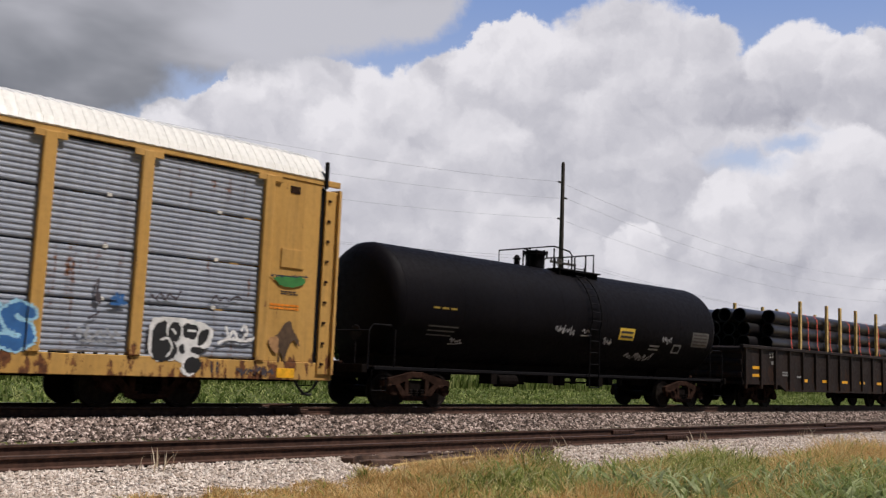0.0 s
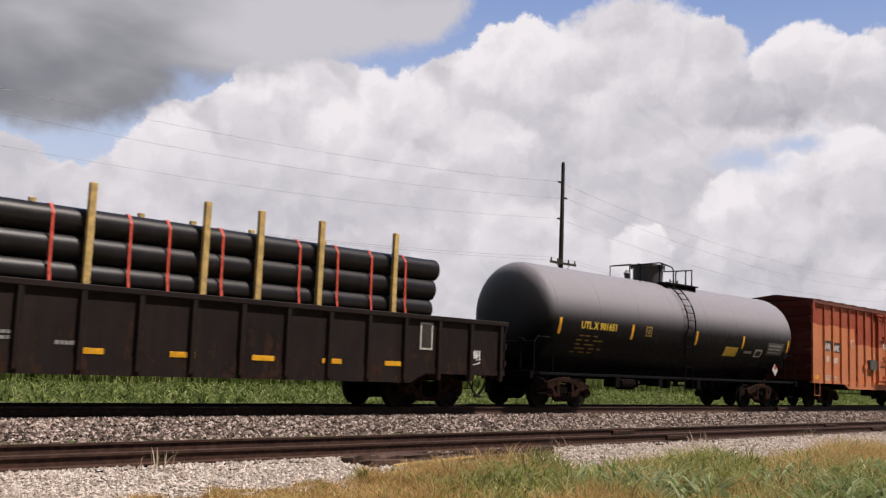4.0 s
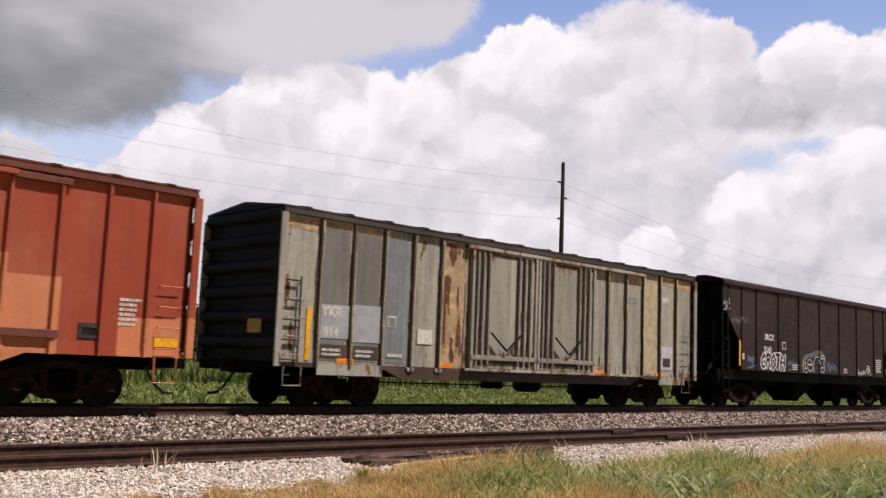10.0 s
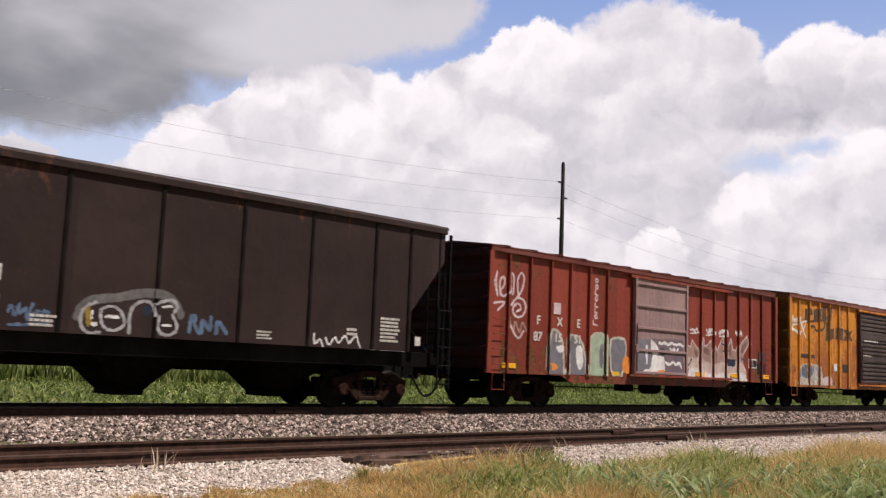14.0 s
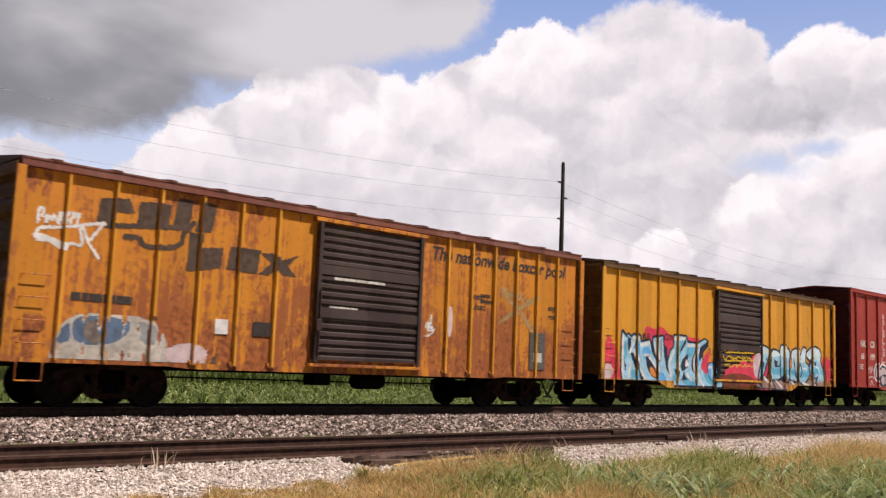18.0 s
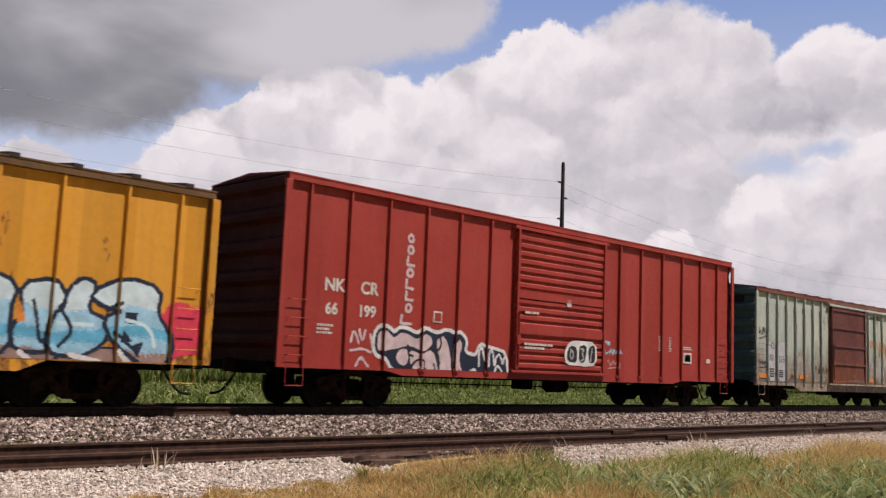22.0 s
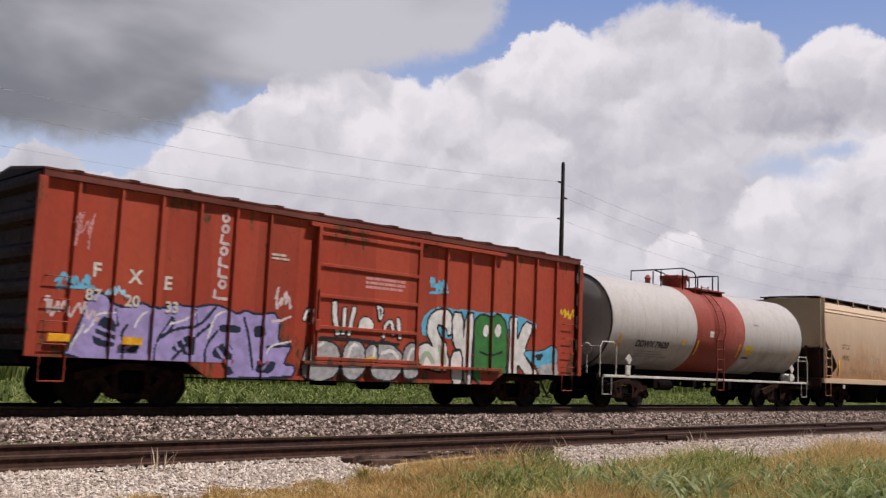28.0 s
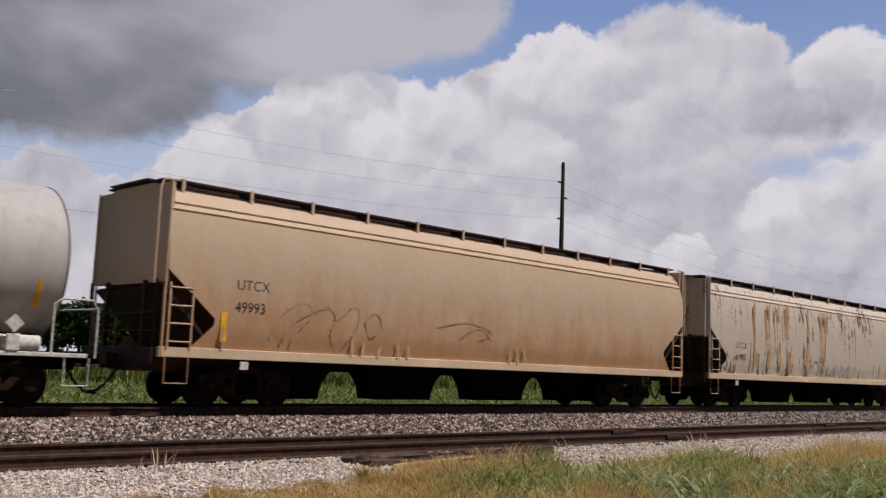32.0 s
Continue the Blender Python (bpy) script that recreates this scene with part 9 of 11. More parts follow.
    # a worn blue shape with a chalky base
    sp.form([(-7.21, 0.84), (-7.19, 1.24), (-7.03, 1.55), (-6.73, 1.71), (-6.14, 1.73), (-5.64, 1.74), (-5.14, 1.61), (-4.89, 1.22), (-4.91, 0.91), (-6.02, 0.88)], M["s_wan"], worn=-0.9)
    sp.form([(-7.18, 1.18), (-7.04, 1.45), (-6.91, 1.57), (-6.86, 1.25), (-6.98, 1.17)], M["s_slateblue"], worn=-0.9)
    sp.form([(-6.85, 1.64), (-6.20, 1.68), (-5.72, 1.65), (-5.73, 1.42), (-6.04, 1.19), (-6.58, 1.12), (-6.84, 1.26)], M["s_slateblue"], worn=-0.9)
    sp.form([(-6.62, 1.57), (-6.34, 1.63), (-6.17, 1.39), (-6.36, 1.12), (-6.61, 1.27)], M["s_umberwash"], worn=-0.9)
    sp.form([(-5.66, 1.67), (-5.16, 1.55), (-4.99, 1.24), (-5.48, 1.19)], M["s_grey"], worn=-0.9)
    sp.form([(-7.23, 0.82), (-7.23, 1.08), (-6.78, 1.04), (-6.04, 1.11), (-5.35, 1.03), (-4.76, 1.12), (-4.06, 1.05), (-4.03, 0.72), (-5.32, 0.74), (-5.95, 0.76)], M["s_wan"], worn=-0.9)
    sp.coat((sp.X < 141.6 - mid) & (sp.Z < 1.75) & (np.sin(sp.X * 13.0 + 2 * sp.wave) + sp.wave + 10 * sp.soft > 1.15), M["s_umber"])
    sp.cloud(140.9 - mid, 1.05, 0.5, 0.22, M["s_pink"])
    mark(car, "next", 149.0 - mid, 2.78, 0.24, M["dark_mark"], slant=0.25, bold=0.006)
    mark(car, "load", 149.05 - mid, 2.52, 0.24, M["dark_mark"], slant=0.25, bold=0.006)
    mark(car, "any", 152.05 - mid, 2.7, 0.22, M["dark_mark"], slant=0.25, bold=0.006)
    mark(car, "road", 152.05 - mid, 2.46, 0.22, M["dark_mark"], slant=0.25, bold=0.006)
    for ax, az, bx, bz in ((150.1, 3.1, 151.5, 2.05), (150.0, 2.2, 151.6, 3.05), (150.1, 3.1, 151.0, 2.95)):
        d = near_line(sp.X, sp.Z, [(ax - mid, az), (bx - mid, bz)])
        sp.coat((d < 0.09 + 0.04 * sp.wave) & (sp.soft > -0.002 + 0.006 * sp.wave), M["s_ghost"])
    sp.cloud(148.2 - mid, 2.2, 0.1, 0.42, M["s_pink"], 0.4)
    sp.scrawl("S", 147.3 - mid, 1.8, 0.3, 0.6, M["s_white"], 0.02)
    sp.scrawl("N", 147.4 - mid, 1.9, 0.25, 0.2, M["s_white"], 0.02)
    sp.lay(car, depth)
    plate(car, "panel", 151.3 - mid, 1.05, 0.65, 1.0, M["slate"], -HALF + 0.060, 0.008, "dark grey consolidated stencil panel")
    plate(car, "panel", 151.45 - mid, 1.25, 0.36, 0.25, M["white_mark"], -HALF + 0.052, 0.006)
    plate(car, "sticker", 141.5 - mid, 1.5, 0.3, 0.3, M["s_white"], -HALF + 0.060, 0.006)
    plate(car, "sticker", 142.4 - mid, 1.5, 0.45, 0.3, M["dark_mark"], -HALF + 0.060, 0.006)
    bars(car, 138.5 - mid, 1.95, 1.5, 0.25, 1, M["dark_mark"])
    bars(car, 149.3 - mid, 2.7, 0.5, 0.3, 2, M["dark_mark"])
    bars(car, 144.4 - mid, 2.85, 2.0, 0.1, 1, M["white_mark"], -HALF - 0.04)
    bars(car, 144.3 - mid, 2.1, 1.0, 0.2, 2, M["white_mark"], -HALF - 0.04)


M["s_orange"] = plain("spray_orange", (0.75, 0.26, 0.05), 0.65, 0.0, 0.18, 4.0, 0.001)


def mural_car():
    car, depth, mid = box_car("box_car", "yellow box car with a large blue and white graffiti mural", 154.55, 170.5, (161.1, 164.35), 4.33, 0.86, 0.66, 14, "yellow_clean", "yellow_end", "roof_umber", "brown_door", "corr", foot=0.95,
                             rib_at=[155.36, 156.44, 157.6, 158.77, 159.95, 165.11, 166.3, 167.44, 168.69, 169.8])
    sp = Spray(154.6 - mid, 170.45 - mid, 0.66, 3.0, 0.022, 14)
    sp.cloud(155.05 - mid, 1.45, 0.6, 0.85, M["s_magenta"], 1.3)
    sp.cloud(155.0 - mid, 1.2, 0.4, 0.35, M["s_pink"], 1.6)
    sp.cloud(158.6 - mid, 2.0, 2.3, 0.34, M["s_magenta"], 1.6)
    sp.cloud(160.9 - mid, 1.6, 0.5, 0.6, M["s_orange"], 1.4)
    sp.cloud(163.3 - mid, 1.2, 1.9, 0.5, M["s_magenta"], 1.3)
    sp.cloud(164.0 - mid, 1.45, 0.3, 0.3, M["s_pink"], 1.6)
    sp.cloud(169.5 - mid, 1.35, 0.9, 0.6, M["s_magenta"], 1.3)
    sp.cloud(162.5 - mid, 0.95, 1.4, 0.25, M["oxide"], 0.3)
    # a first word in pale blue with ink outlines, white edges and deep blue shading
    sp.form([(-6.88, 0.83), (-6.88, 1.49), (-6.86, 2.31), (-6.66, 2.15), (-6.55, 2.24), (-6.36, 2.15), (-6.27, 2.23), (-5.91, 2.22), (-5.87, 2.04), (-5.41, 2.12), (-5.19, 1.85), (-5.18, 2.19), (-4.66, 2.26), (-4.58, 1.73), (-4.33, 1.48), (-4.16, 1.81), (-3.97, 1.94), (-3.93, 2.32), (-3.24, 2.34), (-3.16, 2.14), (-2.52, 2.12), (-2.02, 2.29), (-1.84, 2.22), (-2.25, 1.88), (-2.16, 1.43), (-1.72, 1.16), (-1.06, 0.88), (-1.08, 0.72), (-3.69, 0.74), (-6.89, 0.78)], M["s_pale"], M["s_ink"], 0.075, rounds=0)
    sp.form([(-5.83, 1.85), (-5.39, 1.96), (-5.28, 1.69), (-5.47, 1.61), (-5.66, 1.46)], M["s_sky"])
    sp.form([(-5.00, 1.29), (-4.49, 1.08), (-4.44, 0.77), (-5.12, 0.79), (-5.25, 0.87), (-4.88, 0.98)], M["s_sky"])
    sp.form([(-6.28, 1.77), (-6.25, 2.02), (-5.99, 2.06), (-5.94, 1.64), (-6.06, 1.49)], M["s_sky"])
    sp.form([(-6.84, 1.73), (-6.74, 2.06), (-6.61, 2.07), (-6.59, 1.60), (-6.78, 1.40)], M["s_cyan"])
    sp.form([(-6.38, 1.22), (-5.94, 1.12), (-5.84, 0.89), (-6.31, 0.91), (-6.39, 0.75)], M["s_cyan"])
    sp.form([(-3.69, 2.12), (-3.39, 2.23), (-3.44, 2.03), (-3.78, 1.70), (-3.87, 1.34), (-3.97, 1.77)], M["s_cyan"])
    sp.form([(-4.89, 2.13), (-4.69, 2.20), (-4.69, 1.73), (-4.74, 1.41), (-4.87, 1.61)], M["s_grey"])
    sp.form([(-3.18, 1.99), (-2.65, 2.03), (-2.84, 1.73), (-3.28, 1.60)], M["s_cyan"])
    sp.form([(-3.36, 1.04), (-2.97, 0.94), (-2.44, 0.73), (-3.46, 0.75)], M["s_cyan"])
    sp.form([(-2.22, 1.31), (-1.72, 1.07), (-1.19, 0.82), (-1.90, 0.77)], M["s_cyan"])
    sp.form([(-2.72, 1.95), (-2.50, 2.04), (-2.53, 1.58), (-2.59, 1.35), (-2.71, 1.51)], M["s_sky"])
    sp.form([(-4.12, 0.90), (-3.75, 1.35), (-3.94, 0.80)], M["s_cyan"])
    sp.form([(-6.58, 2.19), (-6.38, 2.13), (-6.40, 1.76), (-6.47, 1.63), (-6.56, 1.85)], M["s_ink"], rounds=0)
    sp.form([(-5.34, 2.04), (-5.16, 2.01), (-5.09, 1.75), (-4.90, 1.42), (-5.05, 1.53), (-5.25, 1.73)], M["s_ink"], rounds=0)
    sp.form([(-4.62, 2.05), (-4.38, 1.91), (-4.34, 1.32), (-4.16, 0.99), (-4.44, 1.26), (-4.59, 1.66)], M["s_ink"], rounds=0)
    sp.form([(-3.66, 1.73), (-3.25, 2.09), (-3.22, 2.29), (-3.38, 2.13), (-3.58, 1.90)], M["s_ink"], rounds=0)
    sp.form([(-3.56, 1.36), (-3.46, 1.58), (-3.14, 1.75), (-3.06, 1.38), (-3.31, 1.23), (-3.49, 1.19)], M["s_ink"], rounds=0)
    sp.form([(-2.91, 1.39), (-2.84, 1.68), (-2.62, 1.96), (-2.75, 1.40), (-2.65, 1.10), (-2.86, 1.26)], M["s_ink"], rounds=0)
    sp.form([(-3.97, 1.26), (-3.74, 1.21), (-3.61, 1.26), (-3.77, 1.00)], M["s_ink"], rounds=0)
    sp.form([(-2.47, 1.64), (-2.34, 2.02), (-1.88, 2.24), (-1.77, 2.09), (-2.09, 1.89), (-2.34, 1.53)], M["s_ink"], rounds=0)
    sp.form([(-5.58, 1.62), (-5.41, 1.63), (-5.15, 1.38), (-4.91, 1.11), (-4.97, 0.94), (-5.22, 0.99), (-5.44, 1.21), (-5.55, 1.36)], M["s_ink"], rounds=0)
    sp.form([(-3.37, 1.20), (-3.16, 0.93), (-3.59, 0.87), (-3.41, 1.04)], M["s_ink"], rounds=0)
    sp.form([(-6.77, 1.49), (-6.65, 1.31), (-6.69, 1.11)], M["s_ink"], rounds=0)
    sp.form([(-5.34, 1.31), (-5.14, 1.26), (-4.97, 1.08), (-5.02, 0.98), (-5.21, 1.02), (-5.34, 1.17)], M["s_orange"])
    sp.form([(-2.33, 1.37), (-1.97, 1.83), (-1.72, 1.98), (-1.81, 1.21), (-1.91, 1.10), (-2.14, 1.22)], M["s_magenta"])
    sp.form([(-3.22, 1.64), (-3.00, 1.37), (-3.31, 1.33)], M["s_white"])
    sp.stroke([(-6.31, 1.62), (-6.18, 1.43), (-5.94, 1.12), (-5.62, 0.73)], M["s_ink"], 0.085)
    sp.stroke([(-6.28, 2.15), (-5.96, 2.16)], M["s_white"], 0.05)
    sp.stroke([(-5.86, 1.97), (-5.40, 2.04)], M["s_white"], 0.05)
    sp.stroke([(-6.46, 1.71), (-6.34, 1.86), (-6.22, 2.04)], M["s_white"], 0.045)
    sp.stroke([(-6.21, 1.78), (-6.08, 1.52), (-5.81, 1.15), (-5.53, 0.76)], M["s_white"], 0.05)
    sp.stroke([(-6.55, 0.75), (-6.47, 1.18), (-6.37, 1.34)], M["s_white"], 0.05)
    sp.stroke([(-5.08, 2.07), (-5.02, 1.68), (-4.84, 1.40)], M["s_white"], 0.045)
    sp.stroke([(-5.40, 1.58), (-5.12, 1.39), (-4.81, 1.07)], M["s_white"], 0.045)
    sp.stroke([(-3.91, 2.22), (-3.31, 2.27)], M["s_white"], 0.05)
    sp.stroke([(-3.96, 1.82), (-4.19, 1.56), (-4.25, 1.33), (-4.12, 0.99)], M["s_white"], 0.05)
    sp.stroke([(-3.11, 2.05), (-2.59, 2.06)], M["s_white"], 0.05)
    sp.stroke([(-3.74, 1.46), (-3.84, 1.29), (-3.62, 1.21)], M["s_white"], 0.045)
    sp.stroke([(-2.53, 1.98), (-2.78, 1.53), (-2.71, 1.23), (-2.46, 0.96), (-2.16, 0.74)], M["s_white"], 0.05)
    sp.stroke([(-4.41, 0.89), (-4.15, 0.73)], M["s_white"], 0.05)
    sp.stroke([(-6.83, 2.17), (-6.83, 1.59), (-6.83, 0.96)], M["s_white"], 0.05)
    sp.stroke([(-5.66, 1.66), (-5.44, 1.66)], M["s_white"], 0.04)
    sp.stroke([(-3.18, 1.13), (-2.94, 0.92)], M["s_white"], 0.04)
    sp.form([(-1.87, 1.46), (-1.43, 1.58), (-1.36, 0.99), (-1.71, 0.92)], M["s_sky"], M["s_ink"], 0.04)
    sp.stroke([(-1.78, 1.38), (-1.53, 1.43), (-1.56, 1.10)], M["s_white"], 0.04)
    # a second word, pale blue letters that turn fawn below
    sp.form([(1.38, 1.02), (2.16, 1.11), (3.28, 1.03), (4.67, 1.05), (6.19, 1.12), (7.25, 1.12), (7.22, 0.66), (6.32, 0.65), (1.48, 0.72)], M["s_fawn"], M["s_ink"], 0.05)
    sp.form([(1.59, 2.29), (2.54, 2.20), (2.51, 1.92), (2.22, 1.44), (1.98, 1.04), (1.47, 1.02), (1.64, 1.42), (1.76, 1.75), (1.89, 1.94), (1.64, 1.99)], M["s_ice"], M["s_ink"], 0.08, ramp=((1.9, M["s_pale"]), (1.5, M["s_cyan"]), (1.28, M["s_pale"]), (1.08, M["s_fawn"])))
    sp.form([(2.72, 1.96), (2.92, 2.18), (3.47, 2.05), (3.39, 1.70), (3.56, 1.57), (3.53, 1.12), (2.81, 1.02), (2.53, 1.23), (2.59, 1.66)], M["s_ice"], M["s_ink"], 0.08, ramp=((1.9, M["s_pale"]), (1.5, M["s_cyan"]), (1.28, M["s_pale"]), (1.08, M["s_fawn"])))
    sp.form([(3.44, 2.26), (3.69, 2.37), (4.26, 2.14), (4.14, 1.73), (4.19, 1.00), (3.56, 1.01), (3.47, 1.70)], M["s_ice"], M["s_ink"], 0.08, ramp=((1.9, M["s_pale"]), (1.5, M["s_cyan"]), (1.28, M["s_pale"]), (1.08, M["s_fawn"])))
    sp.form([(4.36, 2.17), (4.92, 2.28), (5.17, 2.00), (4.95, 1.77), (4.94, 1.03), (4.31, 1.01), (4.25, 1.43), (4.44, 1.58)], M["s_ice"], M["s_ink"], 0.08, ramp=((1.9, M["s_pale"]), (1.5, M["s_cyan"]), (1.28, M["s_pale"]), (1.08, M["s_fawn"])))
    sp.form([(5.22, 2.15), (5.41, 2.36), (5.66, 2.25), (5.51, 1.80), (5.98, 1.59), (5.88, 1.20), (5.44, 0.97), (4.84, 1.02), (4.97, 1.69), (5.16, 1.78)], M["s_ice"], M["s_ink"], 0.08, ramp=((1.9, M["s_pale"]), (1.5, M["s_cyan"]), (1.28, M["s_pale"]), (1.08, M["s_fawn"])))
    sp.form([(5.60, 2.10), (6.25, 2.41), (6.97, 2.26), (6.92, 1.79), (7.16, 1.47), (7.26, 1.09), (7.00, 0.66), (6.51, 0.99), (6.07, 1.28), (5.89, 1.66), (6.28, 1.82), (5.84, 1.94)], M["s_ice"], M["s_ink"], 0.08, ramp=((1.9, M["s_pale"]), (1.5, M["s_cyan"]), (1.28, M["s_pale"]), (1.08, M["s_fawn"])))
    sp.form([(2.94, 1.79), (3.23, 1.73), (3.20, 1.55), (3.03, 1.48)], M["s_ink"], rounds=0)
    sp.form([(6.28, 1.81), (6.54, 1.81), (6.50, 1.58), (6.28, 1.60)], M["s_ink"], rounds=0)
    sp.form([(3.56, 1.15), (3.84, 1.33), (4.06, 1.14), (3.66, 1.02)], M["s_ink"], rounds=0)
    sp.form([(6.41, 1.17), (6.69, 1.25), (6.61, 0.95)], M["s_ink"], rounds=0)
    sp.form([(4.31, 1.96), (4.48, 1.54), (4.28, 1.49)], M["s_orange"])
    sp.form([(6.28, 1.47), (6.45, 1.25), (6.19, 1.24)], M["s_ink"], rounds=0)
    sp.stroke([(2.16, 1.11), (2.44, 0.92), (2.72, 0.86)], M["s_white"], 0.05)
    sp.stroke([(3.09, 1.00), (3.48, 0.77)], M["s_white"], 0.05)
    sp.stroke([(4.38, 0.97), (4.69, 0.73)], M["s_white"], 0.05)
    sp.stroke([(5.31, 0.99), (5.86, 0.86)], M["s_white"], 0.05)
    sp.stroke([(6.19, 1.09), (6.44, 0.83)], M["s_white"], 0.05)
    sp.stroke([(2.34, 1.78), (2.53, 1.52), (2.38, 1.11)], M["s_ink"], 0.04)
    sp.stroke([(1.60, 0.89), (2.00, 0.71)], M["s_ink"], 0.04)
    sp.stroke([(2.81, 0.93), (3.01, 0.70)], M["s_ink"], 0.04)
    sp.stroke([(3.97, 0.96), (4.09, 0.72)], M["s_ink"], 0.04)
    sp.stroke([(5.00, 0.98), (5.11, 0.74)], M["s_ink"], 0.04)
    sp.stroke([(1.73, 2.20), (2.38, 2.11), (2.32, 1.91)], M["s_ice"], 0.035)
    sp.stroke([(2.88, 2.03), (3.17, 2.10), (3.38, 1.97)], M["s_ice"], 0.035)
    sp.stroke([(3.63, 2.21), (4.00, 2.12), (3.97, 1.87)], M["s_ice"], 0.035)
    sp.stroke([(4.53, 2.10), (4.88, 2.12), (4.97, 1.92)], M["s_ice"], 0.035)
    sp.stroke([(5.29, 2.20), (5.47, 2.21)], M["s_ice"], 0.035)
    sp.stroke([(5.95, 2.18), (6.41, 2.30), (6.78, 2.17)], M["s_ice"], 0.035)
    sp.stroke([(2.69, 1.53), (2.81, 1.20)], M["s_ice"], 0.035)
    sp.stroke([(5.03, 1.56), (5.67, 1.54)], M["s_ice"], 0.035)
    sp.stroke([(6.31, 1.66), (6.78, 1.56), (6.92, 1.19)], M["s_ice"], 0.035)
    sp.stroke([(2.12, 1.64), (1.97, 1.23), (1.66, 1.09)], M["s_ink"], 0.035)
    sp.stroke([(3.01, 1.61), (3.25, 1.53), (3.47, 1.62)], M["s_ink"], 0.035)
    sp.stroke([(3.81, 1.86), (3.81, 1.16)], M["s_ink"], 0.035)
    sp.stroke([(4.59, 1.90), (4.75, 1.19)], M["s_ink"], 0.035)
    sp.stroke([(5.10, 1.78), (5.34, 1.43), (5.09, 1.13)], M["s_ink"], 0.035)
    sp.stroke([(5.94, 1.82), (6.19, 1.98)], M["s_ink"], 0.035)
    sp.stroke([(6.09, 1.41), (6.53, 1.10)], M["s_ink"], 0.035)
    for z, t in ((1.95, "VOMIT"), (1.68, "SANTA"), (1.42, "ROCK")):
        sp.scrawl(t, 161.5 - mid, z, 2.1, 0.17, M["s_yellow"], 0.02)
    sp.lay(car, depth)
    mark(car, "RB", 156.72 - mid, 2.13, 0.3, M["dark_mark"], -HALF + 0.058, wide=1.3)
    mark(car, "OX", 157.95 - mid, 2.17, 0.3, M["dark_mark"], -HALF + 0.058, wide=1.3)


def brick_car():
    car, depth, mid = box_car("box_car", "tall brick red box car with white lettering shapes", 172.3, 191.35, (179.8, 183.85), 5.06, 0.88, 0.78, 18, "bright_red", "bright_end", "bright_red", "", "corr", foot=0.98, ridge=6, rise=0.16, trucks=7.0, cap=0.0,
                             rib_at=[172.93, 174.09, 175.28, 176.52, 177.69, 178.85, 184.68, 185.82, 187.03, 188.2, 189.35, 190.44])
    mark(car, "NK", 173.45 - mid, 2.62, 0.4, M["white_mark"], bold=0.012)
    mark(car, "CR", 174.5 - mid, 2.62, 0.4, M["white_mark"], bold=0.012)
    mark(car, "66", 173.5 - mid, 2.1, 0.36, M["white_mark"], bold=0.012)
    mark(car, "199", 174.45 - mid, 2.1, 0.36, M["white_mark"], bold=0.012)
    plate(car, "sticker", 176.85 - mid, 2.1, 0.3, 0.28, M["white_mark"], thick=0.008)
    plate(car, "sticker", 176.89 - mid, 2.14, 0.22, 0.2, M["bright_red"], -HALF + 0.056, 0.008)
    sp = Spray(172.6 - mid, 186.0 - mid, 0.95, 4.4, 0.022, 16)
    sp.strip(176.0 - mid, 2.0, 0.22, 2.2, 8, M["s_pink"])
    # a bubble piece: pale shapes with thin dark lines, dark shade below, a white rim
    sp.form([(-6.82, 1.40), (-6.83, 1.72), (-6.69, 1.88), (-6.41, 1.87), (-6.22, 1.74), (-6.02, 1.91), (-5.75, 1.86), (-5.49, 1.76), (-5.25, 1.92), (-4.97, 1.84), (-4.79, 1.80), (-4.50, 1.92), (-4.22, 1.81), (-4.01, 1.86), (-3.79, 1.68), (-3.88, 1.38), (-3.39, 1.27), (-3.24, 1.60), (-3.03, 1.53), (-2.71, 1.52), (-2.23, 1.41), (-2.19, 0.69), (-2.66, 0.64), (-3.52, 0.72), (-4.81, 0.64), (-5.85, 0.64), (-6.01, 0.90), (-6.28, 0.98), (-6.39, 1.19), (-6.71, 1.26)], M["s_ink"], M["s_white"], 0.09)
    sp.form([(-6.75, 1.43), (-6.75, 1.71), (-6.62, 1.81), (-6.44, 1.79), (-6.21, 1.65), (-6.00, 1.81), (-5.76, 1.77), (-5.49, 1.66), (-5.24, 1.83), (-5.01, 1.74), (-4.95, 1.54), (-5.24, 1.36), (-5.70, 1.52), (-6.03, 1.44), (-6.41, 1.37), (-6.66, 1.34)], M["s_pink"], M["s_black"], 0.03)
    sp.form([(-6.02, 1.42), (-5.76, 1.42), (-5.74, 1.12), (-5.88, 1.00), (-6.08, 1.09), (-6.16, 1.25)], M["s_pink"], M["s_black"], 0.03)
    sp.form([(-5.73, 1.41), (-5.31, 1.31), (-4.94, 1.45), (-4.74, 1.03), (-4.82, 0.86), (-5.21, 0.92), (-5.44, 0.87), (-5.66, 1.01)], M["s_pink"], M["s_black"], 0.03)
    sp.form([(-4.84, 1.62), (-4.64, 1.81), (-4.44, 1.64), (-4.27, 1.05), (-4.35, 0.80), (-4.73, 0.85), (-4.66, 1.16)], M["s_pink"], M["s_black"], 0.03)
    sp.form([(-4.27, 1.55), (-4.06, 1.75), (-3.91, 1.57), (-4.03, 1.31), (-3.89, 0.81), (-4.19, 0.78)], M["s_pink"], M["s_black"], 0.03)
    sp.stroke([(-5.66, 1.00), (-5.45, 1.19), (-5.23, 1.16), (-5.29, 0.96)], M["s_black"], 0.028)
    sp.stroke([(-4.86, 1.34), (-4.64, 1.53), (-4.70, 1.78)], M["s_black"], 0.028)
    sp.stroke([(-5.20, 0.87), (-4.83, 0.91), (-4.88, 1.08)], M["s_black"], 0.028)
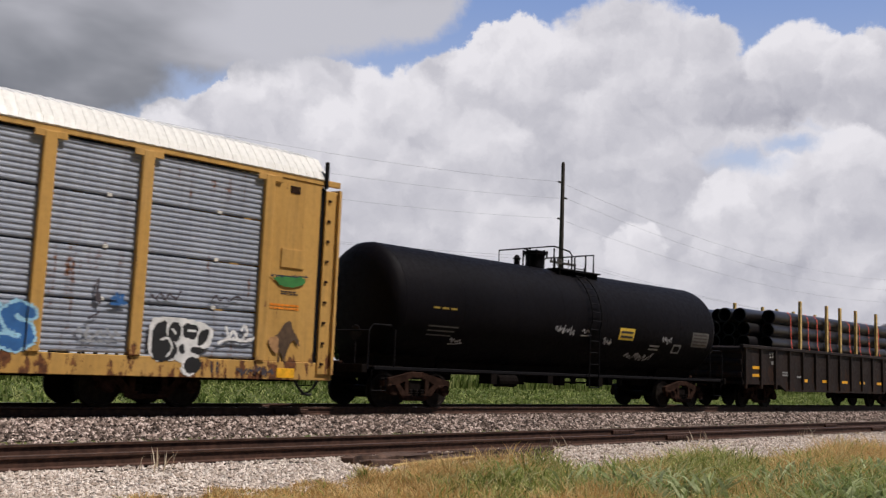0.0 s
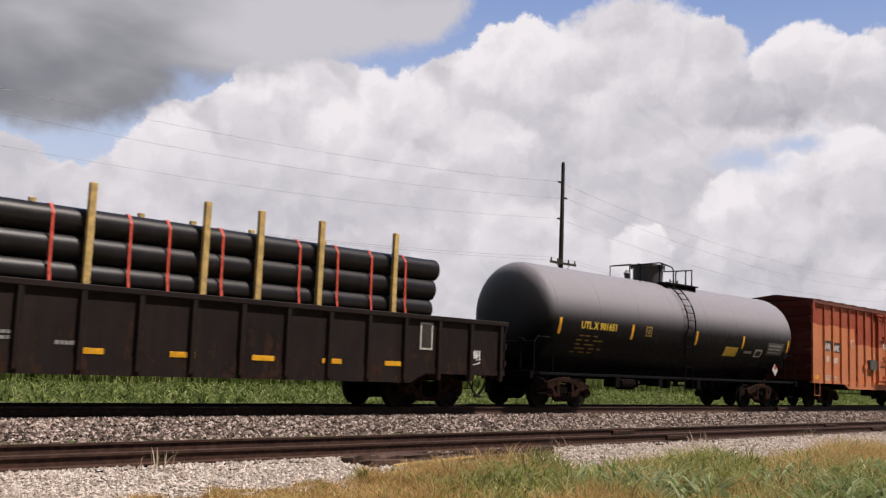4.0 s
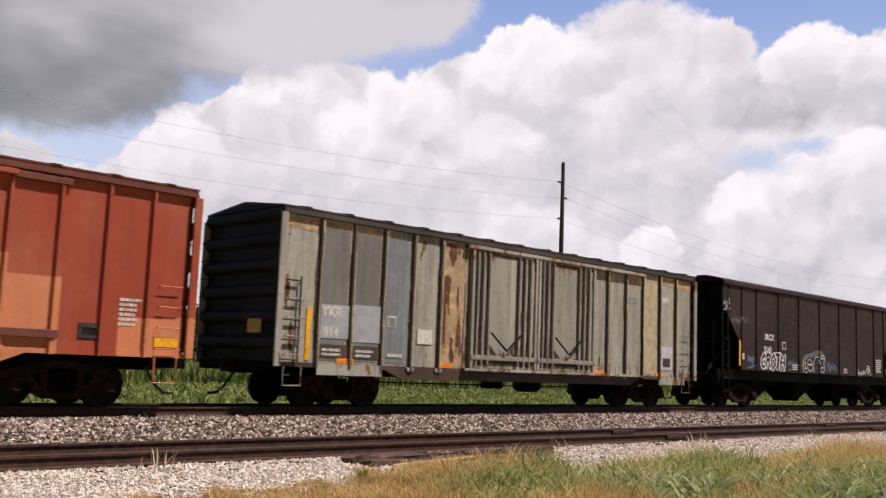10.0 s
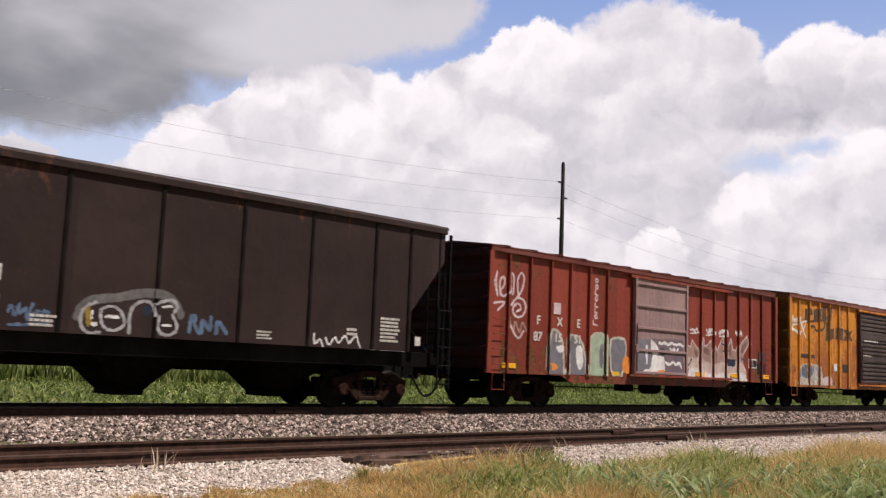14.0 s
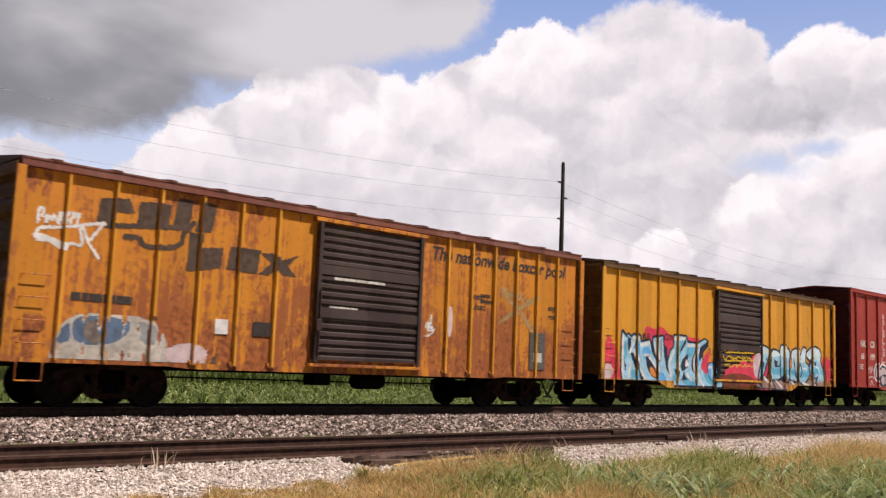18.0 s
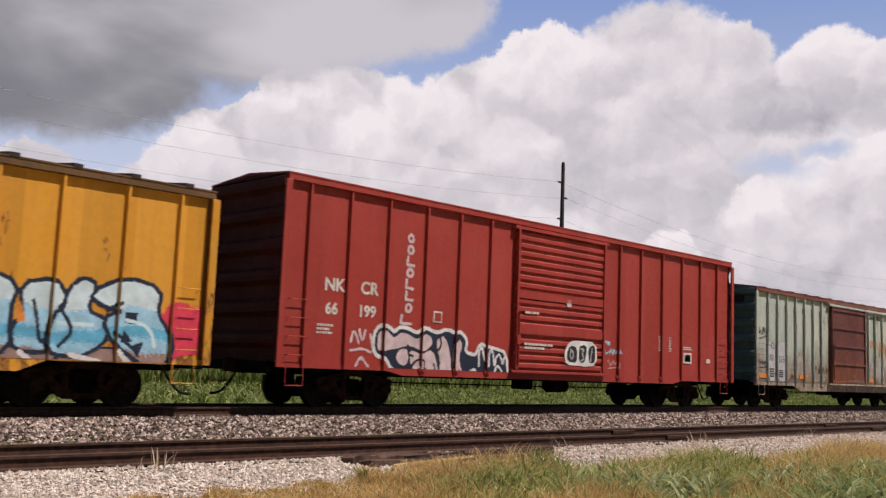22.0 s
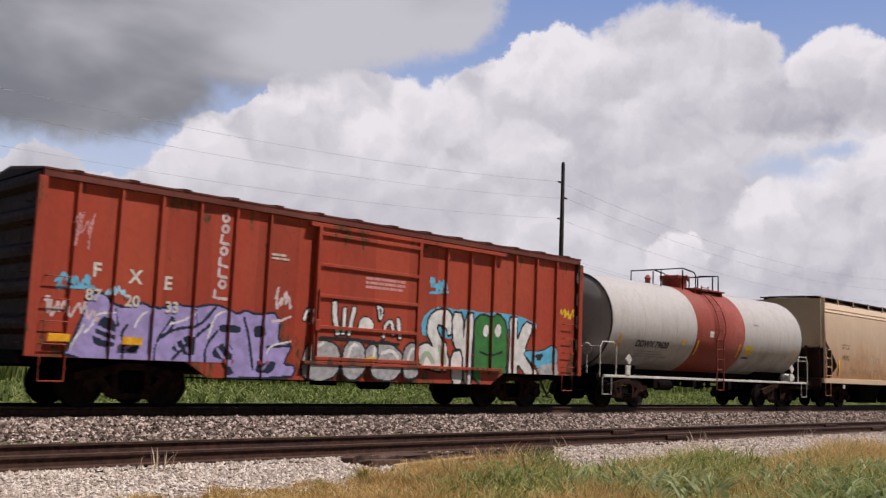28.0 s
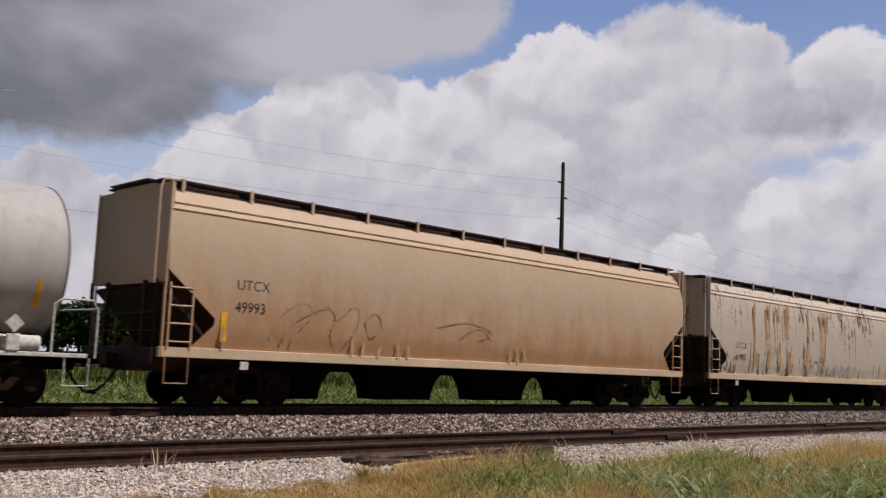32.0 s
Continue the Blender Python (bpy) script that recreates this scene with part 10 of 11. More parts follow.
    sp.stroke([(-5.77, 1.50), (-5.75, 1.29), (-5.60, 1.25)], M["s_black"], 0.028)
    sp.stroke([(-3.29, 1.08), (-3.30, 1.44), (-3.17, 1.58), (-3.08, 1.22)], M["s_white"], 0.032)
    sp.stroke([(-3.00, 1.09), (-2.99, 1.46), (-2.78, 1.55), (-2.69, 1.10)], M["s_white"], 0.032)
    sp.stroke([(-2.66, 1.10), (-2.63, 1.34), (-2.45, 1.40), (-2.36, 1.11), (-2.30, 1.31)], M["s_white"], 0.032)
    sp.stroke([(-2.71, 0.90), (-2.58, 1.10), (-2.39, 0.98), (-2.52, 0.74), (-2.71, 0.90)], M["s_white"], 0.032)
    sp.stroke([(-3.70, 0.88), (-3.46, 1.01), (-3.39, 0.82)], M["s_white"], 0.032)
    sp.stroke([(-3.78, 0.76), (-2.66, 0.73)], M["s_white"], 0.032)
    sp.stroke([(-5.64, 0.67), (-5.42, 0.80), (-5.27, 0.68)], M["s_white"], 0.032)
    sp.stroke([(-5.04, 0.72), (-4.82, 0.79)], M["s_white"], 0.032)
    sp.stroke([(-7.53, 1.53), (-7.45, 1.83), (-7.29, 1.52)], M["s_pink"], 0.03)
    sp.stroke([(-7.29, 1.80), (-7.19, 1.52), (-7.12, 1.80)], M["s_pink"], 0.03)
    sp.stroke([(-7.51, 1.33), (-7.16, 1.39), (-6.94, 1.31)], M["s_pink"], 0.03)
    sp.stroke([(-7.38, 0.95), (-7.21, 1.24), (-6.99, 0.96)], M["s_pink"], 0.03)
    sp.stroke([(-7.45, 0.83), (-7.33, 0.95), (-7.16, 0.84), (-7.01, 0.96), (-6.84, 0.85)], M["s_pink"], 0.03)
    sp.stroke([(-6.98, 1.71), (-6.89, 1.42)], M["s_pink"], 0.03)
    sp.form([(0.21, 1.22), (0.11, 1.55), (0.30, 1.85), (0.64, 1.94), (1.59, 1.90), (1.66, 1.24), (0.96, 1.22)], M["s_white"])
    sp.form([(0.29, 1.31), (0.23, 1.56), (0.39, 1.78), (0.70, 1.76), (0.72, 1.30)], M["s_black"])
    sp.form([(0.78, 1.80), (1.12, 1.82), (1.14, 1.59), (1.06, 1.31), (0.80, 1.33)], M["s_black"])
    sp.form([(1.22, 1.79), (1.54, 1.81), (1.56, 1.33), (1.25, 1.32)], M["s_black"])
    sp.stroke([(0.44, 1.67), (0.37, 1.49), (0.50, 1.38), (0.56, 1.58), (0.44, 1.67)], M["s_chalk"], 0.025)
    sp.stroke([(0.87, 1.71), (1.05, 1.69), (0.92, 1.57), (1.06, 1.43), (0.89, 1.36)], M["s_chalk"], 0.025)
    sp.stroke([(1.38, 1.71), (1.34, 1.38)], M["s_chalk"], 0.025)
    sp.scrawl("LA", 183.95 - mid, 1.85, 0.35, 0.22, M["s_pale"], 0.018)
    sp.scrawl("MORSU", 183.95 - mid, 1.55, 1.0, 0.22, M["s_pale"], 0.018)
    sp.scrawl("SI", 184.1 - mid, 1.2, 0.6, 0.22, M["s_rose"], 0.018)
    sp.lay(car, depth)
    bars(car, 173.3 - mid, 1.65, 0.45, 0.25, 3, M["white_mark"])
    bars(car, 180.2 - mid, 2.55, 0.8, 0.1, 1, M["white_mark"], -HALF - 0.04)
    bars(car, 180.2 - mid, 1.6, 1.2, 0.2, 2, M["white_mark"], -HALF - 0.04)
    plate(car, "sticker", 182.0 - mid, 2.85, 0.2, 0.2, M["white_mark"], -HALF - 0.03, 0.02)
    plate(car, "sticker", 188.35 - mid, 1.45, 0.5, 0.35, M["white_mark"])
    plate(car, "sticker", 188.42 - mid, 1.51, 0.36, 0.23, M["dark_mark"], -HALF + 0.060, 0.006)
    bars(car, 188.25 - mid, 1.9, 0.7, 0.12, 2, M["white_mark"])
    bars(car, 186.9 - mid, 1.8, 0.15, 0.5, 6, M["white_mark"])
    bars(car, 187.5 - mid, 1.8, 0.15, 0.5, 6, M["white_mark"])
    plate(car, "sticker", 189.8 - mid, 1.5, 0.25, 0.14, M["white_mark"])


def mint_car():
    car, depth, mid = box_car("box_car", "pale mint green box car with a rusty brown door", 193.22, 209.1, (199.5, 202.95), 4.4, 0.84, 0.66, 17, "mint", "mint_end", "roof_rust", "rust_door", "panel", foot=0.95, ridge=6, cap=0.015, rib_mat="mint_rib",
                             rib_at=[194.18, 194.93, 195.69, 196.45, 197.21, 197.98, 198.74, 203.45, 204.20, 205.02, 205.82, 206.59, 207.34, 208.13])
    for x, w in ((194.13, 0.64), (194.88, 0.70)):
        plate(car, "panel", x - mid, 1.0, w, 1.45, M["pale_patch"], -HALF + 0.062, 0.006, "pale lilac-grey stencil patch")
    mark(car, "HS", 194.25 - mid, 2.2, 0.34, M["dark_mark"], -HALF + 0.054, wide=1.2)
    mark(car, "30", 194.23 - mid, 1.75, 0.34, M["dark_mark"], -HALF + 0.054, wide=1.2)
    mark(car, "835", 195.0 - mid, 1.7, 0.34, M["dark_mark"], -HALF + 0.054, wide=1.1)
    bars(car, 194.28 - mid, 1.15, 0.5, 0.35, 4, M["dark_mark"], -HALF + 0.054)
    bars(car, 194.98 - mid, 1.15, 0.5, 0.3, 4, M["dark_mark"], -HALF + 0.054)
    sp = Spray(193.3 - mid, 209.0 - mid, 0.95, 3.9, 0.024, 18)
    sp.scrawl("SDC", 193.35 - mid, 2.6, 0.7, 0.4, M["s_dark"], 0.02)
    sp.scrawl("GMB", 193.4 - mid, 1.5, 0.7, 0.3, M["s_dark"], 0.02)
    # peach primer showing through, peppered with rust
    sp.form([(4.82, 4.10), (5.18, 4.25), (5.62, 4.23), (5.96, 3.50), (6.25, 2.57), (6.02, 1.93), (5.05, 1.85), (4.68, 2.01), (4.88, 2.79), (5.02, 3.58)], M["s_peach"], worn=-0.2)
    sp.form([(2.32, 2.96), (3.84, 2.89), (4.65, 2.77), (4.80, 2.09), (4.21, 2.14), (3.65, 2.18), (2.98, 2.58), (2.38, 2.61)], M["s_tanwash"], worn=0.1)
    sp.form([(5.39, 3.93), (5.65, 3.63), (5.55, 2.53), (5.28, 3.13)], M["s_umber"], worn=0.7)
    sp.form([(5.02, 2.49), (5.56, 2.29), (5.48, 1.90), (4.99, 2.03)], M["s_umber"], worn=0.7)
    sp.form([(5.84, 3.18), (6.08, 2.88), (6.02, 2.08), (5.80, 2.54)], M["s_umber"], worn=0.7)
    sp.form([(4.08, 2.66), (4.42, 2.60), (4.33, 2.14)], M["s_umber"], worn=0.7)
    sp.form([(3.45, 2.61), (3.72, 2.48), (3.61, 2.10)], M["s_umber"], worn=0.7)
    sp.form([(4.62, 3.38), (4.81, 2.79), (4.69, 2.47)], M["s_umber"], worn=0.7)
    # thin white loops
    sp.stroke([(1.86, 2.07), (2.04, 1.45), (2.21, 1.95), (2.18, 1.10)], M["s_chalk"], 0.045)
    sp.stroke([(2.38, 1.18), (2.27, 1.74), (2.54, 2.07), (2.93, 1.80), (2.97, 1.13)], M["s_chalk"], 0.045)
    sp.stroke([(2.67, 1.19), (2.56, 1.69), (2.81, 1.77)], M["s_chalk"], 0.045)
    sp.stroke([(3.09, 1.13), (3.54, 1.80), (3.97, 1.11)], M["s_chalk"], 0.045)
    sp.stroke([(3.29, 1.43), (3.80, 1.40)], M["s_chalk"], 0.045)
    sp.stroke([(3.61, 2.10), (3.87, 2.19), (3.84, 1.97)], M["s_chalk"], 0.045)
    sp.form([(-3.16, 1.66), (-2.56, 1.65), (-1.78, 1.65), (-1.66, 1.30), (-2.54, 1.33), (-3.06, 1.34)], M["s_umber"], worn=0.7)
    sp.form([(-5.41, 1.26), (-4.53, 1.41), (-3.84, 1.27), (-3.12, 1.18), (-3.10, 0.88), (-5.26, 0.88)], M["s_wash"], worn=0.7)
    sp.form([(-4.56, 1.87), (-4.04, 2.08), (-3.92, 1.44), (-4.10, 1.09), (-4.45, 1.24)], M["s_bonewash"], worn=0.7)
    sp.coat((sp.X > 195.9 - mid) & (sp.X < 199.3 - mid) & (sp.wave + 0.9 * np.sin(sp.X * 6.0) + 8 * sp.soft > 1.15 + 1.2 * (sp.Z - 1.3)), M["s_umber"])
    sp.coat((sp.X > 203.2 - mid) & (sp.X < 208.9 - mid) & (sp.wave + 0.8 * np.sin(sp.X * 5.0) + 8 * sp.soft > 1.25 + 0.9 * (sp.Z - 1.4)), M["s_wash"])
    # rust, dirt and a painted shade line along the foot of each rib
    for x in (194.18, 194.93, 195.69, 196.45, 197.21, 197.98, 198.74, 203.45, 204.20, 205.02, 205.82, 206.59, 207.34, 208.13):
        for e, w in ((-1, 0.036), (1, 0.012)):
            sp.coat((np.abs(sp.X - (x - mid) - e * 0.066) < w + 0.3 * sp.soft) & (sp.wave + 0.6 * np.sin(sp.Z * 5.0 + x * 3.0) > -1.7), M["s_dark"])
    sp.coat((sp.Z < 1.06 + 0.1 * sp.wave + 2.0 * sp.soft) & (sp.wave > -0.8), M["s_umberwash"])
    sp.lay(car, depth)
    plate(car, "panel", 205.5 - mid, 1.1, 0.65, 0.7, M["grey_mark"], -HALF + 0.062, 0.006)
    plate(car, "sticker", 205.7 - mid, 1.4, 0.2, 0.25, M["s_blue"], -HALF + 0.054, 0.006)
    for x in (193.5, 196.8, 203.4, 207.5):
        plate(car, "reflector", x - mid, 1.1, 0.6, 0.16, M["orange_mark"], -HALF + 0.060, 0.008, "orange reflector")
    bm = bmesh.new()
    hh = (209.1 - 193.22) / 2
    box(bm, -hh - 0.09, -hh - 0.07, -1.1, -0.3, 3.85, 4.1)
    part("end_stencil", bm, M["s_black"], car, "black stencilled panel on the end")


def scarlet_car():
    car, depth, mid = box_car("box_car", "faded scarlet box car with purple and green graffiti", 211.0, 226.55, (217.05, 220.25), 4.24, 0.92, 0.62, 15, "scarlet", "oxide_end", "oxide_roof", "", "panel", foot=1.0, cap=0.02,
                             rib_at=[211.67 + 0.84 * i for i in range(6)] + [221.2 + 0.87 * i for i in range(6)])
    for text, x, z in (("87", 211.95, 1.98), ("20", 212.72, 1.92), ("33", 213.55, 1.86)):
        mark(car, text, x - mid, z, 0.3, M["white_mark"], -HALF + 0.055, bold=0.008)
    mark(car, "F", 212.05 - mid, 2.42, 0.36, M["white_mark"], bold=0.01)
    mark(car, "X", 212.78 - mid, 2.36, 0.36, M["white_mark"], bold=0.01)
    mark(car, "E", 213.5 - mid, 2.3, 0.36, M["white_mark"], bold=0.01)
    sp = Spray(211.1 - mid, 226.5 - mid, 0.62, 4.05, 0.022, 20)
    sp.strip(214.8 - mid, 2.2, 0.18, 1.8, 8, M["s_pink"])
    # a long lilac piece: one body, hatched holes, ink contours
    sp.form([(-7.18, 0.92), (-6.97, 1.22), (-6.81, 1.67), (-6.75, 1.99), (-6.61, 2.13), (-6.39, 2.08), (-6.28, 1.92), (-6.00, 1.89), (-5.72, 2.01), (-5.49, 1.92), (-5.25, 1.91), (-5.08, 2.01), (-4.58, 1.95), (-4.19, 2.07), (-3.94, 2.03), (-3.59, 1.88), (-3.40, 2.00), (-3.18, 1.91), (-2.53, 1.98), (-2.58, 1.35), (-2.19, 1.35), (-2.34, 1.06), (-2.40, 0.91), (-2.06, 0.89), (-2.16, 0.67), (-5.14, 0.61), (-5.46, 0.82)], M["s_lilac"], M["s_ink"], 0.05)
    sp.form([(-6.66, 1.22), (-6.47, 1.70), (-6.25, 1.69), (-6.16, 1.17), (-6.44, 1.12)], M["s_ink"])
    sp.form([(-6.03, 1.22), (-5.88, 1.34), (-5.71, 1.26), (-5.72, 1.09), (-5.88, 1.02)], M["s_ink"])
    sp.form([(-5.38, 1.31), (-5.24, 1.54), (-5.05, 1.83), (-4.97, 1.63), (-5.18, 1.35)], M["s_ink"])
    sp.form([(-5.05, 1.18), (-4.59, 1.48), (-4.49, 1.05), (-4.91, 1.07)], M["s_ink"])
    sp.form([(-4.14, 1.15), (-3.80, 1.37), (-3.58, 1.01), (-4.05, 0.99)], M["s_ink"])
    sp.form([(-5.03, 0.66), (-4.90, 0.83), (-4.69, 0.84), (-4.56, 0.67)], M["s_ink"])
    sp.form([(-4.06, 0.68), (-3.91, 0.86), (-3.72, 0.87), (-3.56, 0.69)], M["s_ink"])
    sp.form([(-3.03, 0.91), (-2.55, 1.00), (-2.66, 0.73), (-3.12, 0.72)], M["s_ink"])
    sp.form([(-4.00, 1.68), (-3.50, 1.70), (-3.50, 1.54), (-3.97, 1.52)], M["s_ink"])
    sp.form([(-3.19, 1.68), (-2.96, 1.72), (-2.90, 1.48), (-3.15, 1.44)], M["s_ink"])
    sp.stroke([(-6.59, 1.36), (-6.22, 1.23)], M["s_lilac"], 0.03)
    sp.stroke([(-6.56, 1.50), (-6.19, 1.38)], M["s_lilac"], 0.03)
    sp.stroke([(-5.97, 1.12), (-5.75, 1.25)], M["s_lilac"], 0.03)
    sp.stroke([(-4.97, 1.27), (-4.81, 1.08)], M["s_lilac"], 0.03)
    sp.stroke([(-4.81, 1.34), (-4.65, 1.11)], M["s_lilac"], 0.03)
    sp.stroke([(-3.99, 1.20), (-3.84, 1.02)], M["s_lilac"], 0.03)
    sp.stroke([(-3.84, 1.30), (-3.66, 1.08)], M["s_lilac"], 0.03)
    sp.stroke([(-4.94, 0.70), (-4.84, 0.81)], M["s_lilac"], 0.03)
    sp.stroke([(-3.88, 0.71), (-3.83, 0.84)], M["s_lilac"], 0.03)
    sp.stroke([(-2.96, 0.80), (-2.78, 0.97)], M["s_lilac"], 0.03)
    sp.stroke([(-5.28, 1.38), (-5.06, 1.66)], M["s_lilac"], 0.03)
    sp.stroke([(-6.03, 0.88), (-6.00, 1.20), (-6.08, 1.41), (-5.97, 1.57)], M["s_ink"], 0.03)
    sp.stroke([(-5.43, 0.88), (-5.41, 1.28), (-5.09, 1.50), (-4.46, 1.60), (-4.11, 2.02)], M["s_ink"], 0.03)
    sp.stroke([(-4.28, 0.70), (-4.28, 1.25), (-4.03, 1.54)], M["s_ink"], 0.03)
    sp.stroke([(-4.99, 0.94), (-4.59, 1.35), (-4.21, 1.67)], M["s_ink"], 0.03)
    sp.stroke([(-3.43, 1.87), (-3.28, 1.44), (-3.16, 0.80)], M["s_ink"], 0.03)
    sp.stroke([(-2.86, 1.27), (-2.22, 1.33)], M["s_ink"], 0.03)
    sp.stroke([(-6.22, 1.87), (-6.15, 1.56)], M["s_ink"], 0.03)
    sp.stroke([(-4.58, 1.93), (-4.52, 1.66)], M["s_ink"], 0.03)
    sp.stroke([(-6.78, 1.37), (-6.61, 1.56), (-6.58, 1.74), (-6.22, 1.80)], M["s_white"], 0.02)
    sp.stroke([(-5.81, 1.53), (-5.71, 1.75), (-5.58, 1.84)], M["s_white"], 0.02)
    sp.stroke([(-5.11, 1.62), (-4.75, 1.70), (-4.56, 1.88)], M["s_white"], 0.02)
    sp.stroke([(-4.24, 1.39), (-4.12, 1.85), (-3.87, 1.96)], M["s_white"], 0.02)
    sp.stroke([(-2.84, 1.11), (-2.72, 1.32), (-2.22, 1.42)], M["s_white"], 0.02)
    sp.stroke([(-7.06, 1.03), (-6.80, 1.52)], M["s_white"], 0.02)
    sp.scrawl("SACS", 211.15 - mid, 1.6, 1.1, 0.4, M["s_pink"], 0.024)
    sp.scrawl("SAB", 211.35 - mid, 2.2, 0.75, 0.26, M["s_cyan"], 0.03)
    sp.scrawl("AB", 212.3 - mid, 2.05, 0.5, 0.3, M["s_pale"], 0.026)
    sp.scrawl("AB", 211.5 - mid, 2.8, 0.5, 1.0, M["s_rose"], 0.012)
    # silver rounded letters over the door, small white ones above
    sp.form([(-1.89, 0.99), (-1.75, 1.39), (-1.53, 1.50), (-1.06, 1.40), (-0.91, 1.11), (-1.00, 0.74), (-1.47, 0.62), (-1.84, 0.71)], M["s_chalk"], M["s_black"], 0.05)
    sp.form([(-0.84, 1.28), (-0.66, 1.53), (-0.38, 1.52), (-0.12, 1.26), (-0.19, 0.87), (-0.52, 0.63), (-0.83, 0.79)], M["s_chalk"], M["s_black"], 0.05)
    sp.form([(-0.19, 1.33), (0.01, 1.49), (0.26, 1.35), (0.28, 1.06), (-0.12, 1.05)], M["s_chalk"], M["s_black"], 0.05)
    sp.form([(0.19, 1.56), (0.62, 1.50), (0.98, 1.25), (0.94, 0.90), (0.67, 0.66), (0.11, 0.72), (-0.03, 0.98), (0.26, 1.09)], M["s_chalk"], M["s_black"], 0.05)
    sp.form([(1.00, 1.43), (1.25, 1.56), (1.56, 1.47), (1.57, 1.13), (1.50, 0.78), (1.10, 0.69), (0.97, 0.98)], M["s_chalk"], M["s_black"], 0.05)
    sp.stroke([(-1.69, 1.03), (-1.65, 1.32), (-1.44, 1.43)], M["s_white"], 0.04)
    sp.stroke([(-0.69, 1.12), (-0.61, 1.42), (-0.44, 1.42)], M["s_white"], 0.04)
    sp.stroke([(0.09, 1.19), (0.10, 1.39)], M["s_white"], 0.04)
    sp.stroke([(0.32, 1.29), (0.63, 1.39), (0.81, 1.21)], M["s_white"], 0.04)
    sp.stroke([(1.14, 1.17), (1.25, 1.44), (1.44, 1.40)], M["s_white"], 0.04)
    sp.form([(-0.22, 1.18), (0.16, 1.21), (0.16, 1.03), (-0.22, 1.05)], M["s_yellow"])
    sp.stroke([(-1.16, 2.32), (-1.16, 2.04), (-1.05, 1.67)], M["s_black"], 0.095)
    sp.stroke([(-1.16, 2.32), (-1.16, 2.04), (-1.05, 1.67)], M["s_white"], 0.06)
    sp.stroke([(-0.86, 2.19), (-0.89, 1.68)], M["s_black"], 0.085)
    sp.stroke([(-0.86, 2.19), (-0.89, 1.68)], M["s_white"], 0.05)
    sp.stroke([(-0.59, 2.23), (-0.72, 1.66)], M["s_black"], 0.085)
    sp.stroke([(-0.59, 2.23), (-0.72, 1.66)], M["s_white"], 0.05)
    sp.stroke([(0.13, 2.32), (0.20, 1.97), (0.29, 2.30), (0.11, 2.34)], M["s_black"], 0.06)
    sp.stroke([(0.13, 2.32), (0.20, 1.97), (0.29, 2.30), (0.11, 2.34)], M["s_white"], 0.025)
    sp.stroke([(0.34, 1.67), (0.38, 1.96), (0.56, 2.05), (0.64, 1.74)], M["s_black"], 0.075)
    sp.stroke([(0.34, 1.67), (0.38, 1.96), (0.56, 2.05), (0.64, 1.74)], M["s_white"], 0.04)
    sp.stroke([(0.76, 2.06), (0.84, 1.69)], M["s_black"], 0.085)
    sp.stroke([(0.76, 2.06), (0.84, 1.69)], M["s_white"], 0.05)
    sp.stroke([(-1.88, 1.93), (-1.81, 2.15), (-1.66, 2.11), (-1.72, 1.86)], M["s_black"], 0.065)
    sp.stroke([(-1.88, 1.93), (-1.81, 2.15), (-1.66, 2.11), (-1.72, 1.86)], M["s_white"], 0.03)
    sp.form([(-0.44, 1.76), (-0.41, 1.99), (-0.25, 2.09), (-0.02, 2.00), (0.01, 1.78)], M["s_white"], M["s_black"], 0.03)
    sp.stroke([(-1.53, 1.54), (-0.58, 1.53), (0.81, 1.52)], M["s_black"], 0.035)
    # tall white letters with a blue halo
    sp.form([(1.62, 2.12), (2.06, 2.5), (2.75, 2.47), (3.1, 2.5), (3.7, 2.46), (4.3, 2.52), (5.00, 2.5), (5.5, 2.42), (5.98, 2.3), (5.73, 2.0), (1.72, 1.68)], M["s_cyan"], worn=-1.6)
    sp.form([(1.84, 1.87), (1.91, 2.24), (2.17, 2.43), (2.59, 2.41), (2.70, 2.27), (2.66, 1.78), (2.39, 2.05), (2.22, 2.10), (2.16, 1.95), (2.47, 1.55), (2.66, 1.14), (2.45, 0.92), (1.66, 1.00), (1.57, 1.46), (1.84, 1.62), (2.11, 1.48), (1.98, 1.69)], M["s_white"], M["s_black"], 0.055)
    sp.form([(2.72, 2.38), (3.06, 2.40), (3.12, 1.58), (3.19, 2.38), (3.50, 2.40), (3.44, 1.48), (3.42, 0.59), (3.20, 0.59), (3.13, 1.47), (2.76, 1.54)], M["s_white"], M["s_black"], 0.055)
    sp.form([(2.70, 1.42), (3.09, 1.44), (3.11, 0.59), (2.75, 0.61)], M["s_white"], M["s_black"], 0.055)
    sp.form([(4.84, 2.40), (5.16, 2.42), (5.17, 1.70), (5.50, 2.32), (5.88, 2.25), (5.44, 1.47), (6.09, 0.82), (5.59, 0.84), (5.22, 1.22), (5.14, 0.80), (4.75, 0.61), (4.88, 1.09), (4.94, 1.84)], M["s_white"], M["s_black"], 0.055)
    sp.stroke([(1.70, 1.14), (1.84, 1.41), (2.09, 1.15)], M["s_mint"], 0.07)
    sp.stroke([(2.42, 1.16), (2.31, 1.50)], M["s_mint"], 0.07)
    # a plain green rounded patch between the letters
    sp.form([(3.53, 2.20), (3.79, 2.42), (4.17, 2.36), (4.45, 2.47), (4.75, 2.25), (4.79, 1.46), (4.72, 0.61), (3.53, 0.62), (3.57, 1.48)], M["s_green"], M["s_black"], 0.055)
    sp.form([(3.84, 2.00), (3.94, 2.20), (4.07, 2.12), (4.04, 1.87), (3.91, 1.83)], M["s_white"], M["s_black"], 0.02)
    sp.form([(4.29, 2.03), (4.41, 2.23), (4.56, 2.15), (4.53, 1.89), (4.38, 1.86)], M["s_white"], M["s_black"], 0.02)
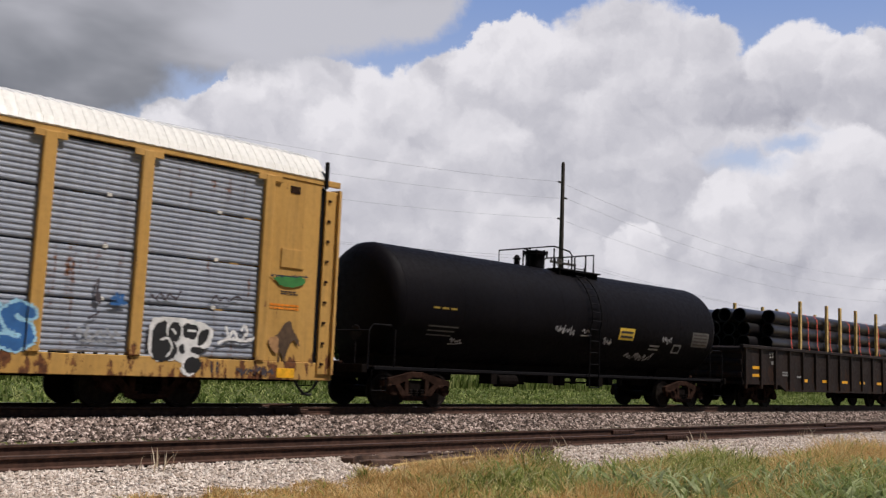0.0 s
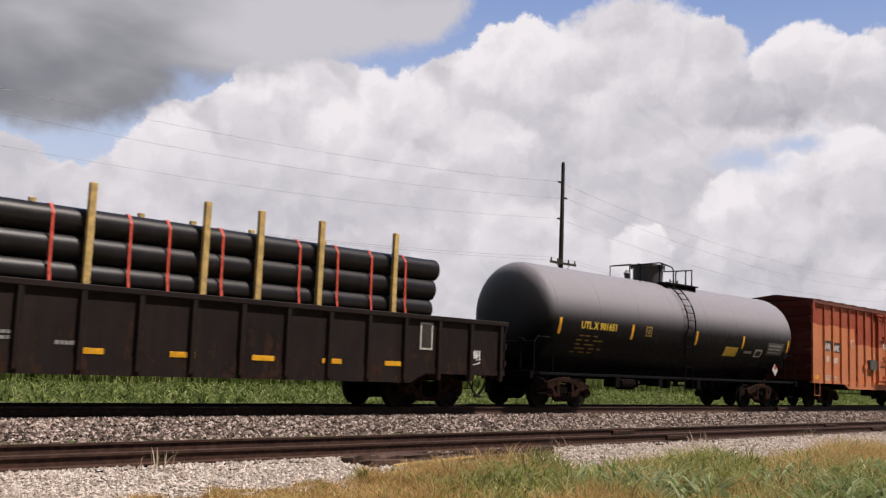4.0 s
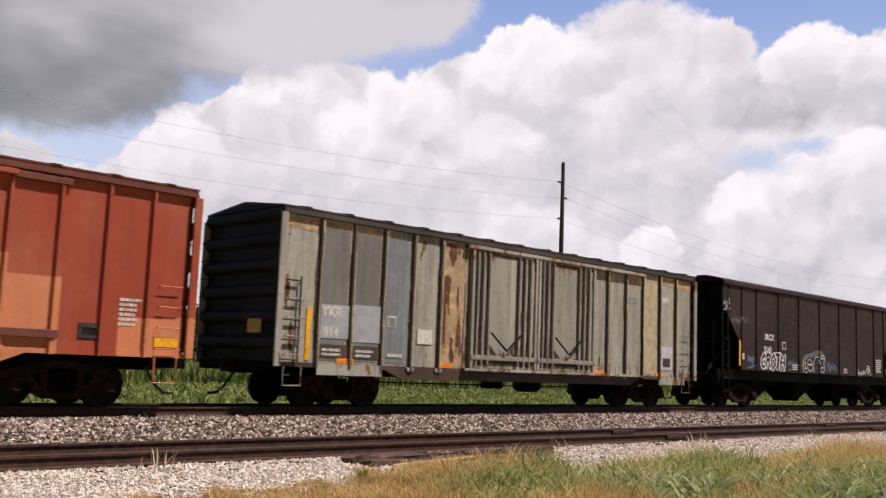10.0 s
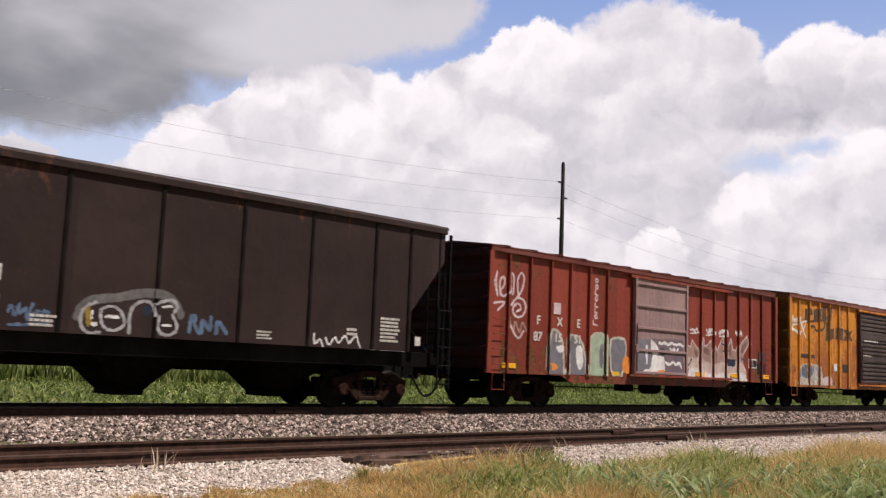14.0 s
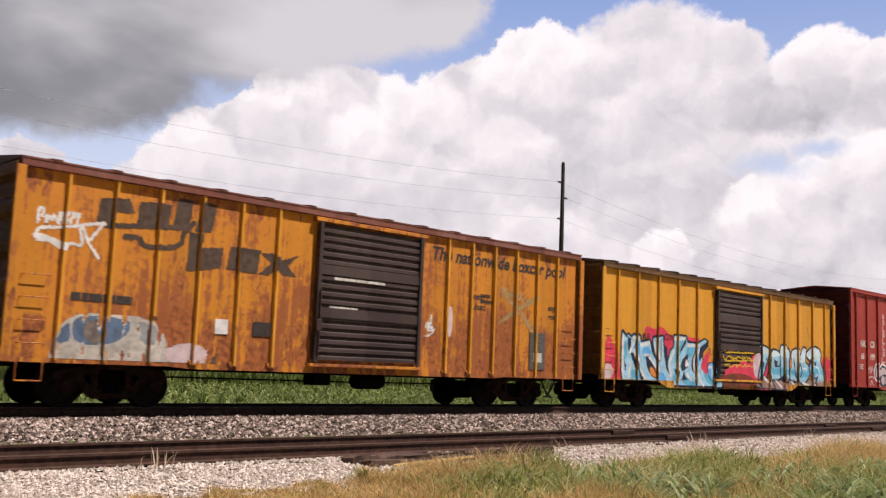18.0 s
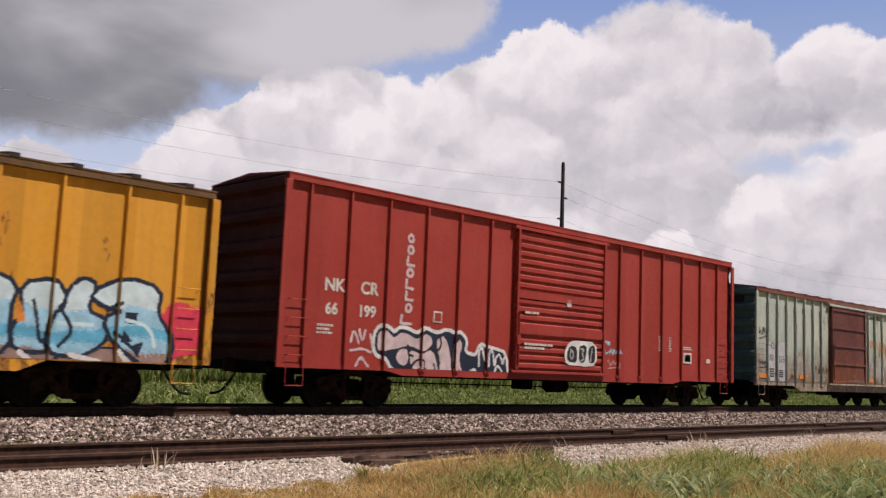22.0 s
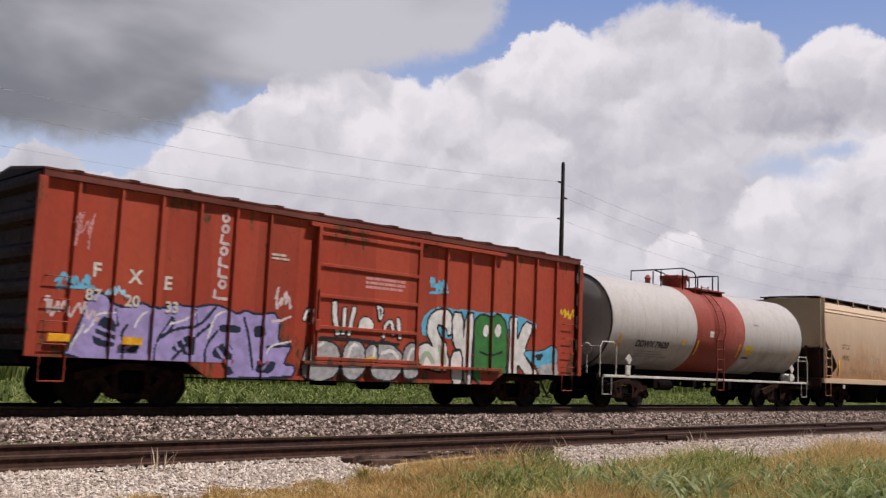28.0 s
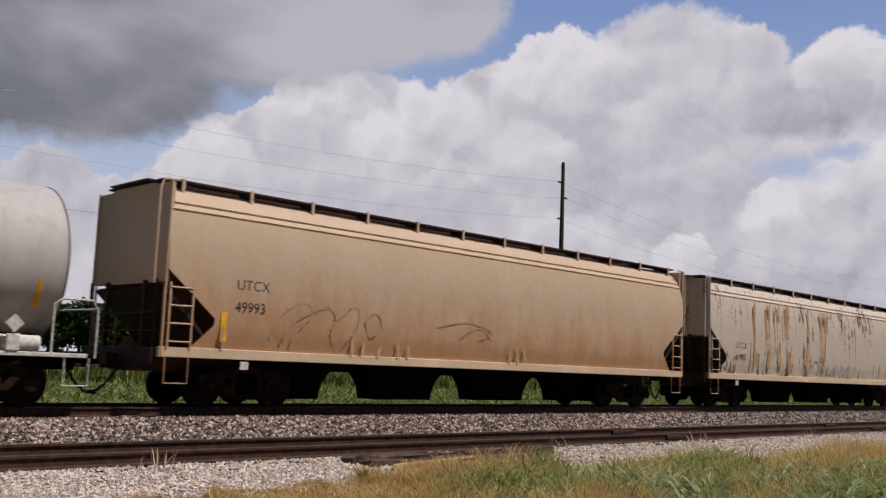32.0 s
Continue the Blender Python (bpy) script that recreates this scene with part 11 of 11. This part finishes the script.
    sp.stroke([(3.78, 1.46), (4.17, 1.36), (4.61, 1.50)], M["s_black"], 0.03)
    sp.form([(5.41, 1.53), (6.25, 1.56), (6.78, 1.77), (6.88, 1.23), (6.03, 1.05), (5.78, 1.27)], M["s_cyan"], M["s_black"], 0.03)
    sp.form([(5.78, 1.45), (6.38, 1.52), (6.14, 1.25)], M["s_black"])
    sp.form([(6.03, 1.12), (6.88, 1.30), (6.97, 0.87), (6.16, 0.85)], M["s_chalk"])
    sp.scrawl("EVA", 225.75 - mid, 2.5, 0.7, 0.35, M["s_yellow"], 0.022)
    sp.scrawl("BU", 216.0 - mid, 1.9, 0.5, 0.7, M["s_pink"], 0.024)
    sp.scrawl("WWX", 220.6 - mid, 2.85, 0.55, 0.36, M["s_cyan"], 0.03)
    sp.lay(car, depth)
    bars(car, 218.5 - mid, 2.75, 1.3, 0.3, 3, M["s_rose"], -HALF - 0.03)
    bars(car, 215.85 - mid, 3.15, 0.6, 0.16, 2, M["white_mark"])
    for x in (211.3, 212.7, 219.0):
        plate(car, "reflector", x - mid, 1.2, 0.4, 0.14, M["yellow_mark"], -HALF - 0.005, 0.012, "yellow reflector")


orange_car()
grey_car()
dark_hopper()
oxide_car()
pool_car()
mural_car()
brick_car()
mint_car()
scarlet_car()
white_tank()
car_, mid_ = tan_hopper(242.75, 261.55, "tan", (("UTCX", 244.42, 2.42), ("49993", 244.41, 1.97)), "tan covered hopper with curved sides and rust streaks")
sp_ = Spray(244.0 - mid_, 256.0 - mid_, 1.22, 2.6, 0.024, 22)
M["s_faint"] = plain("faded_scrawl_paint", (0.4, 0.285, 0.19), 0.8, 0.0, 0.2, 5.0, 0.001)
for x_ in (244.2, 247.6, 247.9, 248.3, 248.9, 249.2, 252.9, 253.2, 253.5):
    x_ -= mid_
    sp_.coat((np.abs(sp_.X - x_ + 0.05 * sp_.wave) < 0.03 + 0.4 * sp_.soft) & (sp_.Z < 1.55 + 0.15 * sp_.wave), M["s_tanwash"])
# faded thin loops
sp_.stroke([(-6.82, 1.58), (-6.50, 2.08), (-5.85, 2.37), (-5.74, 2.00), (-6.17, 1.67), (-6.30, 1.43)], M["s_faint"], 0.016)
sp_.stroke([(-6.53, 1.48), (-6.12, 1.98), (-5.37, 2.22)], M["s_faint"], 0.016)
sp_.stroke([(-5.37, 2.28), (-5.04, 2.05), (-5.25, 1.66), (-5.08, 1.52)], M["s_faint"], 0.016)
sp_.stroke([(-5.08, 1.99), (-4.65, 2.31), (-4.39, 2.22), (-4.50, 1.77), (-4.81, 1.48)], M["s_faint"], 0.016)
sp_.stroke([(-4.29, 1.95), (-3.92, 2.25), (-3.69, 1.90), (-4.10, 1.59), (-4.24, 1.95)], M["s_faint"], 0.016)
sp_.stroke([(-1.94, 2.00), (-0.85, 2.21), (0.24, 1.95), (-0.40, 1.75)], M["s_faint"], 0.016)
sp_.stroke([(-1.13, 1.77), (-0.42, 2.13), (0.03, 1.80)], M["s_faint"], 0.016)
sp_.lay(car_, lambda x: -1.6)
plate(car_, "reflector", 244.1 - mid_, 1.35, 0.14, 0.6, M["yellow_mark"], -1.59, 0.01)
car_, mid_ = tan_hopper(263.1, 281.9, "tan_rusty", (("UTCX", 264.9, 2.1), ("61902", 264.9, 1.7)), "pale covered hopper with heavy rust streaks")
sp_ = Spray(265.0 - mid_, 277.0 - mid_, 1.22, 3.9, 0.03, 23)
rng_ = random.Random(8)
for i_ in range(60):
    x_ = 265.6 + rng_.choice((0.6, 1.7, 2.6, 3.3, 4.9, 6.4)) + rng_.gauss(0.0, 0.16) - mid_
    z0_, z1_ = rng_.choice(((3.2, 3.85), (2.5, 3.8), (1.9, 3.7), (1.4, 2.4), (1.35, 2.1)))
    sp_.coat((np.abs(sp_.X - x_ + 0.03 * sp_.wave) < rng_.uniform(0.02, 0.05) + 0.4 * sp_.soft) & (sp_.Z > z0_ + 0.15 * sp_.wave) & (sp_.Z < z1_ + 0.1 * sp_.wave), M["s_tanwash"] if i_ % 3 else M["s_wash"])
sp_.scrawl("SETINAK", 270.0 - mid_, 1.35, 5.0, 0.5, M["s_grey"], 0.02)
sp_.lay(car_, lambda x: -1.6)

# ---- ties: the nearest as pieces of their track, the rest joined ----
def ties():
    rng = random.Random(4)
    kinds = []
    for i in range(4):
        bm = bmesh.new()
        box(bm, -0.115, 0.115, -1.3, 1.3, -0.16, 0.0, 0.012)
        for v in bm.verts:
            v.co += Vector((rng.uniform(-0.012, 0.012), rng.uniform(-0.04, 0.04), rng.uniform(-0.01, 0.008)))
        kinds.append(mesh_of("tie", bm, M["tie"]))
    for base, top, n, x0 in ((SIDING, SIDE_Z, 110, 3.0), (MAIN, RAIL_Z, 90, 6.0)):
        for i in range(n):
            o = part("tie", kinds[i % 4], None, base)
            o.location = (x0 + i * 0.54 + rng.uniform(-0.04, 0.04), rng.uniform(-0.05, 0.05), top - 0.166)
            o.rotation_euler = (0, 0, rng.uniform(-0.015, 0.015))
        bm = bmesh.new()
        for i in range(430):
            x = x0 + n * 0.54 + i * 0.54
            box(bm, x - 0.115, x + 0.115, -1.3, 1.3, top - 0.32, top - 0.166)
        tagged(part("far_ties", bm, M["tie"], base), kind="stuff")


ties()


# ---- what moves ----
def motions():
    step = [i / 30.0 for i in range(0, 961, 80)]
    for car, x in CARS:
        walk(car, [(t, pose(x - run(t), TRACK_Y, RAIL_Z)) for t in step])
    for ob, x, y, z in LOADS:
        walk(ob, [(t, pose(x - run(t), y, z)) for t in step])
    fine = [i / 30.0 for i in range(0, 961, 2)]
    turns = [(t, -math.degrees(run(t) / WHEEL_R)) for t in fine]
    for wheel, x in ROLLERS:
        walk(wheel, [(t, pose(x, 0, WHEEL_R, 0, a, 0)) for t, a in turns])
    # the clouds drift slowly across
    side = AIM.cross(Vector((0, 0, 1))).normalized()
    rows = []
    for t in (0.0, 8.0, 16.0, 24.0, 32.0):
        f = (t - 16.0) / 32.0
        m = Matrix.Translation(EYE) @ Matrix.Rotation(radians(-0.62 * f), 4, side) @ Matrix.Rotation(radians(-2.7 * f), 4, "Z")
        rows.append((t, m))
    walk(SKY, rows)


motions()
